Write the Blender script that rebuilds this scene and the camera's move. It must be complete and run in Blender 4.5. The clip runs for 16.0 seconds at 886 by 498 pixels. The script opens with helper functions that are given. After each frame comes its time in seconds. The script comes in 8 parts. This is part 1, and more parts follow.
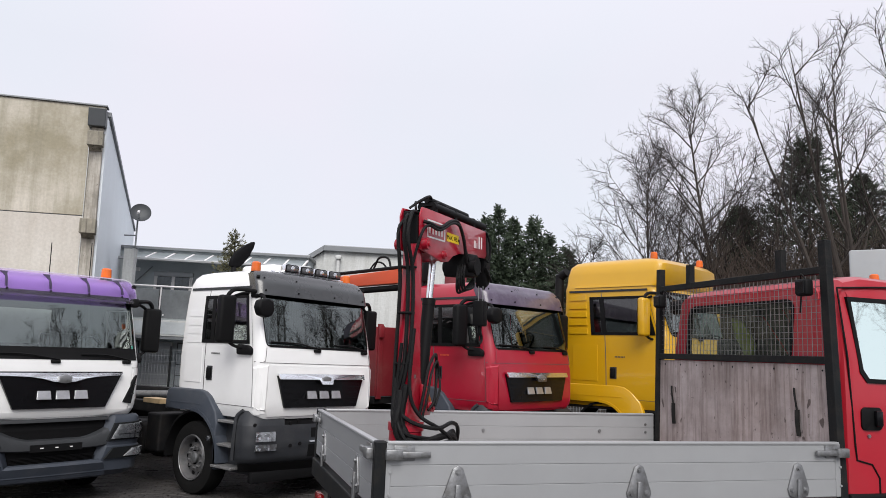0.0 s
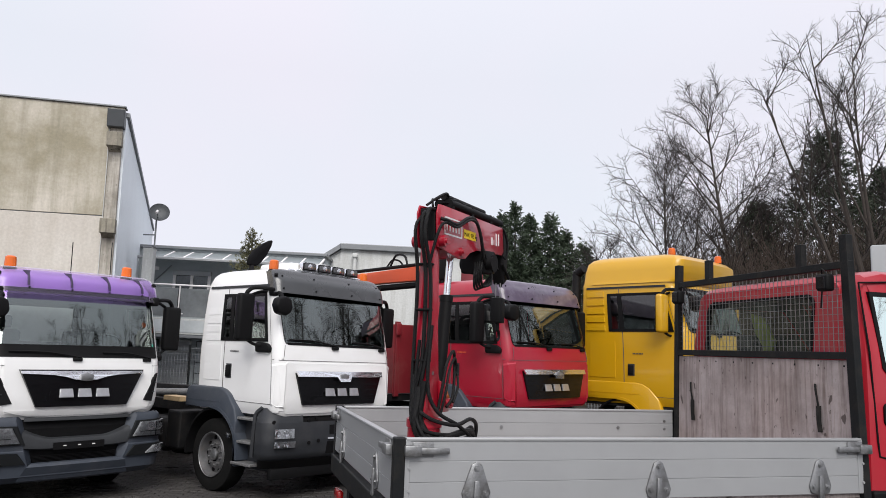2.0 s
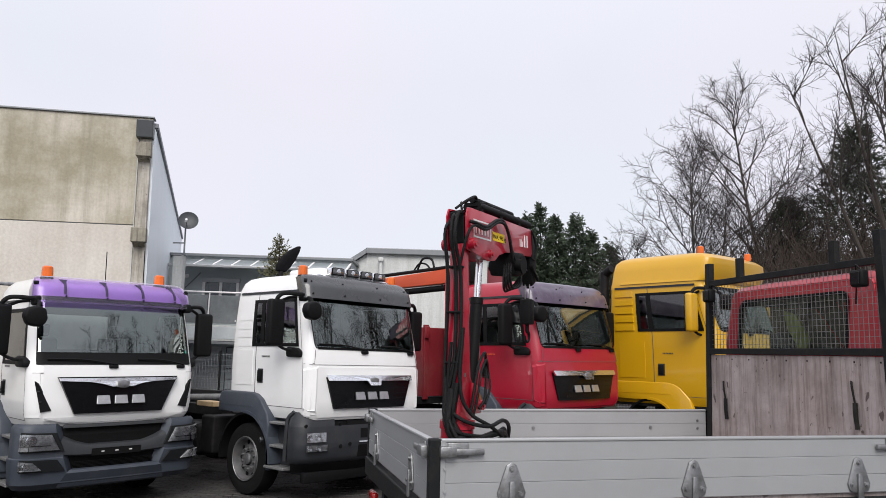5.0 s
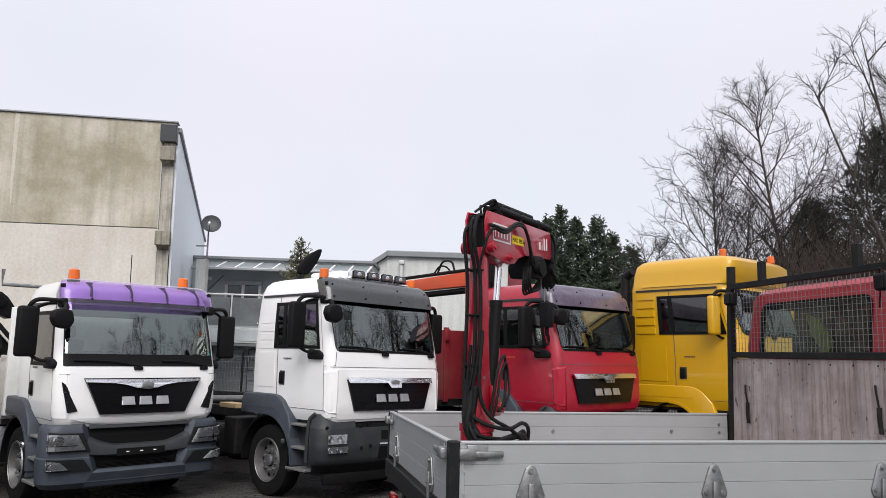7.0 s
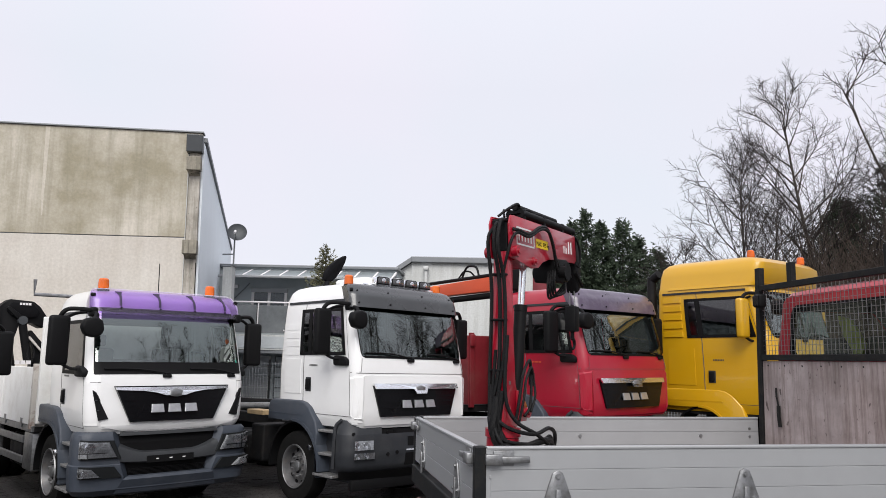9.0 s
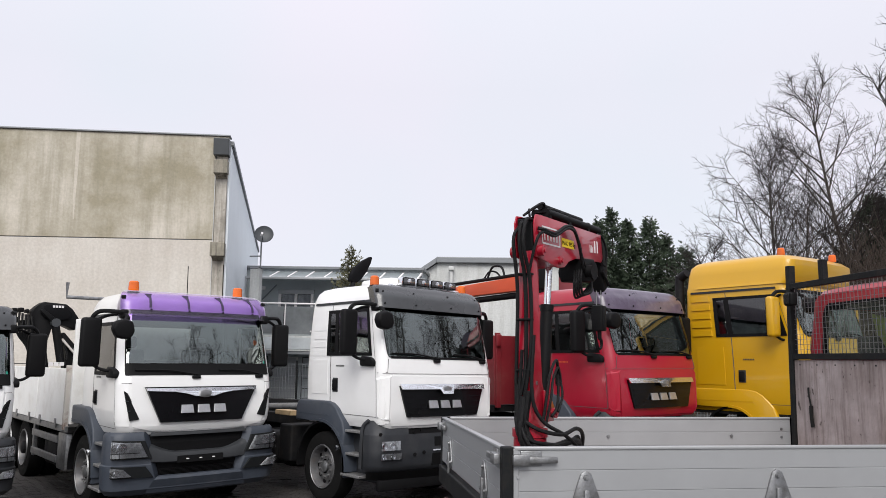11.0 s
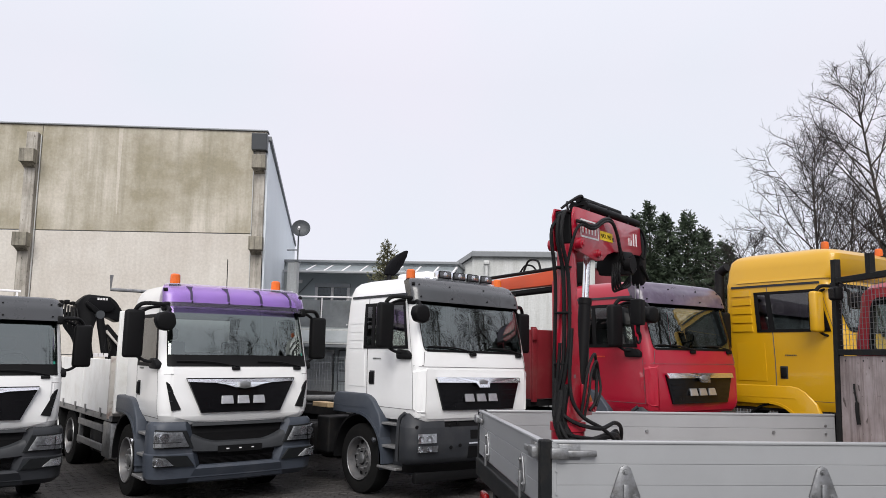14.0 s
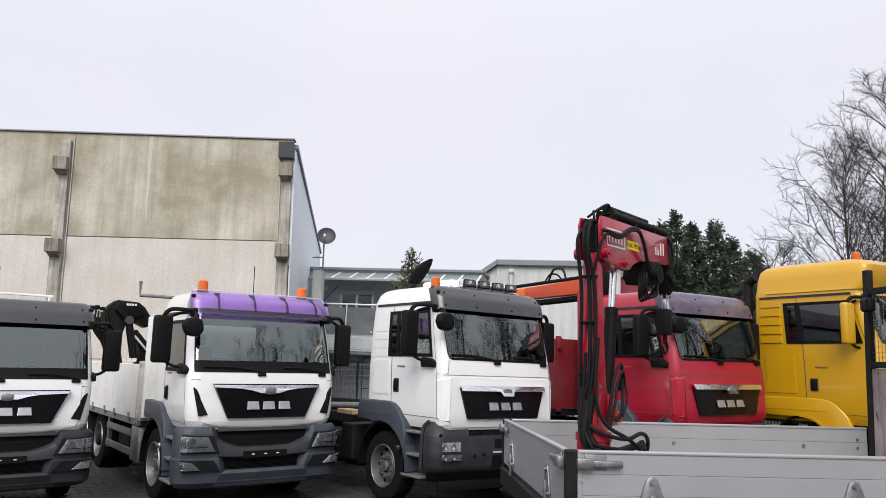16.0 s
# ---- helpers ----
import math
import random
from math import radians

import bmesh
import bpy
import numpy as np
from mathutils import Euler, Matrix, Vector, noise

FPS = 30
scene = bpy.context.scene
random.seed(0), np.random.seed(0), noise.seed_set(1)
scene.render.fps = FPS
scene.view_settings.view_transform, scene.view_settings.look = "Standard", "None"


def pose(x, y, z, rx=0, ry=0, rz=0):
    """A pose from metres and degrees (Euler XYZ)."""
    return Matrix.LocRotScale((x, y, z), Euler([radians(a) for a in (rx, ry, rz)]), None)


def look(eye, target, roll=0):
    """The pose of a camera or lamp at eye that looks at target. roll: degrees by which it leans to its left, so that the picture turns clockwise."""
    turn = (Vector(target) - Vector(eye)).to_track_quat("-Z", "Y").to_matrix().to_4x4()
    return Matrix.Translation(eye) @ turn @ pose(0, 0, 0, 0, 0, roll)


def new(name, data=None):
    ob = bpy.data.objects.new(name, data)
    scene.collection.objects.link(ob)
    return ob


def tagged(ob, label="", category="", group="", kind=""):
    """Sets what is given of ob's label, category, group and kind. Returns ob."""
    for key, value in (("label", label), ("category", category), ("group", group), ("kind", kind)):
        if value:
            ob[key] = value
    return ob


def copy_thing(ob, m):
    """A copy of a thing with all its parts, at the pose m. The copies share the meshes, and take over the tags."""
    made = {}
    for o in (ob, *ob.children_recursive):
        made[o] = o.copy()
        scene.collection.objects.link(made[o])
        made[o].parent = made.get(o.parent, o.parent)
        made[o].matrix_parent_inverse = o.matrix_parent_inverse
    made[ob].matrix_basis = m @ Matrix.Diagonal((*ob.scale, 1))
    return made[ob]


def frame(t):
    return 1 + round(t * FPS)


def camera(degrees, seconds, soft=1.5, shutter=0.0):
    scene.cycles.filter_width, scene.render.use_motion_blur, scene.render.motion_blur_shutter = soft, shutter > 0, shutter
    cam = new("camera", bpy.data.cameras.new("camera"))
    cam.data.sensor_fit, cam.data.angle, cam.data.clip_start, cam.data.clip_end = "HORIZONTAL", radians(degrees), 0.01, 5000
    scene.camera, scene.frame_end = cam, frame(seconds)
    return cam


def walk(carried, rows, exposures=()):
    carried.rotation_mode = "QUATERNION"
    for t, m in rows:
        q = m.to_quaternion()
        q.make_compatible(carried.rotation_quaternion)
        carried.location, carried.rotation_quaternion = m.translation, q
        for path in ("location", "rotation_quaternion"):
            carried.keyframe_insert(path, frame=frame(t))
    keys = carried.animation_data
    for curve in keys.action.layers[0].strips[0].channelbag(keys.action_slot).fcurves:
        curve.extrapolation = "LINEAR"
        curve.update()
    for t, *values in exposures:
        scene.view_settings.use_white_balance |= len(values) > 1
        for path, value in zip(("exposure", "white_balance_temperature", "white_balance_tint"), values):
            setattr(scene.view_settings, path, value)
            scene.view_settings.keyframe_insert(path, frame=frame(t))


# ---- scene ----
cam = camera(61.71, 16.0, soft=0.55)
PATH = [
    (0, pose(0.031, 0.055, 2.164, 97.960, -1.886, -0.190)),
    (0.5, pose(0.028, 0.059, 2.162, 97.887, -1.834, 0.020)),
    (1, pose(0.025, 0.051, 2.160, 97.803, -1.749, 0.292)),
    (1.5, pose(0.024, 0.047, 2.160, 97.731, -1.698, 0.651)),
    (2, pose(0.023, 0.048, 2.158, 97.737, -1.711, 1.089)),
    (2.5, pose(0.017, 0.040, 2.161, 97.710, -1.651, 1.572)),
    (3, pose(0.010, 0.039, 2.161, 97.748, -1.572, 2.058)),
    (3.5, pose(-0.023, 0.036, 2.153, 97.821, -1.368, 2.418)),
    (6, pose(-0.002, -0.020, 2.152, 97.956, -0.891, 3.737)),
    (6.5, pose(-0.001, -0.027, 2.152, 98.009, -1.030, 4.250)),
    (7, pose(-0.001, -0.026, 2.153, 98.077, -1.088, 4.707)),
    (7.5, pose(0.001, -0.024, 2.152, 98.166, -1.065, 5.156)),
    (8, pose(-0.001, -0.021, 2.149, 98.294, -0.987, 5.582)),
    (8.5, pose(0.002, -0.009, 2.148, 98.408, -0.841, 6.095)),
    (9, pose(0.004, -0.018, 2.150, 98.476, -0.623, 6.674)),
    (11.5, pose(0.001, -0.012, 2.148, 98.438, -0.491, 9.025)),
    (12, pose(-0.002, -0.013, 2.140, 98.309, -0.545, 9.325)),
    (12.5, pose(-0.006, -0.010, 2.138, 98.120, -0.580, 9.655)),
    (13, pose(-0.012, -0.015, 2.141, 97.968, -0.589, 10.086)),
    (13.5, pose(-0.016, -0.020, 2.143, 97.933, -0.675, 10.655)),
    (14, pose(-0.015, -0.015, 2.139, 98.011, -0.841, 11.329)),
    (14.5, pose(-0.018, -0.024, 2.138, 98.152, -1.034, 11.952)),
    (15, pose(-0.016, -0.019, 2.137, 98.325, -1.186, 12.494)),
    (15.5, pose(-0.022, -0.034, 2.139, 98.484, -1.306, 12.875)),
    (16, pose(-0.023, -0.030, 2.138, 98.604, -1.429, 13.139)),
]
walk(cam, PATH)

# world: a bright overcast sky, slightly blotchy, brighter towards the zenith
world = bpy.data.worlds.new("overcast")
scene.world = world
world.use_nodes = True
wt = world.node_tree
wt.nodes.clear()
w_out = wt.nodes.new("ShaderNodeOutputWorld")
w_bg = wt.nodes.new("ShaderNodeBackground")
w_sky = wt.nodes.new("ShaderNodeTexSky")
w_sky.sky_type = "NISHITA"
w_sky.sun_disc = False
w_sky.sun_elevation = radians(44)
w_sky.sun_rotation = radians(173)
w_co = wt.nodes.new("ShaderNodeTexCoord")
w_sep = wt.nodes.new("ShaderNodeSeparateXYZ")
w_noise = wt.nodes.new("ShaderNodeTexNoise")
w_noise.inputs["Scale"].default_value = 2.2
w_noise.inputs["Detail"].default_value = 3.0
w_tint = wt.nodes.new("ShaderNodeValToRGB")
w_tint.color_ramp.elements[0].position = 0.3
w_tint.color_ramp.elements[0].color = (0.785, 0.825, 0.90, 1)
w_tint.color_ramp.elements[1].position = 0.7
w_tint.color_ramp.elements[1].color = (0.855, 0.825, 0.915, 1)
w_grad = wt.nodes.new("ShaderNodeMapRange")
w_grad.inputs["From Min"].default_value = 0.35
w_grad.inputs["From Max"].default_value = 0.95
w_grad.inputs["To Min"].default_value = 1.0
w_grad.inputs["To Max"].default_value = 1.3
w_mul = wt.nodes.new("ShaderNodeVectorMath")
w_mul.operation = "SCALE"
w_mix = wt.nodes.new("ShaderNodeMix")
w_mix.data_type = "RGBA"
w_mix.inputs[0].default_value = 0.993
wt.links.new(w_co.outputs["Generated"], w_sep.inputs[0])
wt.links.new(w_co.outputs["Generated"], w_noise.inputs["Vector"])
wt.links.new(w_noise.outputs["Fac"], w_tint.inputs[0])
wt.links.new(w_sep.outputs["Z"], w_grad.inputs["Value"])
wt.links.new(w_tint.outputs[0], w_mul.inputs[0])
wt.links.new(w_grad.outputs[0], w_mul.inputs["Scale"])
wt.links.new(w_sky.outputs[0], w_mix.inputs[6])
wt.links.new(w_mul.outputs[0], w_mix.inputs[7])
wt.links.new(w_mix.outputs[2], w_bg.inputs["Color"])
w_bg.inputs["Strength"].default_value = 1.0
wt.links.new(w_bg.outputs[0], w_out.inputs[0])

sun_data = bpy.data.lights.new("sun", "SUN")
sun_data.energy = 3.15
sun_data.angle = radians(40)
sun_data.color = (1.0, 0.97, 0.93)
sun = new("sun", sun_data)
sun.matrix_world = look((2.6, -20.8, 20.5), (0, 0, 0))

# ---- materials ----
def mat(name, col, rough=0.5, metal=0.0, var=0.12, scale=3.0, bump=0.0, bump_scale=60.0, coat=0.0, dirt=None, dirt_amt=0.0, dirt_scale=1.5, spec=0.5, rand=0.0):
    """Principled surface with broad and fine colour variation, optional dirt blotches and fine relief."""
    m = bpy.data.materials.new(name)
    m.use_nodes = True
    nt = m.node_tree
    b = nt.nodes["Principled BSDF"]
    co = nt.nodes.new("ShaderNodeTexCoord")
    n1 = nt.nodes.new("ShaderNodeTexNoise")
    n1.inputs["Scale"].default_value = scale
    n1.inputs["Detail"].default_value = 6
    n1.inputs["Roughness"].default_value = 0.65
    nt.links.new(co.outputs["Object"], n1.inputs["Vector"])
    ramp = nt.nodes.new("ShaderNodeMapRange")
    ramp.inputs["From Min"].default_value, ramp.inputs["From Max"].default_value = 0.25, 0.75
    ramp.inputs["To Min"].default_value, ramp.inputs["To Max"].default_value = 1 - var, 1 + var
    nt.links.new(n1.outputs["Fac"], ramp.inputs["Value"])
    sc = nt.nodes.new("ShaderNodeVectorMath")
    sc.operation = "SCALE"
    sc.inputs[0].default_value = col
    nt.links.new(ramp.outputs[0], sc.inputs["Scale"])
    last = sc.outputs[0]
    if rand:
        oi = nt.nodes.new("ShaderNodeObjectInfo")
        mr = nt.nodes.new("ShaderNodeMapRange")
        mr.inputs["To Min"].default_value, mr.inputs["To Max"].default_value = 1 - rand, 1 + rand
        nt.links.new(oi.outputs["Random"], mr.inputs["Value"])
        s2 = nt.nodes.new("ShaderNodeVectorMath")
        s2.operation = "SCALE"
        nt.links.new(last, s2.inputs[0])
        nt.links.new(mr.outputs[0], s2.inputs["Scale"])
        last = s2.outputs[0]
    if dirt:
        n2 = nt.nodes.new("ShaderNodeTexNoise")
        n2.inputs["Scale"].default_value = dirt_scale
        n2.inputs["Detail"].default_value = 8
        n2.inputs["Roughness"].default_value = 0.7
        nt.links.new(co.outputs["Object"], n2.inputs["Vector"])
        dr = nt.nodes.new("ShaderNodeMapRange")
        dr.inputs["From Min"].default_value, dr.inputs["From Max"].default_value = 0.48, 0.72
        dr.inputs["To Max"].default_value = dirt_amt
        nt.links.new(n2.outputs["Fac"], dr.inputs["Value"])
        mx = nt.nodes.new("ShaderNodeMix")
        mx.data_type = "RGBA"
        mx.inputs[7].default_value = (*dirt, 1)
        nt.links.new(dr.outputs[0], mx.inputs[0])
        nt.links.new(last, mx.inputs[6])
        last = mx.outputs[2]
    nt.links.new(last, b.inputs["Base Color"])
    rr = nt.nodes.new("ShaderNodeMapRange")
    rr.inputs["To Min"].default_value, rr.inputs["To Max"].default_value = max(rough - 0.08, 0.02), min(rough + 0.08, 1)
    nt.links.new(n1.outputs["Fac"], rr.inputs["Value"])
    nt.links.new(rr.outputs[0], b.inputs["Roughness"])
    b.inputs["Metallic"].default_value = metal
    b.inputs["Specular IOR Level"].default_value = spec
    b.inputs["Coat Weight"].default_value = coat
    b.inputs["Coat Roughness"].default_value = 0.06
    if bump:
        n3 = nt.nodes.new("ShaderNodeTexNoise")
        n3.inputs["Scale"].default_value = bump_scale
        n3.inputs["Detail"].default_value = 4
        nt.links.new(co.outputs["Object"], n3.inputs["Vector"])
        bp = nt.nodes.new("ShaderNodeBump")
        bp.inputs["Strength"].default_value = bump
        bp.inputs["Distance"].default_value = 0.01
        nt.links.new(n3.outputs["Fac"], bp.inputs["Height"])
        nt.links.new(bp.outputs[0], b.inputs["Normal"])
    return m


def glass_mat(name, tint, alpha, rough=0.02, tone=(1, 1, 1)):
    """A thin pane: lets tinted light through and mirrors at grazing angles."""
    m = bpy.data.materials.new(name)
    m.use_nodes = True
    nt = m.node_tree
    nt.nodes.clear()
    out = nt.nodes.new("ShaderNodeOutputMaterial")
    tr = nt.nodes.new("ShaderNodeBsdfTransparent")
    tr.inputs[0].default_value = (*tint, 1)
    gl = nt.nodes.new("ShaderNodeBsdfGlossy")
    gl.inputs["Roughness"].default_value = rough
    gl.inputs["Color"].default_value = (*tone, 1)
    fr = nt.nodes.new("ShaderNodeFresnel")
    fr.inputs["IOR"].default_value = 1.5
    ad = nt.nodes.new("ShaderNodeMath")
    ad.operation = "ADD"
    ad.inputs[1].default_value = alpha
    mx = nt.nodes.new("ShaderNodeMixShader")
    nt.links.new(fr.outputs[0], ad.inputs[0])
    nt.links.new(ad.outputs[0], mx.inputs[0])
    nt.links.new(tr.outputs[0], mx.inputs[1])
    nt.links.new(gl.outputs[0], mx.inputs[2])
    nt.links.new(mx.outputs[0], out.inputs[0])
    return m


def streaked(name, col, dark, light, amount=0.6, vscale=0.25, rough=0.85, bump=0.25, k=1.0, lo=0.35, hi=0.65, specks=None):
    """Weathered concrete: vertical rain streaks, blotches and grain."""
    m = bpy.data.materials.new(name)
    m.use_nodes = True
    nt = m.node_tree
    b = nt.nodes["Principled BSDF"]
    b.inputs["Roughness"].default_value = rough
    co = nt.nodes.new("ShaderNodeTexCoord")
    mp = nt.nodes.new("ShaderNodeMapping")
    mp.inputs["Scale"].default_value = (1.6 * k, 1.6 * k, 0.10 * k)
    n1 = nt.nodes.new("ShaderNodeTexNoise")
    n1.inputs["Scale"].default_value = 2.2
    n1.inputs["Detail"].default_value = 7
    n1.inputs["Roughness"].default_value = 0.7
    n2 = nt.nodes.new("ShaderNodeTexNoise")
    n2.inputs["Scale"].default_value = vscale
    n2.inputs["Detail"].default_value = 9
    n2.inputs["Roughness"].default_value = 0.62
    n3 = nt.nodes.new("ShaderNodeTexNoise")
    n3.inputs["Scale"].default_value = 14
    n3.inputs["Detail"].default_value = 6
    nt.links.new(co.outputs["Object"], mp.inputs[0])
    nt.links.new(mp.outputs[0], n1.inputs["Vector"])
    nt.links.new(co.outputs["Object"], n2.inputs["Vector"])
    nt.links.new(co.outputs["Object"], n3.inputs["Vector"])
    r1 = nt.nodes.new("ShaderNodeMapRange")
    r1.inputs["From Min"].default_value, r1.inputs["From Max"].default_value = 0.45, 0.72
    r1.inputs["To Max"].default_value = amount
    nt.links.new(n1.outputs["Fac"], r1.inputs["Value"])
    r2 = nt.nodes.new("ShaderNodeMapRange")
    r2.inputs["From Min"].default_value, r2.inputs["From Max"].default_value = lo, hi
    nt.links.new(n2.outputs["Fac"], r2.inputs["Value"])
    ma = nt.nodes.new("ShaderNodeMix")
    ma.data_type = "RGBA"
    ma.inputs[6].default_value, ma.inputs[7].default_value = (*col, 1), (*light, 1)
    nt.links.new(r2.outputs[0], ma.inputs[0])
    mb = nt.nodes.new("ShaderNodeMix")
    mb.data_type = "RGBA"
    mb.inputs[7].default_value = (*dark, 1)
    nt.links.new(r1.outputs[0], mb.inputs[0])
    nt.links.new(ma.outputs[2], mb.inputs[6])
    r3 = nt.nodes.new("ShaderNodeMapRange")
    r3.inputs["To Min"].default_value, r3.inputs["To Max"].default_value = 0.80, 1.20
    nt.links.new(n3.outputs["Fac"], r3.inputs["Value"])
    sc = nt.nodes.new("ShaderNodeVectorMath")
    sc.operation = "SCALE"
    last = mb.outputs[2]
    if specks:
        # chipped spots and broad dark stains
        for scl, z, f0, f1, amt in ((15.0, 0.55, 0.655, 0.70, 0.85), (31.0, 0.8, 0.67, 0.72, 0.7), (2.0, 0.6, 0.45, 0.78, 0.7)):
            m4 = nt.nodes.new("ShaderNodeMapping")
            m4.inputs["Scale"].default_value = (1, 1, z)
            m4.inputs["Location"].default_value = (scl, 0.3, 1.7)
            n4 = nt.nodes.new("ShaderNodeTexNoise")
            n4.inputs["Scale"].default_value = scl
            n4.inputs["Detail"].default_value = 5
            r4 = nt.nodes.new("ShaderNodeMapRange")
            r4.inputs["From Min"].default_value, r4.inputs["From Max"].default_value = f0, f1
            r4.inputs["To Max"].default_value = amt
            x4 = nt.nodes.new("ShaderNodeMix")
            x4.data_type = "RGBA"
            x4.inputs[7].default_value = (*specks, 1)
            nt.links.new(co.outputs["Object"], m4.inputs[0])
            nt.links.new(m4.outputs[0], n4.inputs["Vector"])
            nt.links.new(n4.outputs["Fac"], r4.inputs["Value"])
            nt.links.new(r4.outputs[0], x4.inputs[0])
            nt.links.new(last, x4.inputs[6])
            last = x4.outputs[2]
    nt.links.new(last, sc.inputs[0])
    nt.links.new(r3.outputs[0], sc.inputs["Scale"])
    nt.links.new(sc.outputs[0], b.inputs["Base Color"])
    bp = nt.nodes.new("ShaderNodeBump")
    bp.inputs["Strength"].default_value = bump
    bp.inputs["Distance"].default_value = 0.02
    nt.links.new(n3.outputs["Fac"], bp.inputs["Height"])
    nt.links.new(bp.outputs[0], b.inputs["Normal"])
    return m


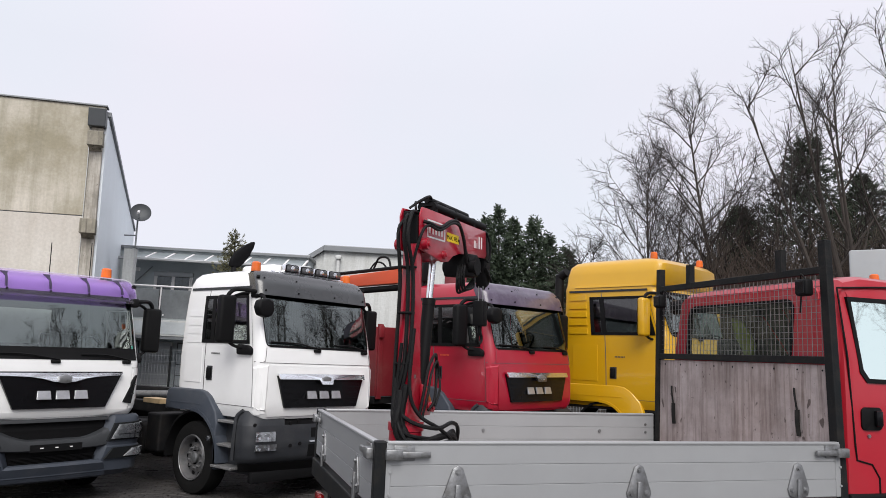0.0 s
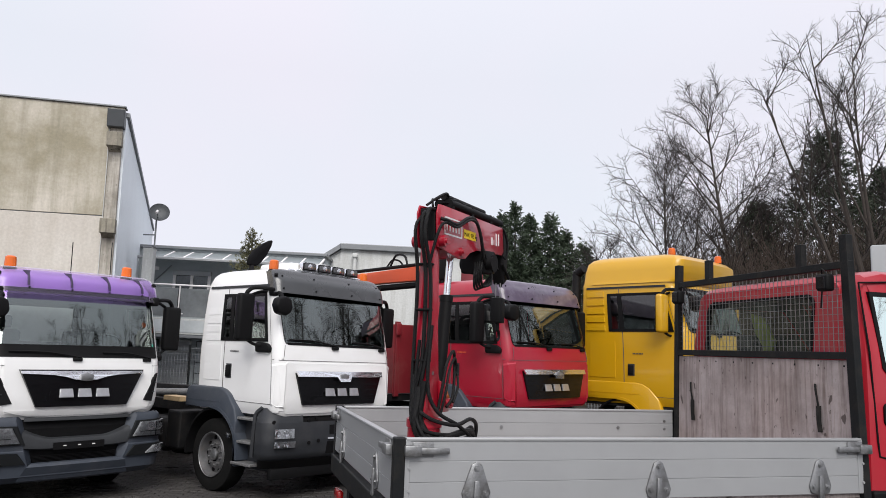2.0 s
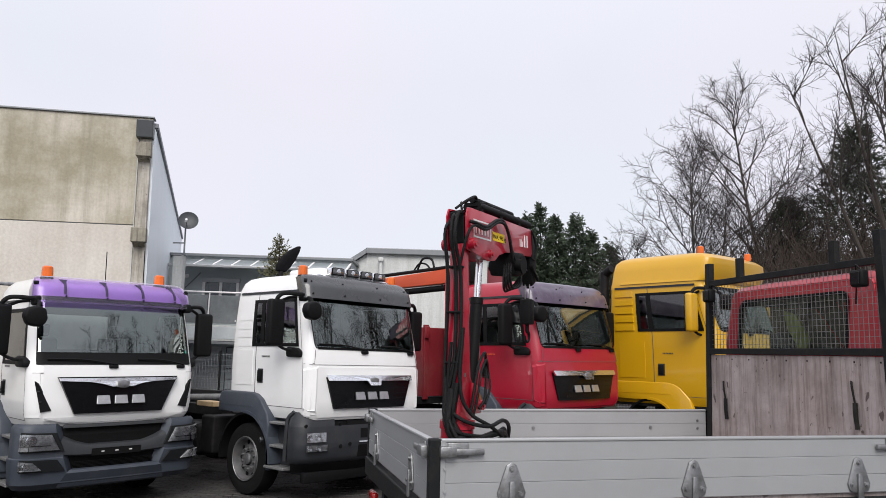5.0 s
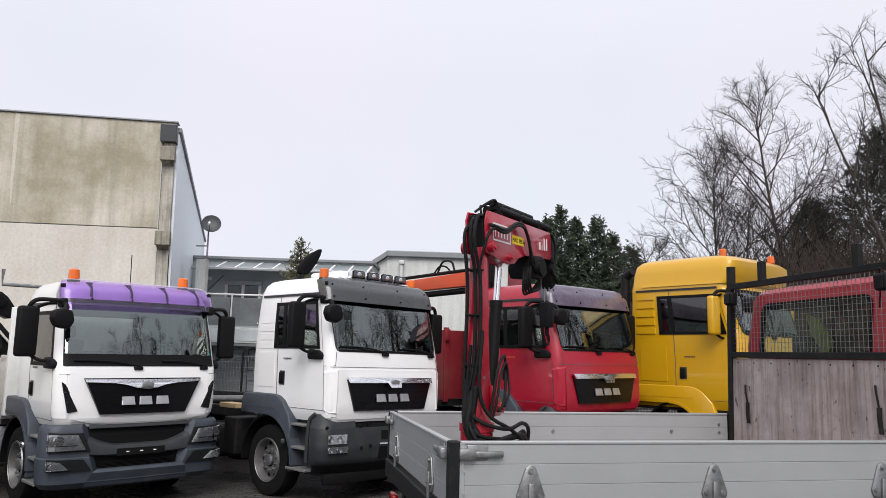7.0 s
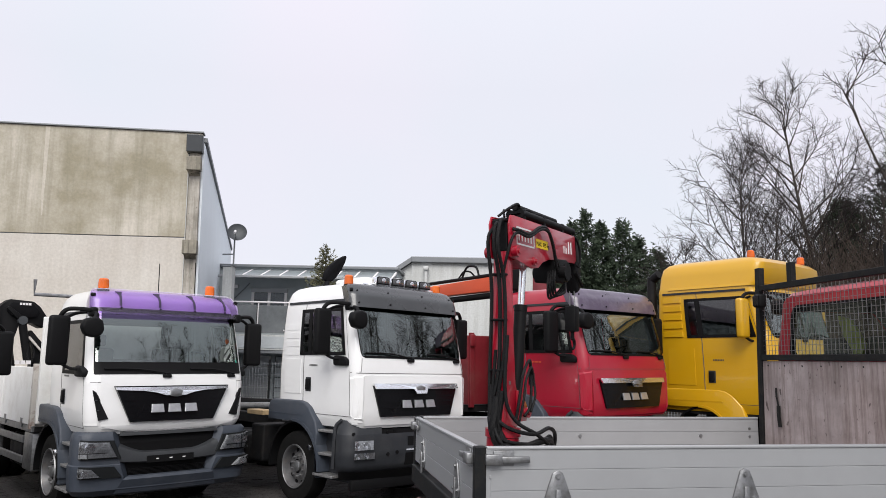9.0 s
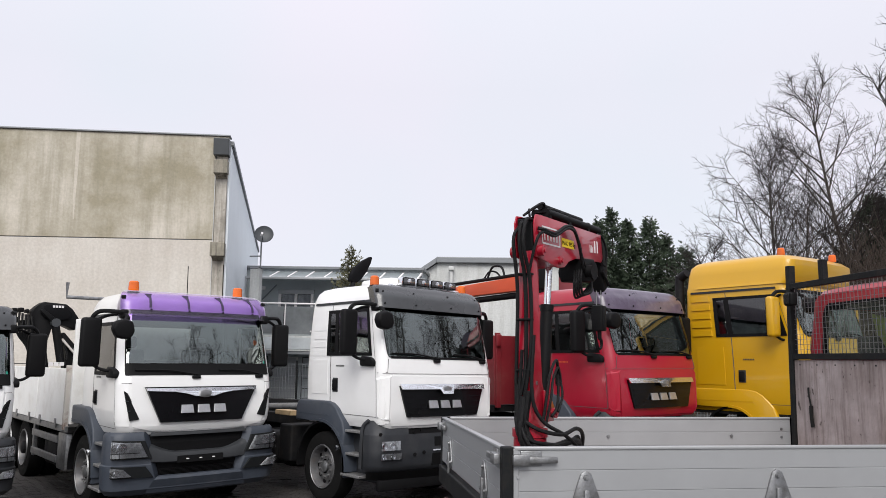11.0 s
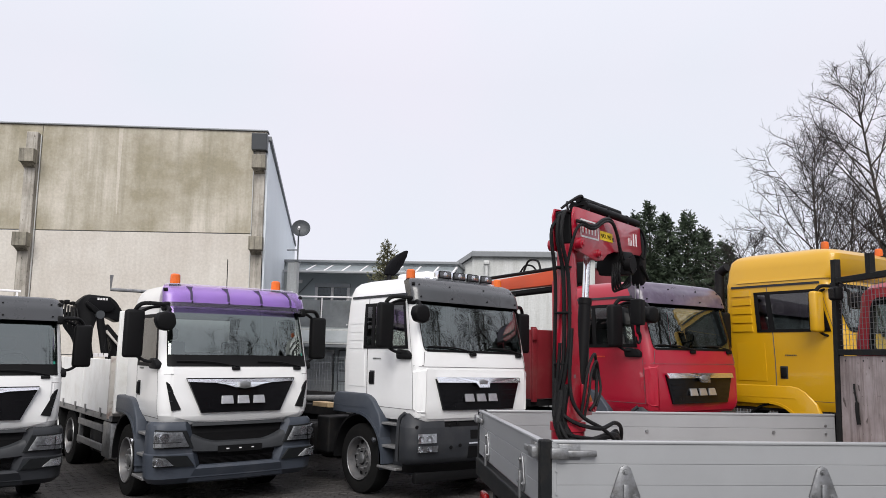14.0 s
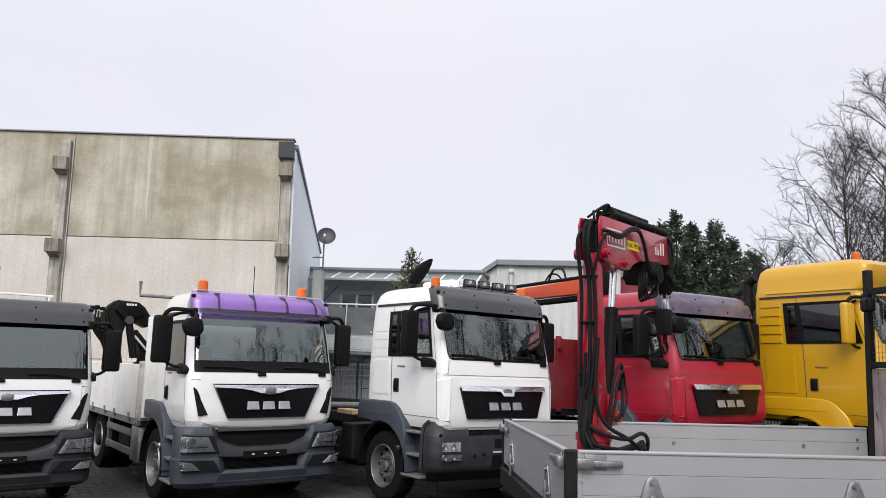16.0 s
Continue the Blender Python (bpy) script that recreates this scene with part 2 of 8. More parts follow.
GRIME = (0.12, 0.10, 0.08)
M = {
    "white": mat("white_paint", (0.77, 0.77, 0.765), 0.32, var=0.03, scale=1.5, coat=0.5, dirt=(0.50, 0.48, 0.45), dirt_amt=0.08, dirt_scale=2.0),
    "white_old": mat("dull_white_board", (0.78, 0.78, 0.76), 0.5, var=0.06, dirt=(0.42, 0.37, 0.31), dirt_amt=0.35, dirt_scale=2.5),
    "red": mat("red_paint", (0.335, 0.006, 0.024), 0.35, var=0.08, scale=1.5, coat=0.35, dirt=(0.22, 0.03, 0.03), dirt_amt=0.4),
    "red_van": mat("red_van_paint", (0.36, 0.008, 0.020), 0.35, var=0.06, coat=0.5, dirt=(0.2, 0.03, 0.03), dirt_amt=0.3),
    "red_crane": mat("red_crane_paint", (0.33, 0.005, 0.020), 0.3, var=0.06, coat=0.6, dirt=(0.16, 0.01, 0.015), dirt_amt=0.35, dirt_scale=4),
    "orange_red": mat("faded_orange_red_paint", (0.62, 0.09, 0.035), 0.45, var=0.1, dirt=GRIME, dirt_amt=0.3),
    "yellow": mat("yellow_paint", (0.55, 0.30, 0.004), 0.34, var=0.05, scale=1.5, coat=0.5, dirt=(0.45, 0.27, 0.02), dirt_amt=0.35),
    "grey_plastic": mat("slate_grey_bumper_plastic", (0.042, 0.050, 0.065), 0.5, spec=0.35, var=0.12, bump=0.1, bump_scale=300, dirt=(0.12, 0.115, 0.11), dirt_amt=0.3),
    "shelf_plastic": mat("dark_grey_shelf_plastic", (0.028, 0.030, 0.033), 0.5, var=0.2, spec=0.3),
    "intake": mat("black_intake_plastic", (0.010, 0.011, 0.012), 0.6, var=0.2, spec=0.15),
    "dark_grey": mat("dark_grey_metal", (0.055, 0.06, 0.065), 0.5, 0.2, var=0.1),
    "dark_plastic": mat("charcoal_plastic", (0.024, 0.026, 0.030), 0.5, spec=0.3, var=0.12, bump=0.1, bump_scale=300, dirt=(0.07, 0.065, 0.06), dirt_amt=0.3),
    "tread": mat("punched_aluminium_tread", (0.30, 0.30, 0.30), 0.4, 0.6, var=0.6, scale=45, bump=0.8, bump_scale=55, dirt=(0.10, 0.09, 0.08), dirt_amt=0.5, dirt_scale=12),
    "box_grey": mat("dull_grey_box_panel", (0.36, 0.37, 0.38), 0.55, var=0.06, dirt=(0.30, 0.29, 0.28), dirt_amt=0.3),
    "seam": mat("shadowed_body_seam", (0.09, 0.085, 0.085), 0.7, var=0.2),
    "black": mat("black_plastic", (0.006, 0.006, 0.0065), 0.55, spec=0.13, var=0.15, bump=0.08, bump_scale=250),
    "black_gloss": mat("gloss_black_grille", (0.004, 0.004, 0.005), 0.25, var=0.1, spec=0.25),
    "rubber": mat("black_rubber", (0.009, 0.009, 0.009), 0.75, spec=0.2, var=0.2, bump=0.3, bump_scale=120, dirt=(0.05, 0.045, 0.04), dirt_amt=0.5, dirt_scale=6),
    "hose": mat("black_hydraulic_hose", (0.005, 0.005, 0.0055), 0.5, spec=0.2, var=0.2, bump=0.5, bump_scale=180),
    "frame": mat("black_chassis_paint", (0.008, 0.008, 0.009), 0.65, spec=0.2, var=0.25, bump=0.2, dirt=(0.035, 0.03, 0.025), dirt_amt=0.5, dirt_scale=5),
    "rack": mat("black_powder_coated_steel", (0.007, 0.008, 0.009), 0.55, spec=0.2, var=0.2, bump=0.15, dirt=(0.05, 0.04, 0.03), dirt_amt=0.3, dirt_scale=7),
    "badge": mat("brushed_badge_metal", (0.50, 0.50, 0.51), 0.34, 0.85, var=0.15, scale=9),
    "chrome": mat("chrome", (0.85, 0.86, 0.88), 0.20, 1.0, var=0.05),
    "steel": mat("galvanised_steel", (0.27, 0.275, 0.28), 0.42, 0.8, var=0.3, scale=9, bump=0.15, dirt=(0.09, 0.08, 0.07), dirt_amt=0.6, dirt_scale=14),
    "alu": mat("brushed_aluminium_board", (0.335, 0.342, 0.350), 0.40, 0.28, var=0.06, scale=2, dirt=(0.36, 0.36, 0.36), dirt_amt=0.25, dirt_scale=3),
    "rim": mat("grey_steel_rim", (0.13, 0.13, 0.134), 0.42, 0.4, var=0.35, scale=8, dirt=(0.14, 0.11, 0.09), dirt_amt=0.5, dirt_scale=9),
    "tyre": mat("tyre_rubber", (0.008, 0.008, 0.008), 0.85, spec=0.1, var=0.2, bump=0.3, bump_scale=90, dirt=(0.02, 0.018, 0.017), dirt_amt=0.25, dirt_scale=5),
    "purple": glass_mat("purple_tinted_acrylic", (0.73, 0.60, 0.86), 0.015, 0.35),
    "visor_grey": mat("smoked_grey_visor", (0.040, 0.042, 0.045), 0.28, var=0.1, coat=0.4),
    "visor_red": mat("faded_smoked_purple_visor", (0.070, 0.050, 0.085), 0.30, var=0.3, scale=4, coat=0.4, dirt=(0.16, 0.14, 0.18), dirt_amt=0.5, dirt_scale=6),
    "amber": mat("amber_beacon_lens", (0.66, 0.12, 0.006), 0.15, var=0.1, coat=0.5),
    "interior": mat("dark_grey_cab_interior", (0.075, 0.077, 0.08), 0.8, var=0.2),
    "interior_light": mat("pale_grey_cab_lining", (0.22, 0.22, 0.21), 0.85, var=0.1),
    "lens": glass_mat("clear_lamp_lens", (0.92, 0.93, 0.94), 0.05),
    "lamp_back": mat("bright_lamp_reflector", (0.46, 0.47, 0.48), 0.16, 0.45, var=0.5, scale=26, bump=0.2, bump_scale=30),
    "glass": glass_mat("cab_glass", (0.55, 0.64, 0.61), 0.145, tone=(0.88, 0.98, 0.95)),
    "glass_side": glass_mat("tinted_side_glass", (0.55, 0.61, 0.60), 0.05),
    "glass_house": glass_mat("window_glass", (0.25, 0.28, 0.3), 0.1),
    "frosted": mat("frosted_glass", (0.50, 0.53, 0.54), 0.25, var=0.25, scale=0.8, coat=0.5),
    "canopy_glass": mat("grey_canopy_glass", (0.26, 0.29, 0.30), 0.2, var=0.2, scale=1.0, coat=0.3),
    "van_glass": glass_mat("tinted_van_glass", (0.50, 0.58, 0.56), 0.0, tone=(0.9, 1.0, 0.96)),
    "van_side_glass": glass_mat("tinted_van_door_glass", (0.30, 0.37, 0.35), 0.10, rough=0.03, tone=(0.85, 1.0, 0.95)),
    "vest": mat("yellow_reflective_vest", (0.62, 0.62, 0.16), 0.7, var=0.2, scale=9),
    "smoked": mat("smoked_balcony_glass", (0.16, 0.17, 0.175), 0.18, var=0.45, scale=0.7, coat=0.6),
    "lamp_glass": mat("spotlight_glass", (0.12, 0.12, 0.125), 0.12, 0.6, var=0.6, scale=14, coat=0.5),
    "ply": streaked("weathered_plywood", (0.33, 0.275, 0.262), (0.115, 0.08, 0.068), (0.41, 0.36, 0.355), 0.85, 1.6, 0.8, 0.3, 6.0, specks=(0.05, 0.035, 0.03)),
    "wood": mat("bare_pale_wood", (0.50, 0.36, 0.20), 0.7, var=0.25, scale=6),
    "concrete": streaked("weathered_concrete_panel", (0.295, 0.265, 0.19), (0.22, 0.20, 0.14), (0.55, 0.51, 0.44), 0.6, 0.38, lo=0.40, hi=0.62),
    "concrete_low": streaked("pale_concrete_panel", (0.50, 0.46, 0.41), (0.40, 0.36, 0.30), (0.59, 0.56, 0.51), 0.35, 0.5),
    "concrete_dark": streaked("stained_concrete_pilaster", (0.38, 0.35, 0.30), (0.08, 0.07, 0.055), (0.50, 0.47, 0.42), 0.9, 2.2, k=1.7, specks=(0.09, 0.08, 0.06)),
    "corbel": streaked("blackened_concrete_corbel", (0.25, 0.23, 0.18), (0.05, 0.045, 0.035), (0.36, 0.33, 0.27), 0.95, 2.2, k=2.6, specks=(0.05, 0.045, 0.035)),
    "lime": streaked("pale_lime_streak", (0.46, 0.42, 0.35), (0.32, 0.29, 0.22), (0.54, 0.50, 0.43), 0.6, 1.5, k=2.0),
    "red_dark": mat("dull_dark_red_paint", (0.17, 0.012, 0.018), 0.5, var=0.15, dirt=GRIME, dirt_amt=0.3),
    "visor_dark": mat("dark_purple_strut", (0.030, 0.020, 0.05), 0.35, var=0.15),
    "cladding": mat("pale_blue_metal_cladding", (0.74, 0.79, 0.83), 0.45, 0.1, var=0.04, scale=0.6),
    "flashing": mat("grey_sheet_metal_flashing", (0.20, 0.21, 0.22), 0.5, 0.4, var=0.1),
    "render_grey": mat("grey_render", (0.40, 0.435, 0.45), 0.85, var=0.08, scale=0.8, bump=0.1, dirt=(0.22, 0.24, 0.25), dirt_amt=0.3, dirt_scale=0.7),
    "render_pale": streaked("pale_stained_render", (0.50, 0.51, 0.50), (0.30, 0.30, 0.27), (0.60, 0.61, 0.60), 0.5),
    "render_red": mat("dark_red_render", (0.20, 0.035, 0.045), 0.8, var=0.1),
    "asphalt": mat("dark_damp_yard_surface", (0.034, 0.032, 0.031), 0.55, spec=0.3, var=0.3, scale=0.7, bump=0.5, bump_scale=70, dirt=(0.04, 0.037, 0.035), dirt_amt=0.5, dirt_scale=0.4),
    "paver": mat("dark_damp_concrete_paver", (0.058, 0.054, 0.052), 0.55, spec=0.3, var=0.25, scale=2, bump=0.4, bump_scale=90, rand=0.2),
    "bark": mat("grey_brown_bark", (0.050, 0.040, 0.034), 0.9, var=0.3, scale=6, bump=0.4, bump_scale=25),
    "twig": mat("dark_bare_twig", (0.020, 0.015, 0.013), 0.9, var=0.3, scale=2),
    "shrub_twig": mat("brown_shrub_twig", (0.080, 0.060, 0.048), 0.9, var=0.4, scale=1.2),
    "needle": mat("dark_conifer_needles", (0.030, 0.040, 0.024), 0.85, var=0.5, scale=0.9),
    "needle_lt": mat("green_conifer_needles", (0.043, 0.063, 0.037), 0.85, var=0.5, scale=0.9),
    "sapling": mat("yellowish_conifer_needles", (0.085, 0.082, 0.040), 0.85, var=0.4, scale=3),
    "marks": mat("worn_white_lettering", (0.72, 0.70, 0.70), 0.5, var=0.1),
    "sign_yellow": mat("yellow_sign_foil", (0.75, 0.52, 0.02), 0.5, var=0.1),
    "tail_red": mat("red_tail_lamp_lens", (0.35, 0.01, 0.01), 0.2, var=0.1, coat=0.6),
    "tarp": mat("black_tarpaulin", (0.006, 0.006, 0.007), 0.8, spec=0.1, var=0.3, scale=3, bump=0.4, bump_scale=9),
    "rust": mat("rusty_white_steel", (0.55, 0.52, 0.48), 0.7, var=0.1, dirt=(0.13, 0.05, 0.03), dirt_amt=0.95, dirt_scale=4),
    "teal": mat("green_sticker", (0.02, 0.28, 0.20), 0.5, var=0.1),
}

# ---- mesh helpers ----
def part(name, bm, material, parent=None, label="", smooth=False):
    """Links a bmesh as one mesh object under a thing or a part."""
    me = bpy.data.meshes.new(name)
    bmesh.ops.recalc_face_normals(bm, faces=bm.faces)
    bm.to_mesh(me)
    bm.free()
    if smooth:
        for p in me.polygons:
            p.use_smooth = True
        me.set_sharp_from_angle(angle=radians(38))
    me.materials.append(M[material] if isinstance(material, str) else material)
    ob = new(name, me)
    if parent:
        ob.parent = parent
    return tagged(ob, label=label) if label else ob


def thing(name, m, label, category, group="", kind=""):
    ob = new(name)
    ob.empty_display_size = 0.2
    ob.matrix_basis = m
    return tagged(ob, label, category, group, kind)


def box(bm, x0, y0, z0, x1, y1, z1, bevel=0.0, seg=2):
    x0, x1 = sorted((x0, x1))
    y0, y1 = sorted((y0, y1))
    z0, z1 = sorted((z0, z1))
    r = bmesh.ops.create_cube(bm, size=1.0)
    vs = r["verts"]
    for v in vs:
        v.co = Vector(((x0 + x1) / 2 + v.co.x * (x1 - x0), (y0 + y1) / 2 + v.co.y * (y1 - y0), (z0 + z1) / 2 + v.co.z * (z1 - z0)))
    if bevel:
        es = list({e for v in vs for e in v.link_edges})
        bmesh.ops.bevel(bm, geom=es, offset=bevel, segments=seg, profile=0.5, affect="EDGES")
    return vs


def one_box(*d, bevel=0.0, seg=2):
    bm = bmesh.new()
    box(bm, *d, bevel=bevel, seg=seg)
    return bm


def rod(bm, a, b, r, n=10, r2=None, cap=True):
    a, b = Vector(a), Vector(b)
    d = b - a
    q = d.to_track_quat("Z", "Y")
    r2 = r if r2 is None else r2
    ra = [bm.verts.new(a + q @ Vector((r * math.cos(2 * math.pi * i / n), r * math.sin(2 * math.pi * i / n), 0))) for i in range(n)]
    rb = [bm.verts.new(b + q @ Vector((r2 * math.cos(2 * math.pi * i / n), r2 * math.sin(2 * math.pi * i / n), 0))) for i in range(n)]
    for i in range(n):
        bm.faces.new((ra[i], ra[(i + 1) % n], rb[(i + 1) % n], rb[i]))
    if cap:
        bm.faces.new(ra[::-1])
        bm.faces.new(rb)


def one_rod(a, b, r, n=12, r2=None):
    bm = bmesh.new()
    rod(bm, a, b, r, n, r2)
    return bm


def smooth_path(pts, k=6):
    """Catmull-Rom points through pts."""
    pts = [Vector(p) for p in pts]
    ext = [pts[0] * 2 - pts[1]] + pts + [pts[-1] * 2 - pts[-2]]
    out = []
    for i in range(1, len(ext) - 2):
        p0, p1, p2, p3 = ext[i - 1:i + 3]
        for j in range(k):
            t = j / k
            out.append(0.5 * ((2 * p1) + (p2 - p0) * t + (2 * p0 - 5 * p1 + 4 * p2 - p3) * t * t + (3 * p1 - p0 - 3 * p2 + p3) * t ** 3))
    return out + [pts[-1]]


def tube(bm, pts, r, n=8, k=6, taper=None):
    path = smooth_path(pts, k) if k > 1 else [Vector(p) for p in pts]
    rings = []
    up = Vector((0.31, 0.2, 0.93))
    for i, p in enumerate(path):
        d = (path[min(i + 1, len(path) - 1)] - path[max(i - 1, 0)]).normalized()
        a = d.cross(up)
        if a.length < 1e-4:
            a = d.cross(Vector((1, 0, 0)))
        a.normalize()
        b = d.cross(a)
        rr = r if taper is None else r + (taper - r) * i / (len(path) - 1)
        rings.append([bm.verts.new(p + rr * (math.cos(2 * math.pi * j / n) * a + math.sin(2 * math.pi * j / n) * b)) for j in range(n)])
    for u, v in zip(rings, rings[1:]):
        for j in range(n):
            bm.faces.new((u[j], u[(j + 1) % n], v[(j + 1) % n], v[j]))
    bm.faces.new(rings[0][::-1])
    bm.faces.new(rings[-1])


def one_tube(pts, r, n=8, k=6, taper=None):
    bm = bmesh.new()
    tube(bm, pts, r, n, k, taper)
    return bm


def prism(bm, pts, f0, f1, bevel=0.0, seg=2):
    """A polygon (list of 2D points) stretched between the maps f0 and f1 from 2D to 3D."""
    a = [bm.verts.new(f0(*p)) for p in pts]
    b = [bm.verts.new(f1(*p)) for p in pts]
    n = len(pts)
    fs = [bm.faces.new(a[::-1]), bm.faces.new(b)]
    for i in range(n):
        fs.append(bm.faces.new((a[i], a[(i + 1) % n], b[(i + 1) % n], b[i])))
    if bevel:
        es = list({e for f in fs for e in f.edges})
        bmesh.ops.bevel(bm, geom=es, offset=bevel, segments=seg, profile=0.5, affect="EDGES")


def xz(y):
    return lambda a, b: (a, y, b)


def yz(x):
    return lambda a, b: (x, a, b)


def one_prism(pts, f0, f1, bevel=0.0, seg=2):
    bm = bmesh.new()
    prism(bm, pts, f0, f1, bevel, seg)
    return bm


def lathe(bm, prof, origin, axis="x", n=28, cap=True):
    """Turns the profile (radius, along) round an axis through origin."""
    o = Vector(origin)
    rings = []
    for r, h in prof:
        ring = []
        for i in range(n):
            c, s = r * math.cos(2 * math.pi * i / n), r * math.sin(2 * math.pi * i / n)
            ring.append(bm.verts.new(o + (Vector((h, c, s)) if axis == "x" else Vector((c, h, s)) if axis == "y" else Vector((c, s, h)))))
        rings.append(ring)
    for u, v in zip(rings, rings[1:]):
        for j in range(n):
            bm.faces.new((u[j], u[(j + 1) % n], v[(j + 1) % n], v[j]))
    if cap:
        bm.faces.new(rings[0][::-1])
        bm.faces.new(rings[-1])


def one_lathe(prof, origin, axis="x", n=28, cap=True):
    bm = bmesh.new()
    lathe(bm, prof, origin, axis, n, cap)
    return bm

# ---- lorries ----
def cab_at(cfg, z):
    rows = cfg["rows"]
    if z <= rows[0][0]:
        return rows[0][1:]
    for a, b in zip(rows, rows[1:]):
        if z <= b[0]:
            t = (z - a[0]) / (b[0] - a[0])
            return tuple(a[i] + (b[i] - a[i]) * t for i in (1, 2, 3))
    return rows[-1][1:]


def cab_point(cfg, c, z, d=0.0):
    """A point of the cab's skin. |c|: 0 to 1 across the front, 1 to 2 round the corner, 2 to 3 along the side, 3 to 4 round the rear corner, 4 to 5 across the back."""
    vf, hw, rear = cab_at(cfg, z)
    vf, hw, rear = vf - d, hw + d, rear + d
    rc, rr = cfg["rc"], 0.09
    s = -1 if c < 0 else 1
    c = abs(c)
    if c <= 1:
        u, v = c * (hw - rc), vf
    elif c <= 2:
        a = (c - 1) * math.pi / 2
        u, v = hw - rc + rc * math.sin(a), vf + rc - rc * math.cos(a)
    elif c <= 3:
        u, v = hw, vf + rc + (c - 2) * (rear - rr - vf - rc)
    elif c <= 4:
        a = (c - 3) * math.pi / 2
        u, v = hw - rr + rr * math.cos(a), rear - rr + rr * math.sin(a)
    else:
        u, v = (5 - c) * (hw - rr), rear
    v += cfg["bulge"] * (u / hw) ** 2 * max(0.0, 1 - (v - vf) / 0.9)
    return Vector((s * u, v, z))


def cab_patch(bm, cfg, c0, c1, z0, z1, nc, nz, d, thick=0.0):
    g = [[bm.verts.new(cab_point(cfg, c0 + (c1 - c0) * i / nc, z0 + (z1 - z0) * j / nz, d)) for i in range(nc + 1)] for j in range(nz + 1)]
    for j in range(nz):
        for i in range(nc):
            bm.faces.new((g[j][i], g[j][i + 1], g[j + 1][i + 1], g[j + 1][i]))
    if thick:
        k = [[bm.verts.new(cab_point(cfg, c0 + (c1 - c0) * i / nc, z0 + (z1 - z0) * j / nz, d - thick)) for i in range(nc + 1)] for j in range(nz + 1)]
        ring = [(0, i) for i in range(nc)] + [(j, nc) for j in range(nz)] + [(nz, i) for i in range(nc, 0, -1)] + [(j, 0) for j in range(nz, 0, -1)]
        for a, b in zip(ring, ring[1:] + ring[:1]):
            bm.faces.new((g[a[0]][a[1]], g[b[0]][b[1]], k[b[0]][b[1]], k[a[0]][a[1]]))


def one_patch(cfg, *a, **k):
    bm = bmesh.new()
    cab_patch(bm, cfg, *a, **k)
    return bm


def cab_shell(cfg, d, roof=True):
    """The cab's skin with its window openings."""
    cs = sorted({0, 0.25, 0.5, 0.75, 1, 1.17, 1.33, 1.5, 1.67, 1.83, 2, 2.2, 2.4, 2.8, 3, 3.33, 3.66, 4, 4.5, 5} | {abs(c) for o in cfg["holes"] for c in o[:2] if abs(c) > 0})
    cs = [-c for c in cs[::-1] if c] + cs
    zs = sorted({r[0] for r in cfg["rows"]} | {z for o in cfg["holes"] for z in o[2:]} | {1.45, 1.9, 2.25, 2.55} | set(cfg.get("back", ())))
    bm = bmesh.new()
    g = [[bm.verts.new(cab_point(cfg, c, z, d)) for c in cs] for z in zs]
    for j in range(len(zs) - 1):
        for i in range(len(cs) - 1):
            cm, zm = (cs[i] + cs[i + 1]) / 2, (zs[j] + zs[j + 1]) / 2
            if any(o[0] < cm < o[1] and o[2] < zm < o[3] for o in cfg["holes"]) or (cfg.get("back") and abs(cm) > 4.5 and cfg["back"][0] < zm < cfg["back"][1]):
                continue
            bm.faces.new((g[j][i], g[j][i + 1], g[j + 1][i + 1], g[j + 1][i]))
    if roof:
        bm.faces.new(g[-1][:-1])
    bmesh.ops.remove_doubles(bm, verts=bm.verts, dist=0.0005)
    return bm


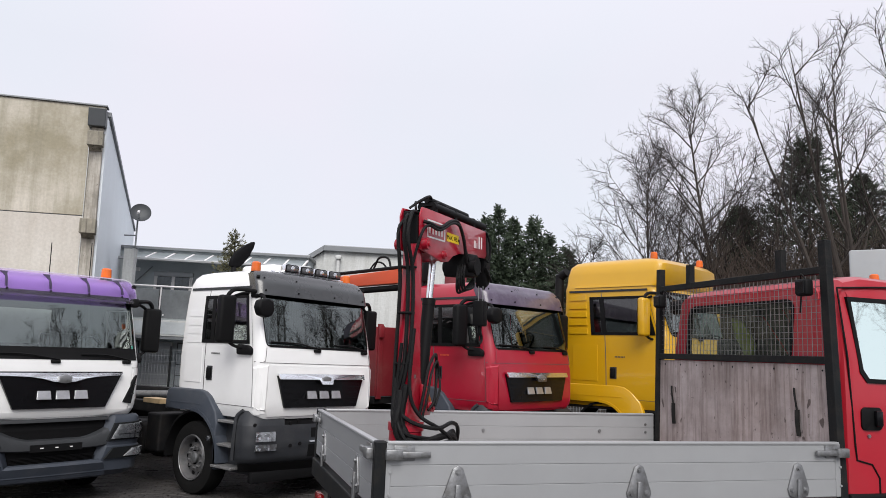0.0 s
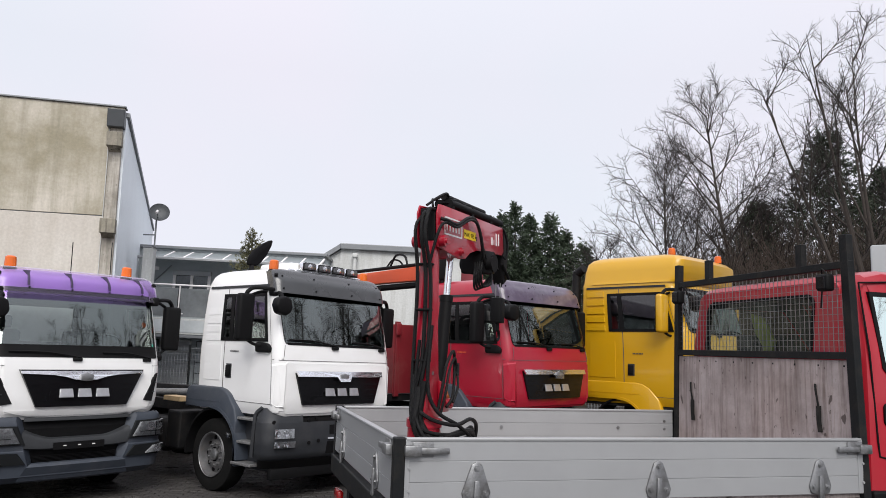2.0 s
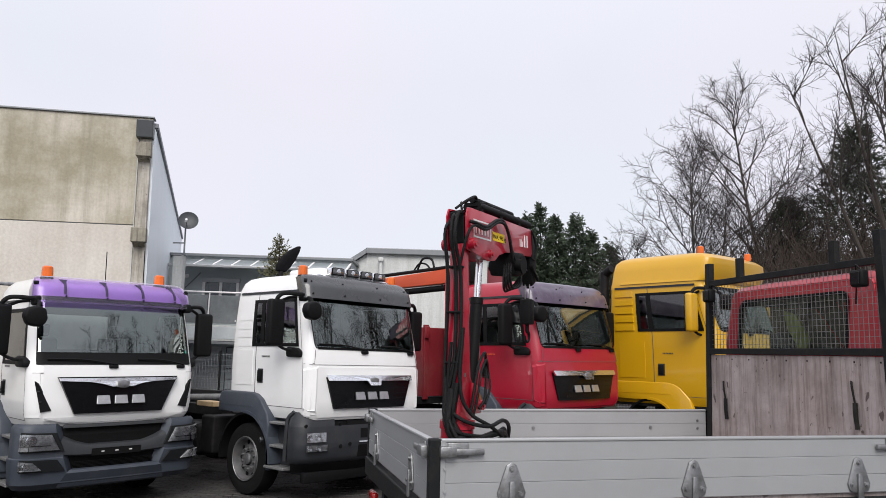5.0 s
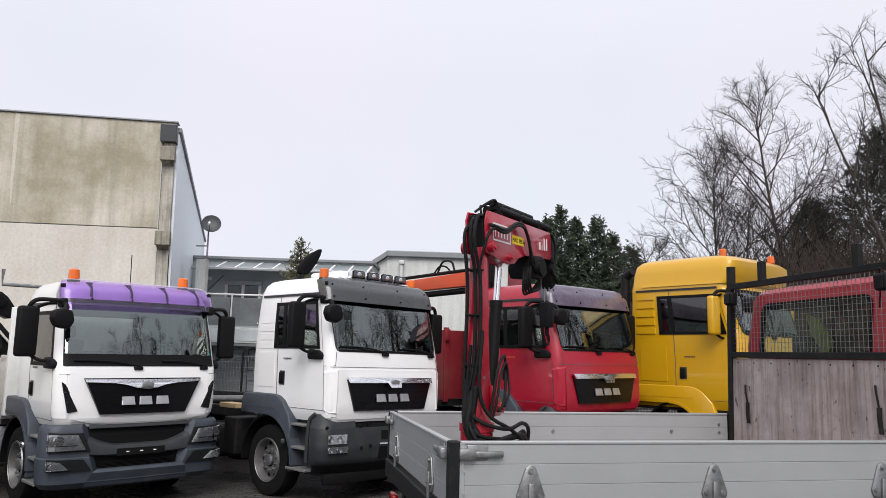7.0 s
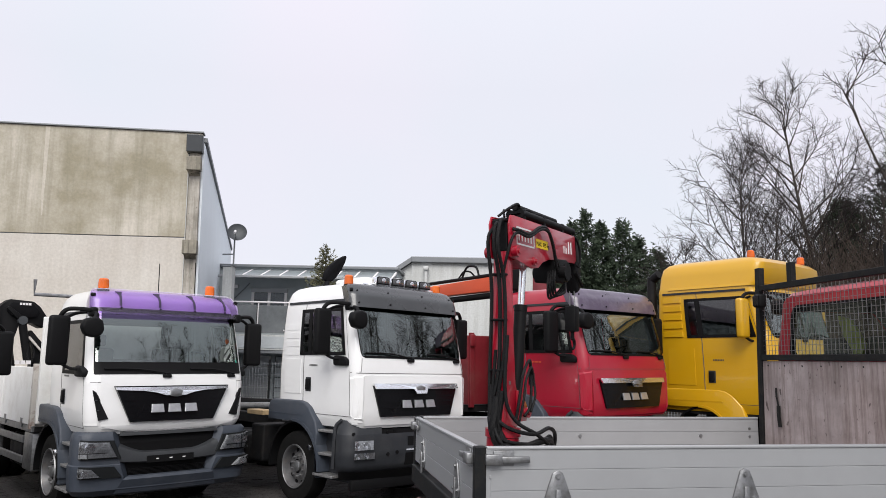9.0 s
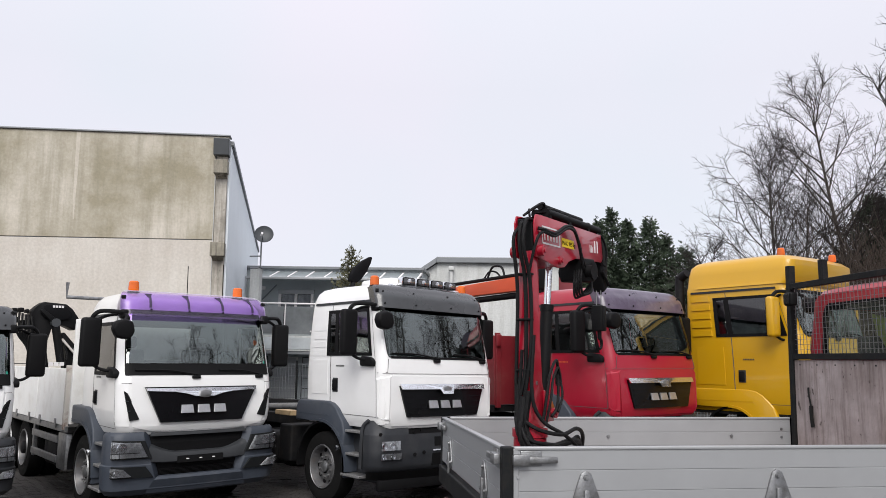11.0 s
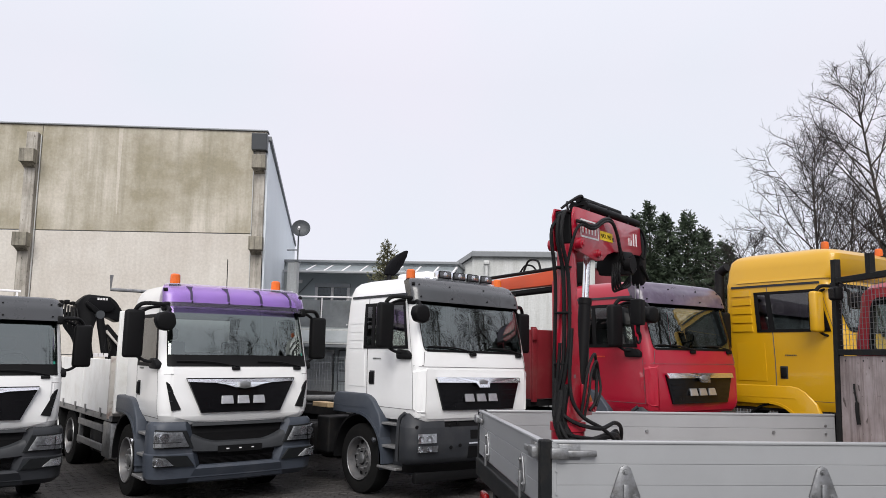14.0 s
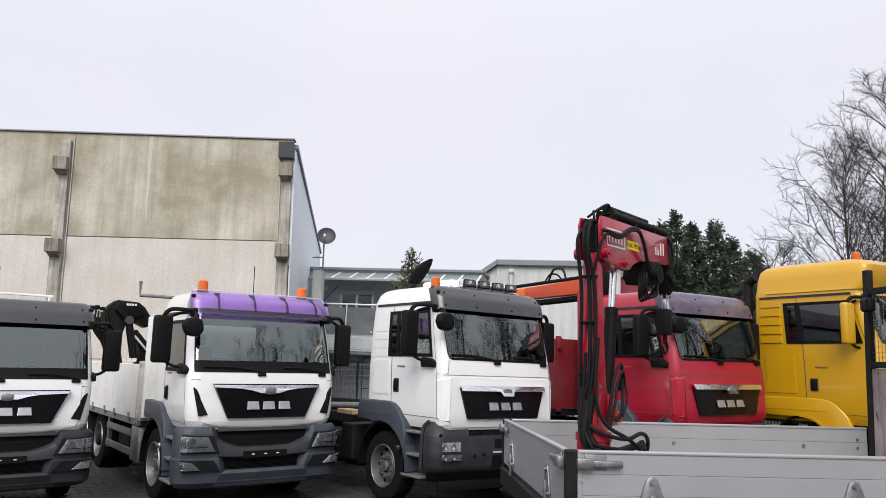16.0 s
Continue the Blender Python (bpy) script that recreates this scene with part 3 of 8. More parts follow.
def wheel(parent, x, y, r, side, name="wheel"):
    """A lorry wheel whose outer face looks to side (-1 or 1)."""
    hub = thing(name, Matrix.Translation((x, y, r)), "", "")
    hub.parent = parent
    w = 0.30
    s = side
    prof = [(r * 0.57, -w * 0.45), (r * 0.80, -w * 0.5), (r * 0.97, -w * 0.42), (r, -w * 0.3), (r, w * 0.3), (r * 0.97, w * 0.42), (r * 0.80, w * 0.5), (r * 0.60, w * 0.44)]
    bm = one_lathe([(a, s * h) for a, h in prof], (0, 0, 0), "x", 36, cap=False)
    part("tyre", bm, "tyre", hub, smooth=True)
    part("rim", one_lathe([(r * 0.61, s * 0.125), (r * 0.60, s * 0.145), (r * 0.57, s * 0.14), (r * 0.545, s * 0.09), (r * 0.52, s * 0.02), (r * 0.42, s * 0.035), (r * 0.34, s * 0.075), (r * 0.20, s * 0.08)], (0, 0, 0), "x", 36, cap=False), "rim", hub, smooth=True)
    front = name == "front_wheel"
    k = 0.165 if front else 0.225
    part("hub_cap", one_lathe([(r * k, s * 0.06), (r * k * 0.96, s * (0.105 if front else 0.15)), (r * k * 0.75, s * (0.118 if front else 0.165)), (0.004, s * (0.122 if front else 0.17))], (0, 0, 0), "x", 28, cap=False), "steel" if front else "frame", hub, smooth=True)
    part("rim_ring", one_lathe([(r * 0.585, s * 0.135), (r * 0.60, s * 0.152), (r * 0.615, s * 0.152), (r * 0.625, s * 0.135)], (0, 0, 0), "x", 36, cap=False), "steel", hub, smooth=True)
    if name != "inner_wheel":
        for k in range(10):
            a = 2 * math.pi * k / 10
            c, sn = math.cos(a) * r * 0.455, math.sin(a) * r * 0.455
            # black discs give the closed rim the dark of open vent holes
            part("dark_vent_disc", one_rod((s * 0.0, c, sn), (s * 0.040, c, sn), r * 0.060, 10), "black", hub)
    if name == "front_wheel":
        for k in range(10):
            a = 2 * math.pi * (k + 0.5) / 10
            c, sn = math.cos(a) * r * 0.29, math.sin(a) * r * 0.29
            part("wheel_nut", one_rod((s * 0.07, c, sn), (s * 0.105, c, sn), 0.016, 6), "steel", hub)
    return hub


def beacon(parent, x, y, z, s=1.0):
    b = part("beacon_base", one_lathe([(0.075 * s, 0), (0.07 * s, 0.03 * s), (0.06 * s, 0.035 * s)], (x, y, z), "z", 16), "black", parent, smooth=True)
    part("beacon_lens", one_lathe([(0.062 * s, 0.035 * s), (0.065 * s, 0.07 * s), (0.06 * s, 0.15 * s), (0.045 * s, 0.165 * s)], (x, y, z), "z", 16), "amber", b, smooth=True)


def main_mirror(parent, s, v, z, colour="black", w=0.26, h=0.66, out=1.29, cls=True):
    """The tall rear-view mirror on its arms, with a round kerb mirror before the pillar."""
    bm = one_box(s * out, v - 0.07, z, s * (out + w), v + 0.06, z + h, bevel=0.045, seg=3)
    mir = part("mirror", bm, colour, parent, smooth=True)
    part("mirror_glass", one_box(s * (out + 0.025), v + 0.061, z + 0.04, s * (out + w - 0.025), v + 0.067, z + h - 0.04), "glass_side", mir)
    part("upper_arm", one_tube([(s * 1.02, v - 0.16, z + h + 0.05), (s * 1.12, v - 0.19, z + h + 0.08), (s * (out + 0.02), v - 0.06, z + h + 0.09), (s * (out + 0.1), v - 0.02, z + h + 0.04), (s * (out + 0.13), v, z + h - 0.03)], 0.030, 8, 5), "black", mir, smooth=True)
    part("upper_arm", one_tube([(s * 1.06, v - 0.02, z + h + 0.06), (s * 1.2, v - 0.02, z + h + 0.04), (s * (out + 0.04), v + 0.02, z + h - 0.02)], 0.022, 8, 5), "black", mir, smooth=True)
    part("arm_bracket", one_box(s * 1.0, v - 0.22, z + h - 0.01, s * 1.10, v - 0.08, z + h + 0.12, bevel=0.03, seg=3), "black", mir, smooth=True)
    part("lower_arm", one_tube([(s * 1.12, v - 0.12, z - 0.05), (s * (out - 0.04), v - 0.04, z - 0.04), (s * (out + 0.08), v, z + 0.03)], 0.022, 8, 5), "black", mir, smooth=True)
    part("mirror_foot", one_prism([(v - 0.28, z - 0.15), (v - 0.28, z - 0.07), (v - 0.20, z - 0.02), (v + 0.02, z + 0.0), (v + 0.05, z - 0.06), (v + 0.03, z - 0.15)], yz(s * 1.05), yz(s * 1.18), 0.025), "black", mir, smooth=True)
    if cls:
        bm = one_prism([(s * 1.01, z + 0.47), (s * 1.04, z + 0.60), (s * 1.14, z + 0.635), (s * 1.27, z + 0.60), (s * 1.30, z + 0.50), (s * 1.25, z + 0.39), (s * 1.12, z + 0.36), (s * 1.04, z + 0.40)], xz(v - 0.56), xz(v - 0.42), 0.035, 3)
        km = part("kerb_mirror", bm, "black", parent, smooth=True)
        part("mirror_arm", one_tube([(s * 1.05, v - 0.16, z + h + 0.05), (s * 1.06, v - 0.32, z + h + 0.02), (s * 1.12, v - 0.44, z + 0.6)], 0.026, 8, 5), "black", km, smooth=True)


def fender(parent, s, material, v=1.48, v0=0.86, v1=2.18, top=1.50, r=0.68, x_in=0.66, x_out=1.19, zc=0.52):
    """A square-shouldered mudguard that covers the wheel's top and front, with a dark flap behind the wheel."""
    n = 14
    arc = [(v - r * math.cos(radians(-8 + 98 * i / n)), zc + r * math.sin(radians(-8 + 98 * i / n))) for i in range(n + 1)] + [(v + 0.30, zc + r - 0.01), (v1 + 0.02, zc + r - 0.03)]
    outer = [(v1 + 0.02, top - 0.12), (v1 - 0.02, top - 0.03), (v1 - 0.10, top), (v0 + 0.50, top), (v0 + 0.36, top - 0.025), (v0 + 0.24, top - 0.09), (v0 + 0.06, top - 0.28), (v0 - 0.0, top - 0.46), (v0 + 0.02, top - 0.74), (v0 + 0.03, arc[0][1])]
    f = part("mudguard", one_prism(arc + outer, yz(s * (x_in + 0.3)), yz(s * x_out), 0.028, 3), material, parent, smooth=True)
    m = 12
    lip = [(v - k * math.cos(radians(0 + 92 * i / m)), zc + k * math.sin(radians(0 + 92 * i / m))) for k, rng_ in ((r + 0.030, range(m + 1)), (r - 0.012, range(m, -1, -1))) for i in rng_]
    part("mudguard_lip", one_prism(lip, yz(s * (x_in + 0.25)), yz(s * (x_out + 0.012))), material, f, smooth=True)
    flap = [(v - k * math.cos(radians(88 + 96 * i / m)), zc + k * math.sin(radians(88 + 96 * i / m))) for k, rng_ in ((r, range(m + 1)), (r - 0.035, range(m, -1, -1))) for i in rng_]
    part("mud_flap", one_prism(flap, yz(s * (x_in + 0.05)), yz(s * (x_out - 0.03))), "black", f, smooth=True)
    part("shoulder_crease", one_prism([(v1 - 0.02, top - 0.20), (v0 + 0.42, top - 0.20), (v0 + 0.40, top - 0.215), (v1 - 0.02, top - 0.215)], yz(s * (x_out - 0.01)), yz(s * (x_out + 0.004))), material, f)
    part("reflector_lamp", one_lathe([(0.045, 0.0), (0.04, s * 0.025), (0.02, s * 0.03)], (s * x_out, v0 + 0.14, 0.84), "x", 14), "chrome", f, smooth=True)


def wiper(bm, cfg, c0, c1, z0, z1):
    a, b = cab_point(cfg, c0, z0, 0.03), cab_point(cfg, c1, z1, 0.025)
    tube(bm, [a, (a + b) / 2 + Vector((0, -0.01, 0.03)), b], 0.012, 6, 4)


def cab(parent, cfg):
    """Skin, lining, glass, visor, doors, grille, mirrors, bumper and steps of one cab."""
    paint = cfg["paint"]
    body = part("cab_body", cab_shell(cfg, 0.0), paint, parent, smooth=True)
    part("cab_lining", cab_shell(cfg, -0.03), "interior", body)
    wl, wr, wb, wt_ = cfg["holes"][0]
    part("windscreen", one_patch(cfg, wl, wr, wb, wt_, 24, 8, -0.004), "glass", parent, smooth=True)
    # the screen narrows downwards and has round lower corners
    cb, ct, rad = cfg["screen"]
    zs_ = [wb + rad * (1 - math.cos(math.pi / 2 * k / 5)) for k in range(6)] + [wb + rad + (wt_ - wb - rad) * k / 6 for k in range(1, 7)]

    def edge(z):
        t = (z - wb) / (wt_ - wb)
        c = cb + (ct - cb) * t
        if z < wb + rad:
            c -= 1.6 * rad * (1 - math.sqrt(max(0.0, 1 - (1 - (z - wb) / rad) ** 2)))
        return c

    def band(bm, s, f0, f1, d):
        g = [[bm.verts.new(cab_point(cfg, s * (f0(z) + (f1(z) - f0(z)) * k / 4), z, d)) for k in range(5)] for z in zs_]
        for ra, rb in zip(g, g[1:]):
            for k in range(4):
                bm.faces.new((ra[k], ra[k + 1], rb[k + 1], rb[k]))
    for s in (-1, 1):
        bm = bmesh.new()
        band(bm, s, edge, lambda z: wr, 0.0)
        part("screen_pillar", bm, paint, body, smooth=True)
    bm = bmesh.new()
    e0 = edge(wb)
    cab_patch(bm, cfg, -e0, e0, wb - 0.012, wb + 0.022, 20, 1, 0.006, 0.01)
    cab_patch(bm, cfg, -edge(wt_), edge(wt_), wt_ - 0.04, wt_ + 0.01, 20, 1, 0.004, 0.01)
    for s in (-1, 1):
        band(bm, s, lambda z: edge(z) - 0.045, lambda z: edge(z) + 0.012, 0.004)
    part("windscreen_seal", bm, "black", parent, smooth=True)
    for o in cfg["holes"][1:]:
        part("side_window", one_patch(cfg, *o, 6, 4, 0.004), "glass_side", parent, smooth=True)
        bm = bmesh.new()
        c0, c1, z0, z1 = o
        e = 0.025 * (1 if c0 > 0 else -1)
        lo, hi = min(c0, c1), max(c0, c1)
        cab_patch(bm, cfg, lo - 0.02, hi + 0.02, z0 - 0.02, z0 + 0.03, 6, 1, 0.009, 0.01)
        cab_patch(bm, cfg, lo - 0.02, hi + 0.02, z1 - 0.03, z1 + 0.02, 6, 1, 0.009, 0.01)
        cab_patch(bm, cfg, lo - 0.02, lo + 0.02, z0, z1, 1, 4, 0.009, 0.01)
        cab_patch(bm, cfg, hi - 0.02, hi + 0.02, z0, z1, 1, 4, 0.009, 0.01)
        if cfg.get("pillar"):
            cp = cfg["pillar"] * (1 if c0 > 0 else -1)
            cab_patch(bm, cfg, cp - 0.025, cp + 0.025, z0, z1, 1, 4, 0.010, 0.01)
        part("window_seal", bm, "black", parent, smooth=True)
    # inside: dashboard, wheel, seats
    vb = cab_at(cfg, wb)[0]
    part("dashboard", one_prism([(vb + 0.12, wb - 0.35), (vb + 0.14, wb - 0.03), (vb + 0.35, wb + 0.04), (vb + 0.62, wb - 0.06), (vb + 0.66, wb - 0.35)], yz(-0.98), yz(0.98), 0.03), "interior", parent, smooth=True)
    bm = bmesh.new()
    c = Vector((0.52, vb + 0.62, wb + 0.12))
    tilt = Matrix.Rotation(radians(35), 3, "X")
    ring = [c + tilt @ Vector((0.22 * math.cos(a), 0, 0.22 * math.sin(a))) for a in [2 * math.pi * k / 20 for k in range(21)]]
    tube(bm, ring, 0.016, 6, 1)
    for a in (0.3, math.pi - 0.3, -math.pi / 2):
        rod(bm, c, c + tilt @ Vector((0.22 * math.cos(a), 0, 0.22 * math.sin(a))), 0.016, 6)
    part("steering_wheel", bm, "black", parent, smooth=True)
    for sx in (-0.55, 0.55):
        bm = one_box(sx - 0.26, 1.15, wb - 0.45, sx + 0.26, 1.65, wb - 0.3, bevel=0.05)
        box(bm, sx - 0.25, 1.6, wb - 0.4, sx + 0.25, 1.75, wb + 0.35, bevel=0.05)
        box(bm, sx - 0.13, 1.62, wb + 0.37, sx + 0.13, 1.72, wb + 0.55, bevel=0.04)
        part("seat", bm, "interior", parent, smooth=True)
    if cfg.get("sticker"):
        part("sticker", one_patch(cfg, 1.16, 1.27, wb + 0.12, wb + 0.19, 2, 1, -0.004), "teal", parent)
    # wipers
    for a, b in ((-0.05, -0.95), (0.95, 0.25)):
        bm = bmesh.new()
        wiper(bm, cfg, a, b, wb - 0.01, wb + 0.06)
        p = cab_point(cfg, a - 0.05, wb - 0.03, 0.02)
        box(bm, p.x - 0.06, p.y - 0.02, p.z - 0.03, p.x + 0.06, p.y + 0.03, p.z + 0.015, bevel=0.01)
        part("wiper", bm, "black", parent, smooth=True)
    # door joints, handle, rubbing strip over the door
    z_lo = cfg["door_z"]
    for s in (-1, 1):
        bm = bmesh.new()
        for c in cfg["door"]:
            lo, hi = sorted((s * (c - 0.0035), s * (c + 0.0035)))
            cab_patch(bm, cfg, lo, hi, z_lo, cfg["holes"][1][3] + 0.10, 1, 16, 0.003, 0.004)
        lo, hi = sorted((s * cfg["door"][0], s * cfg["door"][1]))
        cab_patch(bm, cfg, lo, hi, z_lo, z_lo + 0.007, 8, 1, 0.003, 0.004)
        part("door_joint", bm, "seam", parent)
        zt = cfg["holes"][1][3] + 0.11
        lo, hi = sorted((s * (cfg["door"][0] - 0.02), s * 2.97))
        part("rain_strip", one_patch(cfg, lo, hi, zt, zt + 0.035, 10, 1, 0.014, 0.014), "dark_plastic", parent, smooth=True)
        ch = cfg["door"][1] - 0.07
        p = cab_point(cfg, s * ch, cfg["handle_z"], 0)
        hd = part("door_handle", one_box(p.x - s * 0.01, p.y - 0.05, p.z, p.x + s * 0.03, p.y + 0.05, p.z + 0.17, bevel=0.014), "black", parent, smooth=True)
        part("handle_recess", one_box(p.x, p.y - 0.075, p.z - 0.02, p.x + s * 0.006, p.y + 0.06, p.z + 0.19, bevel=0.002, seg=1), "dark_plastic", hd)
        # small model designation bars
        p = cab_point(cfg, s * (cfg["door"][1] - 0.12), cfg["handle_z"] + 0.36, 0.004)
        bm = bmesh.new()
        for k in range(7):
            box(bm, p.x, p.y + 0.03 - 0.030 * k, p.z, p.x + s * 0.003, p.y + 0.050 - 0.030 * k, p.z + 0.024)
        part("designation", bm, cfg.get("des", "steel"), parent)
    main_mirror(parent, -1, cfg["mirror"][0], cfg["mirror"][1], cfg.get("mirror_paint", "black"))
    main_mirror(parent, 1, cfg["mirror"][0], cfg["mirror"][1], cfg.get("mirror_paint", "black"), cls=False)
    # sun visor
    if cfg.get("visor"):
        z0, z1 = cfg["visor_z"]
        a0, a1 = cab_at(cfg, z0)[0], cab_at(cfg, z1)[0]
        vc = dict(rows=[(z0, a0 - 0.085, 1.115, 2.0), (z0 + 0.6 * (z1 - z0), a0 - 0.03, 1.105, 2.0), (z1 - 0.05, a0 + 0.045, 1.085, 2.0), (z1, a0 + 0.08, 1.06, 2.0), (z1 + 0.03, a0 + 0.14, 1.01, 2.0), (z1 + 0.035, a0 + 0.30, 0.93, 1.9)], rc=0.15, bulge=0.06)
        bm = bmesh.new()
        nc, nz = 28, 8
        c1 = 1.72

        def vp(i, j, d):
            return cab_point(vc, -c1 + 2 * c1 * i / nc, z0 + (z1 - z0) * j / nz, d)
        for d in (0, -0.012):
            g = [[bm.verts.new(vp(i, j, d)) for i in range(nc + 1)] for j in range(nz + 1)]
            for j in range(nz):
                for i in range(nc):
                    bm.faces.new((g[j][i], g[j][i + 1], g[j + 1][i + 1], g[j + 1][i]))
        top_rows = [[bm.verts.new(cab_point(vc, -c1 + 2 * c1 * i / nc, z, 0)) for i in range(nc + 1)] for z in (z1, z1 + 0.03, z1 + 0.035)]
        for ra, rb in zip(top_rows, top_rows[1:]):
            for i in range(nc):
                bm.faces.new((ra[i], ra[i + 1], rb[i + 1], rb[i]))
        for s in (-1, 1):
            a = [bm.verts.new(vp(0 if s < 0 else nc, j, 0)) for j in range(nz + 1)]
            b = [bm.verts.new(cab_point(cfg, s * 2.02, z0 + (z1 - z0) * j / nz, 0.004)) for j in range(nz + 1)]
            for j in range(nz):
                bm.faces.new((a[j], a[j + 1], b[j + 1], b[j]))
        bmesh.ops.remove_doubles(bm, verts=bm.verts, dist=0.0004)
        vis = part("sun_visor", bm, cfg["visor"], parent, smooth=True)
        for i in (8.0, 12.5, 16.8, 20.9) if cfg.get("visor_struts") else (4.5, 10.0, 16.0, 21.5):
            if cfg.get("visor_struts"):
                bm = bmesh.new()
                for k in range(6):
                    q = []
                    for kk in (k, k + 1):
                        t = kk / 6
                        w, o = 0.10 + 0.30 * max(0.0, 1 - 4 * t), 0.30 * min(1.0, 3 * t) - 0.30
                        q.append((vp(i + o - w, 7.7 - 4.9 * t, 0.016), vp(i + o + w, 7.7 - 4.9 * t, 0.016)))
                    vs = [bm.verts.new(p) for p in (q[0][0], q[0][1], q[1][1], q[1][0])]
                    bm.faces.new(vs)
                    for e in (0, 1):
                        lo2 = [bm.verts.new(q[m][e] + Vector((0, 0.03, 0))) for m in (0, 1)]
                        bm.faces.new((vs[0 if e == 0 else 1], vs[3 if e == 0 else 2], lo2[1], lo2[0]))
                part("visor_strut", bm, "visor_dark", vis)
            for jj in (2.2,) if cfg.get("visor_struts") else (1.6, 6.0):
                p = vp(i + (0.0 if cfg.get("visor_struts") else 0.4), jj, 0.004)
                part("rivet", one_rod(p, p + Vector((0, -0.012, 0)), 0.013, 8), "black", vis)
        for i in (2.2, nc - 2.2):
            bm = bmesh.new()
            a, b = vp(i - 0.8, 6.2, 0.012), vp(i + 0.8, 6.2, 0.012)
            tube(bm, [a, b], 0.028, 8, 1)
            part("marker_lamp", bm, "black", vis, smooth=True)


def grille(parent, z0, z1, ub, ut, v, chrome=0.075, euro6=False, badge="badge"):
    """The gloss-black grille shield with its chrome bar, slats and plain metal badge blocks."""
    def f(d):
        return lambda a, b: (a, v - d + 0.055 * (a / 1.1) ** 2, b)
    def lean(d, k):
        return lambda a, b: (a, v - d + 0.055 * (a / 1.1) ** 2 + (b - z1 - 0.03) * k, b)
    n = 10
    zt = z1 + (0.042 if euro6 else 0.0)
    top = [(-ut * 1.02 + 2.04 * ut * i / n, zt) for i in range(n + 1)]
    bot = [(ub - 2 * ub * i / n, z0) for i in range(n + 1)]
    g = part("grille", one_prism(top[::-1] + bot[::-1], f(-0.05), f(0.018)), "black_gloss", parent)
    bm = bmesh.new()
    if euro6:
        low = [(-ut, z1 - 0.006), (-0.42, z1 - 0.022), (-0.27, z1 - 0.045), (-0.14, z1 - 0.085), (0.14, z1 - 0.085), (0.27, z1 - 0.045), (0.42, z1 - 0.022), (ut, z1 - 0.006)]
        hi = [(ut + 0.01, z1 + 0.028), (0.3, z1 + 0.028), (-0.3, z1 + 0.028), (-ut - 0.01, z1 + 0.028)]
        prism(bm, low + hi, lean(0.0, 0.22), lean(0.030, 0.22))
    else:
        pts = [(-ut - 0.02 + (2 * ut + 0.04) * i / 10, z1 + 0.03) for i in range(11)]
        prism(bm, pts + [(ut, z1 - chrome * 0.6), (0.14, z1 - chrome * 0.6), (0.1, z1 - chrome * 1.5), (-0.1, z1 - chrome * 1.5), (-0.14, z1 - chrome * 0.6), (-ut, z1 - chrome * 0.6)], lean(0.0, 0.5), lean(0.03, 0.5))
    part("chrome_bar", bm, "chrome", g)
    part("emblem", one_prism([(-0.075, z1 - chrome * 1.25), (-0.02, z1 - chrome * 1.4), (0.02, z1 - chrome * 1.4), (0.075, z1 - chrome * 1.25), (0.085, z1 - 0.02), (0.0, z1 + 0.005), (-0.085, z1 - 0.02)], xz(v - 0.078), xz(v - 0.03), 0.006), "steel", g, smooth=True)
    bm = bmesh.new()
    for k in range(4):
        z = z0 + 0.05 + (z1 - z0 - 0.2) * k / 3
        u = ub + (ut - ub) * (z - z0) / (z1 - z0) - 0.05
        box(bm, -u, v - 0.026 + 0.02, z - 0.008, u, v - 0.012 + 0.03, z + 0.008)
    part("grille_slats", bm, "black_gloss", g)
    zc = z0 + (z1 - z0) * 0.40
    for x in (-0.235, 0.0, 0.235):
        h, w = 0.056, 0.092
        part("badge_block", one_prism([(x - w, zc - h), (x + w, zc - h), (x + w - 0.012, zc + h), (x - w + 0.012, zc + h)], lambda a, b: (a, v - 0.040 + (b - zc) * 0.25, b), lambda a, b: (a, v - 0.012 + (b - zc) * 0.25, b), 0.006), badge, g)


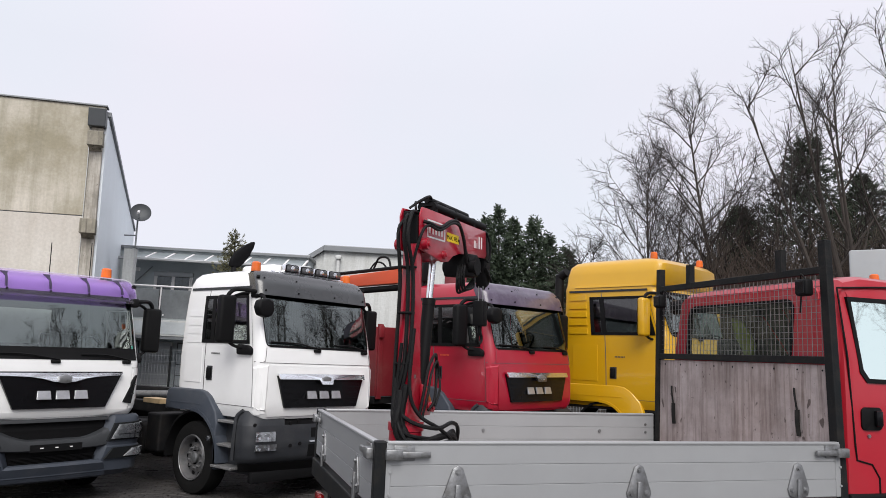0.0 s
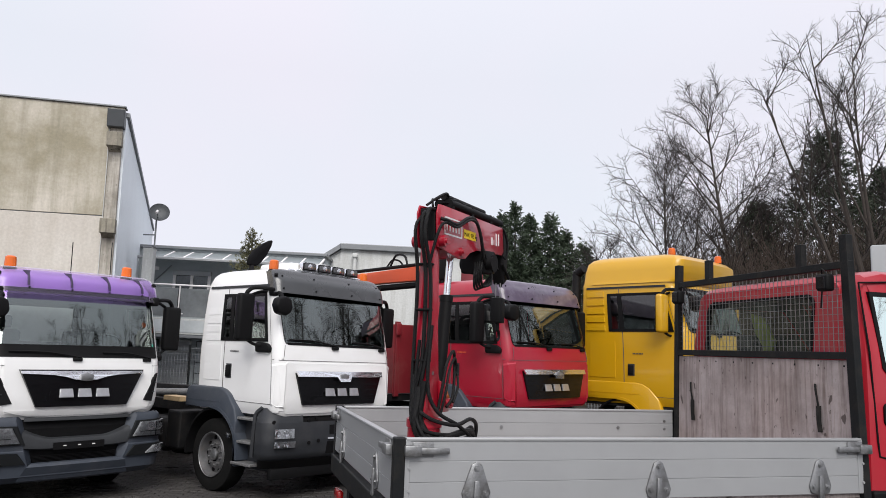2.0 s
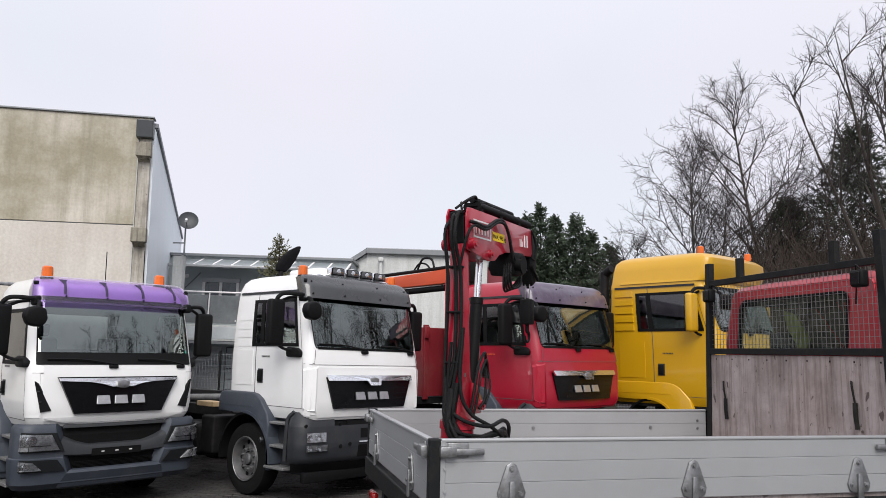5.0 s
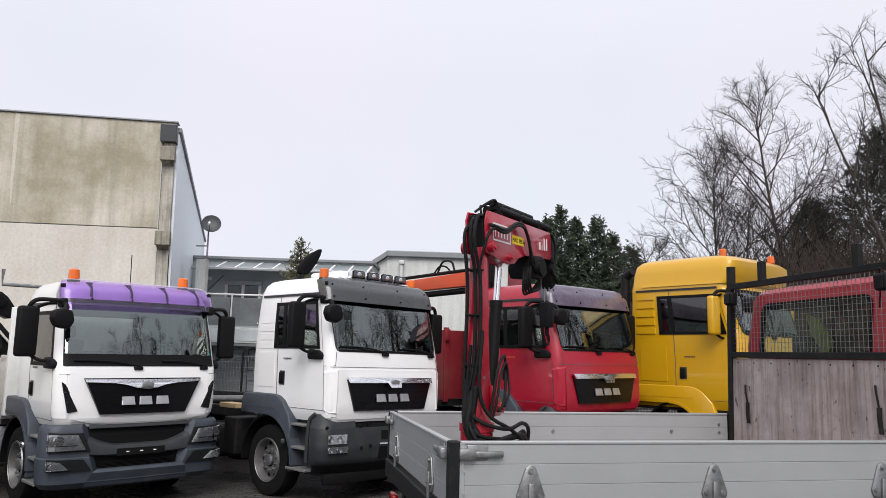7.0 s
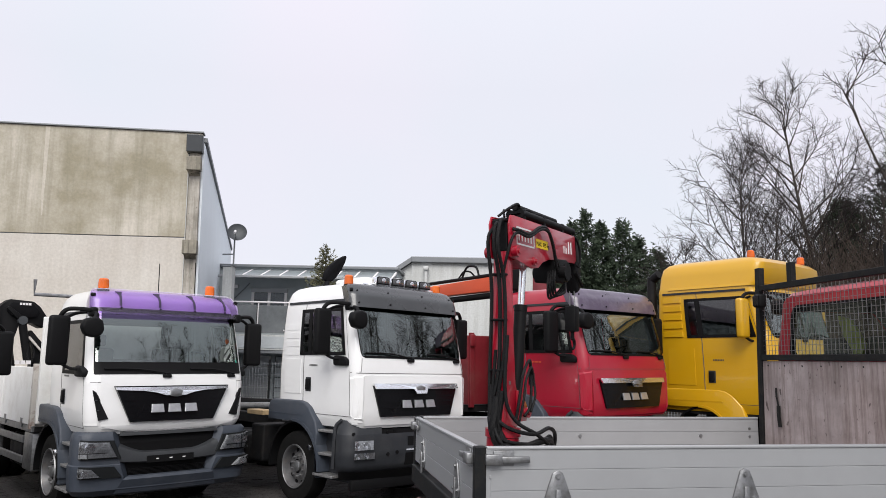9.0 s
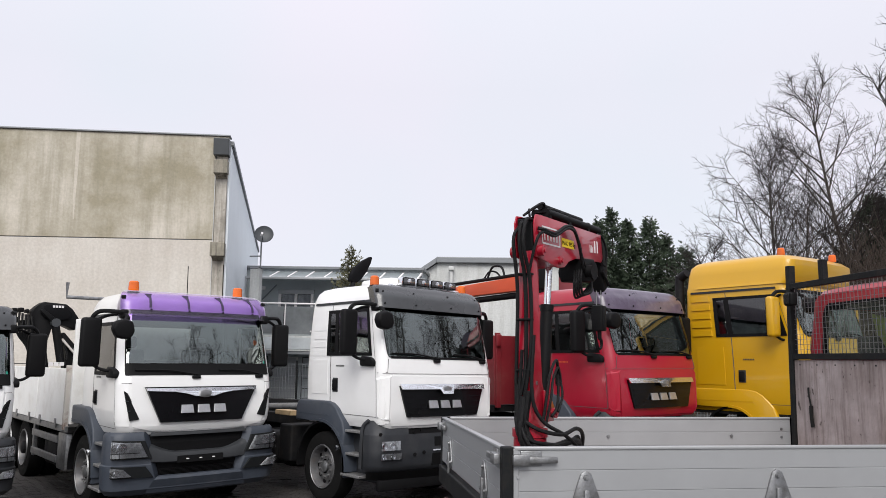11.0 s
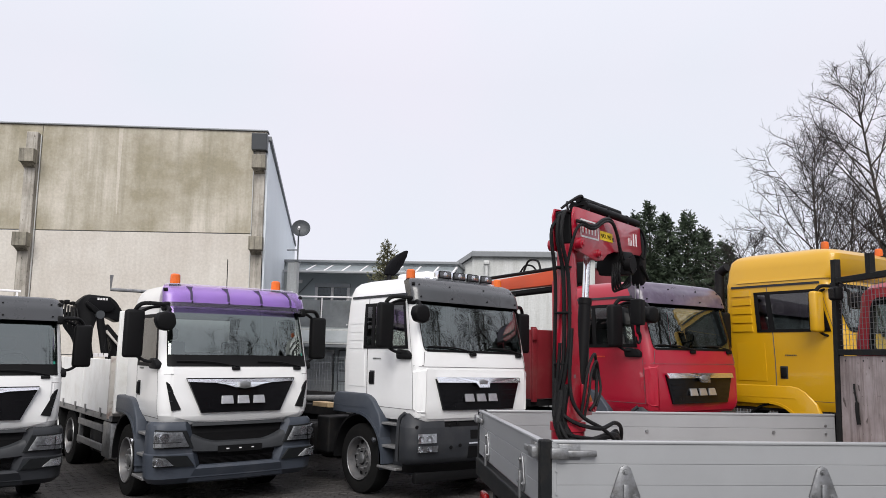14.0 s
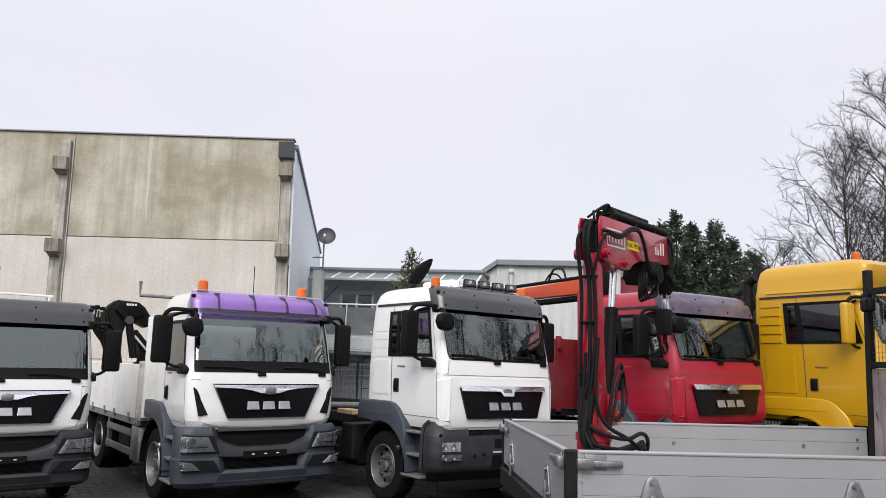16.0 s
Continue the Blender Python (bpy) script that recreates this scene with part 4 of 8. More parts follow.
def bumper_old(parent, s_mat, steps=True):
    """Dark bumper with rectangular lamps and steel corners."""
    rows = [(0.56, 0.10, 1.15, 0.56), (0.62, 0.03, 1.20, 0.58), (0.82, 0.0, 1.22, 0.58), (1.06, 0.02, 1.215, 0.56), (1.14, 0.05, 1.19, 0.55), (1.27, 0.12, 1.12, 0.52)]
    cfg = dict(rows=rows, rc=0.18, bulge=0.06, holes=[])
    bm = bmesh.new()
    for d in (0, -0.03):
        for lo_, hi_ in ((-2.40, -0.62), (0.62, 2.40)):
            cab_patch(bm, cfg, lo_, hi_, 1.08, 1.27, 24, 5, d)
        cab_patch(bm, cfg, -2.40, 2.40, 0.56, 1.08, 56, 10, d)
    cab_patch(bm, cfg, -2.40, 2.40, 0.561, 0.56, 56, 1, -0.05)
    b = part("bumper", bm, s_mat, parent, smooth=True)
    bm = bmesh.new()
    cab_patch(bm, cfg, -0.70, 0.70, 1.04, 1.27, 24, 3, -0.05, 0.02)
    cab_patch(bm, cfg, -0.16, 0.64, 0.90, 1.03, 14, 2, 0.006, 0.012)
    cab_patch(bm, cfg, -0.20, 0.60, 0.63, 0.80, 14, 2, 0.006, 0.012)
    part("air_intake", bm, "black", b)
    bm = bmesh.new()
    cab_patch(bm, cfg, -0.20, 0.60, 0.835, 0.855, 14, 1, 0.02, 0.03)
    part("chrome_strip", bm, "chrome", b)
    for s in (-1, 1):
        for z0, z1, c0, c1 in ((0.888, 0.988, 0.78, 1.18), (0.762, 0.822, 0.76, 1.20)):
            lo, hi = sorted((s * c0, s * c1))
            hs = part("lamp_housing", one_patch(cfg, lo - 0.02, hi + 0.02, z0 - 0.012, z1 + 0.012, 8, 3, 0.006, 0.02), "lamp_back", parent)
            part("lamp_lens", one_patch(cfg, lo - 0.02, hi + 0.02, z0 - 0.012, z1 + 0.012, 8, 3, 0.034, 0.03), "lens", hs, smooth=True)
            for k in (0.28, 0.72):
                p = cab_point(cfg, lo + (hi - lo) * k, (z0 + z1) / 2, 0.012)
                part("reflector", one_lathe([(0.046, 0.0), (0.041, -0.012), (0.012, -0.006)], p, "y", 16), "chrome", hs, smooth=True)
    for s in (-1, 1):
        for c, z in ((0.52, 1.10), (0.38, 1.13), (1.28, 1.09), (0.52, 0.80), (0.36, 0.82)):
            p = cab_point(cfg, s * c, z, 0.002)
            part("bumper_bolt", one_rod(p + Vector((0, 0.01, 0)), p + Vector((0, -0.008, 0)), 0.026, 12), "black", b)
    part("lower_lip", one_patch(dict(rows=[(0.44, 0.16, 1.10, 0.5), (0.57, 0.06, 1.17, 0.5)], rc=0.18, bulge=0.06), -2.3, 2.3, 0.45, 0.57, 40, 3, 0.0, 0.03), "black", b, smooth=True)
    part("underrun_bar", one_box(-1.05, 0.16, 0.30, 1.05, 0.26, 0.46, bevel=0.03), "black", b, smooth=True)
    # steps between bumper and wheel
    for s in (-1, 1) if steps else ():
        st = part("step_panel", one_prism([(0.30, 0.40), (0.30, 1.24), (0.98, 1.24), (0.86, 0.40)], yz(s * 0.80), yz(s * 1.00), 0.01), "dark_plastic", parent)
        part("step_edge", one_tube([(s * 1.185, 0.44, 0.60), (s * 1.19, 0.42, 1.02), (s * 1.17, 0.42, 1.18), (s * 1.13, 0.34, 1.27)], 0.03, 8, 5), "dark_plastic", st, smooth=True)
        for z, x in ((1.10, 1.16), (0.78, 1.18), (0.49, 1.22)):
            part("step", one_box(s * 0.95, 0.42, z - 0.025, s * x, 0.88, z + 0.012, bevel=0.008), "tread", st)


def bumper_new(parent, tone="grey_plastic"):
    """Slate-grey bumper with raked lamps, dark middle intake and lower lip."""
    rows = [(0.34, 0.12, 1.12, 0.40), (0.42, 0.03, 1.19, 0.40), (0.70, 0.0, 1.21, 0.40), (1.00, 0.0, 1.21, 0.40), (1.12, 0.015, 1.20, 0.40), (1.16, 0.045, 1.17, 0.40)]
    cfg = dict(rows=rows, rc=0.20, bulge=0.08, holes=[])
    bm = bmesh.new()
    for d in (0, -0.03):
        for s in (-1, 1):
            lev = [0.50, 0.56, 0.62, 0.70, 0.735, 0.75, 0.85, 0.95, 1.05, 1.12, 1.16]
            edge = [0.60 + 0.19 * max(0.0, (z - 0.56) / 0.60) for z in lev]
            g = [[bm.verts.new(cab_point(cfg, s * (e + (2.98 - e) * i / 30), z, d + (0.012 if z < 0.74 else 0.0))) for i in range(31)] for z, e in zip(lev, edge)]
            for ra, rb in zip(g, g[1:]):
                for i in range(30):
                    bm.faces.new((ra[i], ra[i + 1], rb[i + 1], rb[i]))
            # cheek returns towards the intake
            inner = [bm.verts.new(cab_point(cfg, s * (e - 0.03), z, -0.09)) for z, e in zip(lev, edge)]
            for k in range(len(lev) - 1):
                bm.faces.new((g[k][0], g[k + 1][0], inner[k + 1], inner[k]))
        cab_patch(bm, cfg, -2.98, 2.98, 0.34, 0.50, 56, 4, d + 0.012)
    cab_patch(bm, cfg, -2.98, 2.98, 1.16, 1.162, 56, 1, 0)
    b = part("bumper", bm, tone, parent, smooth=True)
    part("intake_back", one_patch(cfg, -0.92, 0.92, 0.46, 1.18, 12, 4, -0.10), "black", b)
    bm = bmesh.new()
    cab_patch(bm, cfg, -0.70, 0.70, 1.10, 1.145, 16, 2, -0.02, 0.05)
    # shelf whose ends sweep up into the cheeks
    cols = [-0.70 + 1.40 * i / 28 for i in range(29)]
    g = []
    for z_, d in ((0.735, -0.03), (0.755, 0.0), (0.82, -0.004), (0.87, -0.03), (0.885, -0.09)):
        g.append([bm.verts.new(cab_point(cfg, c, z_ + (0.11 if z_ > 0.78 else 0.02) * max(0.0, (abs(c) - 0.34) / 0.36) ** 1.6, d)) for c in cols])
    for ra, rb in zip(g, g[1:]):
        for i in range(28):
            bm.faces.new((ra[i], ra[i + 1], rb[i + 1], rb[i]))
    part("intake_bar", bm, "shelf_plastic", b, smooth=True)
    part("plate_holder", one_patch(cfg, -0.32, 0.32, 0.735, 0.825, 10, 1, 0.010, 0.02), "black", b)
    bm = bmesh.new()
    for c in (-0.18, 0.0, 0.18):
        cab_patch(bm, cfg, c - 0.02, c + 0.02, 0.775, 0.788, 1, 1, 0.013)
    part("plate_screws", bm, "marks", b)
    bm = bmesh.new()
    for k in range(7):
        cab_patch(bm, cfg, -0.56, 0.56, 0.555 + 0.017 * k, 0.562 + 0.017 * k, 12, 1, -0.05, 0.02)
    part("intake_mesh", bm, "black", b)
    bm = bmesh.new()
    # lip that narrows upwards
    g = [[bm.verts.new(cab_point(cfg, w * (-1 + i / 12), z_, d)) for i in range(25)] for z_, w, d in ((0.33, 0.72, 0.0), (0.36, 0.72, 0.045), (0.54, 0.60, 0.05), (0.575, 0.57, 0.03), (0.58, 0.56, -0.05))]
    for ra, rb in zip(g, g[1:]):
        for i in range(24):
            bm.faces.new((ra[i], ra[i + 1], rb[i + 1], rb[i]))
    for side_ in (0, 24):
        bm.faces.new([r[side_] for r in g] + [bm.verts.new(cab_point(cfg, (0.56 if side_ else -0.56), 0.35, -0.05))])
    part("lower_lip", bm, tone, b, smooth=True)
    def raked(s, c0, c1, z0, z1, d, k=0.10, thick=0.02):
        """A lamp face whose inner edge leans towards the middle as it goes down."""
        bm = bmesh.new()
        rows_ = [[(s * ((c0 - k * (1 - j / 4)) + (c1 - c0 + k * (1 - j / 4)) * i / 10), z0 + (z1 - z0) * j / 4 + (0.018 * (i / 10) if j == 4 else 0.0)) for i in range(11)] for j in range(5)]
        g = [[bm.verts.new(cab_point(cfg, c, z, d)) for c, z in r] for r in rows_]
        h = [[bm.verts.new(cab_point(cfg, c, z, d - thick)) for c, z in r] for r in rows_]
        for ra, rb in zip(g, g[1:]):
            for i in range(10):
                bm.faces.new((ra[i], ra[i + 1], rb[i + 1], rb[i]))
        ring = [(0, i) for i in range(10)] + [(j, 10) for j in range(4)] + [(4, i) for i in range(10, 0, -1)] + [(j, 0) for j in range(4, 0, -1)]
        for p, q in zip(ring, ring[1:] + ring[:1]):
            bm.faces.new((g[p[0]][p[1]], g[q[0]][q[1]], h[q[0]][q[1]], h[p[0]][p[1]]))
        return bm
    for s in (-1, 1):
        for z0, z1, c0, c1 in ((0.84, 1.03, 0.80, 1.42), (0.60, 0.70, 0.98, 1.36)):
            big = z1 > 0.9
            hs = part("lamp_housing", raked(s, c0, c1, z0, z1, 0.026 + (0 if big else 0.02)), "lamp_back", parent, smooth=True)
            part("lamp_lens", raked(s, c0 - 0.01, c1 + 0.01, z0 - 0.005, z1 + 0.005, 0.050 + (0 if big else 0.02)), "lens", hs, smooth=True)
            part("lamp_surround", raked(s, c0 - (0.05 if big else 0.26), c1 + 0.05, z0 - 0.022, z1 + 0.02, 0.020 + (0 if big else 0.02)), "intake", hs, smooth=True)
            lo, hi = sorted((s * c0, s * c1))
            part("lamp_divider", one_patch(cfg, lo + (hi - lo) * 0.47, lo + (hi - lo) * 0.49, z0, z1, 1, 3, 0.032 + (0 if big else 0.02), 0.01), "black", hs)
            if big:
                part("lamp_divider", one_patch(cfg, lo, hi, z0 + 0.055, z0 + 0.063, 8, 1, 0.034, 0.01), "black", hs)
            for k in (0.24, 0.62):
                p = cab_point(cfg, lo + (hi - lo) * k, (z0 + z1) / 2 + (0.03 if big else 0), 0.030 + (0 if big else 0.02))
                part("reflector", one_lathe([(0.062 if big else 0.040, -0.006), (0.052 if big else 0.034, -0.002), (0.030, 0.004), (0.006, 0.010)], p, "y", 16), "chrome", hs, smooth=True)
    for s in (-1, 1):
        st = part("step_panel", one_prism([(0.40, 0.38), (0.40, 1.18), (0.98, 1.18), (0.86, 0.38)], yz(s * 0.80), yz(s * 1.00), 0.01), "dark_plastic", parent)
        for z, x in ((0.98, 1.16), (0.70, 1.18), (0.40, 1.20)):
            part("step", one_box(s * 0.95, 0.40, z - 0.025, s * x, 0.90, z + 0.012, bevel=0.008), "tread", st)


def chassis(parent, length, rear_axles, front=1.48, r=0.52, tank=True, tank_mat="frame"):
    bm = bmesh.new()
    for s in (-1, 1):
        box(bm, s * 0.38, 0.5, 0.72, s * 0.46, length, 0.98)
    for v in [1.0 + 1.1 * k for k in range(int(length - 1))]:
        box(bm, -0.40, v, 0.76, 0.40, v + 0.08, 0.92)
    part("frame_rails", bm, "frame", parent)
    for s in (-1, 1):
        wheel(parent, s * 0.99, front, r, s, "front_wheel")
        for v in rear_axles:
            wheel(parent, s * 0.99, v, r, s, "rear_wheel")
            wheel(parent, s * 0.68, v, r, -s, "inner_wheel")
    bm = bmesh.new()
    for v in [front] + list(rear_axles):
        rod(bm, (-0.95, v, r), (0.95, v, r), 0.09, 10)
        if v != front:
            lathe(bm, [(0.1, -0.2), (0.22, -0.1), (0.22, 0.1), (0.1, 0.2)], (0, v, r), "x", 14)
    part("axles", bm, "frame", parent, smooth=True)
    part("engine", one_box(-0.4, 0.5, 0.55, 0.4, 1.9, 1.25, bevel=0.08), "frame", parent)
    if tank:
        for s in (-1, 1):
            t = part("fuel_tank", one_box(s * 0.55, 2.75, 0.42, s * 1.14, 3.75, 0.92, bevel=0.10, seg=3), tank_mat, parent, smooth=True)
            bm = bmesh.new()
            for v in (2.95, 3.5):
                box(bm, s * 0.54, v, 0.41, s * 1.147, v + 0.06, 0.927, bevel=0.1, seg=3)
            part("tank_strap", bm, "frame", t)


OLD_ROWS = [(1.16, 0.08, 1.06, 2.05), (1.22, 0.05, 1.09, 2.05), (1.32, 0.03, 1.11, 2.05), (1.75, 0.04, 1.12, 2.05), (1.98, 0.055, 1.125, 2.05), (2.12, 0.08, 1.12, 2.05), (2.50, 0.165, 1.105, 2.05), (2.88, 0.255, 1.08, 2.04), (3.04, 0.32, 1.06, 2.03), (3.16, 0.42, 1.015, 2.0), (3.23, 0.55, 0.945, 1.95), (3.27, 0.82, 0.82, 1.85), (3.29, 1.05, 0.65, 1.7)]


def old_cab(paint, visor, **k):
    d = dict(rows=OLD_ROWS, rc=0.15, bulge=0.03, paint=paint, visor=visor, visor_z=(2.88, 3.21), holes=[(-1.46, 1.46, 2.16, 2.92), (-2.70, -2.06, 2.20, 2.86), (2.06, 2.70, 2.20, 2.86)], screen=(1.14, 1.42, 0.10), door=(2.0, 2.66), door_z=1.32, handle_z=1.66, mirror=(0.52, 2.18), pillar=2.57)
    d.update(k)
    return d


def cab_front_steps(parent, cfg, fins=True):
    """Raised nose panel round the grille and corner vents."""
    bm = bmesh.new()
    cab_patch(bm, cfg, -1.0, 1.0, 1.20, 1.90, 16, 6, 0.011, 0.02)
    part("nose_panel", bm, cfg["paint"], parent, smooth=True)
    zb = cfg["holes"][0][2]
    part("nose_joint", one_patch(cfg, -1.5, 1.5, 1.93 if zb > 2 else 1.80, 1.936 if zb > 2 else 1.806, 24, 1, 0.004, 0.004), "seam", parent)
    if cfg.get("cowl"):
        bm = bmesh.new()
        g = [[bm.verts.new(cab_point(cfg, c, (1.10 + 0.13 * abs(c / 0.98) ** 3) * (1 - t) + 1.24 * t, 0.022)) for c in [-0.98 + 1.96 * i / 24 for i in range(25)]] for t in (0, 0.15, 0.5, 1)]
        for v in g[0]:
            v.co.y += 0.03
        for ra, rb in zip(g, g[1:]):
            for i in range(24):
                bm.faces.new((ra[i], ra[i + 1], rb[i + 1], rb[i]))
        part("nose_chin", bm, cfg["paint"], parent, smooth=True)
        part("wiper_cowl", one_patch(cfg, -1.33, 1.33, zb - 0.01, zb + 0.15, 24, 3, 0.010, 0.012), "black", parent, smooth=True)
    if not cfg.get("cowl"):
        for s in (-1, 1):
            bm = bmesh.new()
            q = [(1.02, 1.88), (1.60, 1.86), (1.92, 1.84), (1.92, 1.34), (1.55, 1.30), (1.14, 1.30)]
            vs = [bm.verts.new(cab_point(cfg, s * c, z, 0.018)) for c, z in q]
            vo = [bm.verts.new(cab_point(cfg, s * (c + (0.05 if c > 1.4 else -0.05)), z + (0.03 if z > 1.6 else -0.03), 0.007)) for c, z in q]
            bm.faces.new(vs)
            for k in range(6):
                bm.faces.new((vs[k], vs[(k + 1) % 6], vo[(k + 1) % 6], vo[k]))
            part("shoulder_panel", bm, cfg["paint"], parent, smooth=False)
            p = [cab_point(cfg, s * c, z, 0.006) for c, z in ((1.10, zb - 0.02), (1.16, 2.02), (1.20, 1.95), (1.9, 1.94))]
            part("pillar_joint", one_tube(p, 0.004, 6, 1), "seam", parent)
    for s in (-1, 1):
        lo, hi = sorted((s * 1.15, s * 1.95))
        part("corner_panel", one_patch(cfg, lo, hi, 1.24, 1.80, 8, 4, 0.006, 0.02), cfg["paint"], parent, smooth=True)
        if fins:
            lo, hi = sorted((s * 1.42, s * 1.80))
            part("air_deflector", one_patch(cfg, lo, hi, 1.22, 1.76, 6, 6, 0.011, 0.012), cfg["paint"], parent, smooth=True)

def corner_vent(parent, cfg, s):
    """A slim slanted air outlet beside the grille, with two blades in it."""
    bm = bmesh.new()
    q = ((1.34, 1.70), (1.19, 1.67), (0.89, 1.33), (1.05, 1.31))
    va = [bm.verts.new(cab_point(cfg, s * c, z, 0.024)) for c, z in q]
    vb = [bm.verts.new(cab_point(cfg, s * c, z, 0.0)) for c, z in q]
    bm.faces.new(va)
    for k in range(4):
        bm.faces.new((va[k], va[(k + 1) % 4], vb[(k + 1) % 4], vb[k]))
    v = part("corner_vent", bm, "black", parent)
    for t in (0.33, 0.66):
        p = [cab_point(cfg, s * (q[0][0] + (q[3][0] - q[0][0]) * t + (0.15 - 0.01 * t) * -k), q[0][1] + (q[3][1] - q[0][1]) * t, 0.028) for k in (0, 1)]
        part("vent_blade", one_tube(p, 0.006, 6, 1), "dark_plastic", v)


# ---- ground ----
def ground_z(x, y):
    t = min(max((10.2 - y) / 3.4, 0.0), 1.0)
    return 0.35 * t * t * (3 - 2 * t)


def build_ground():
    bm = bmesh.new()
    xs = [-400, -120, -60] + [-40 + 4 * i for i in range(21)] + [60, 120, 400]
    ys = [-300, -80, -30, -10, 0, 3, 5, 6] + [6.8 + 0.34 * i for i in range(11)] + [12, 16, 20, 26, 34, 45, 80, 160, 500]
    g = [[bm.verts.new((x, y, ground_z(x, y))) for x in xs] for y in ys]
    for j in range(len(ys) - 1):
        for i in range(len(xs) - 1):
            bm.faces.new((g[j][i], g[j][i + 1], g[j + 1][i + 1], g[j + 1][i]))
    ob = part("ground", bm, "asphalt", None, smooth=True)
    tagged(ob, "dark damp yard surface of worn concrete pavers", "ground", kind="structure")
    return ob


ground = build_ground()


# ---- hall of weathered concrete panels ----
def build_hall():
    # local x runs along the front from its right corner, y into the building
    hall = thing("industrial_hall", pose(-9.06, 19.30, 0, 0, -0.6, 16.9), "industrial hall with weathered beige concrete panels and metal-clad side", "building")
    top = 8.39
    L = 20.0
    # front panels, two courses, bays of six metres; local -x leads away from the corner
    zj = 5.39
    for k in range(3):
        x1, x0 = -6.16 * k, -6.16 - 6.16 * k
        for z0, z1 in ((0.0, 2.0), (2.02, zj), (zj + 0.025, top)):
            part("concrete_panel", one_box(x0 + 0.006, 0, z0, x1 - 0.006, 0.22, z1, bevel=0.008, seg=1), "concrete" if z0 > 4 else "concrete_low", hall)
    part("panel_joint", one_box(-19.8, 0.03, 0.1, -0.02, 0.2, top - 0.05), "flashing", hall)
    part("parapet_cap", one_box(-19.9, -0.05, top, 0.03, 0.3, top + 0.045, bevel=0.008), "flashing", hall)
    # pilasters with corbels
    for k, x in enumerate((-0.15, -6.37, -12.55)):
        pil = part("pilaster", one_box(x - 0.15, -0.16, 0, x + 0.15, 0.02, top - (0.25 if k else 0.62), bevel=0.02), "concrete_dark", hall)
        part("pipe", one_rod((x + (0.19 if k else -0.19), -0.02, 0), (x + (0.19 if k else -0.19), -0.02, top - 0.3), 0.014, 8), "render_pale", pil)
        for z in (7.16, 4.84):
            part("corbel", one_prism([(-0.44, z + 0.06), (-0.16, z + 0.06), (-0.16, z + 0.44), (-0.44, z + 0.44)], yz(x - 0.19), yz(x + 0.19), 0.015), "corbel", pil)
            part("corbel_underside", one_prism([(-0.40, z + 0.055), (-0.16, z - 0.05), (-0.16, z + 0.05)], yz(x - 0.15), yz(x + 0.15)), "corbel", pil)
    part("roof_spout", one_prism([(-0.30, top - 0.62), (0.0, top - 0.62), (0.0, top - 0.14), (-0.36, top - 0.14)], yz(-0.38), yz(0.05), 0.02), "dark_grey", hall)
    part("lime_streak", one_prism([(-4.105, top - 0.02), (-4.095, 7.2), (-4.085, 6.5), (-4.05, 5.9), (-4.03, 5.9), (-4.02, 6.6), (-4.005, 7.4), (-3.995, top - 0.02)], xz(0.01), xz(-0.003)), "lime", hall)
    # clad right side, a little off square to the front
    flank = thing("flank", pose(0, 0, 0, 0, 0, 3.7), "", "")
    flank.parent = hall
    bm = bmesh.new()
    n = 80
    pts = []
    for i in range(n):
        y = 0.25 + 22.0 * i / n
        pts += [(0.02, y), (0.05, y + 0.05), (0.05, y + 0.22), (0.02, y + 0.25)]
    for (xa, ya), (xb, yb) in zip(pts, pts[1:]):
        f = [bm.verts.new(p) for p in ((xa, ya, 0), (xb, yb, 0), (xb, yb, top - 0.20), (xa, ya, top - 0.20))]
        bm.faces.new(f)
    part("side_cladding", bm, "cladding", flank)
    part("side_wall", one_box(-0.25, 0.23, 0, 0.015, 22.2, top - 0.20), "render_pale", flank)
    part("side_gutter", one_box(-0.3, 0.2, top - 0.20, 0.12, 22.3, top - 0.07, bevel=0.01), "flashing", flank)
    part("corner_trim", one_box(-0.02, -0.02, 0, 0.06, 0.28, top - 0.3, bevel=0.008), "cladding", hall)
    part("roof", one_box(-19.8, 0.25, top - 0.40, -1.6, 21.5, top - 0.31), "flashing", hall)
    part("back_wall", one_box(-19.8, 21.5, 0, -1.4, 21.7, top - 0.35), "render_pale", hall)
    part("left_wall", one_box(-19.85, 0.23, 0, -19.6, 21.5, top - 0.5), "render_pale", hall)
    return hall


hall = build_hall()


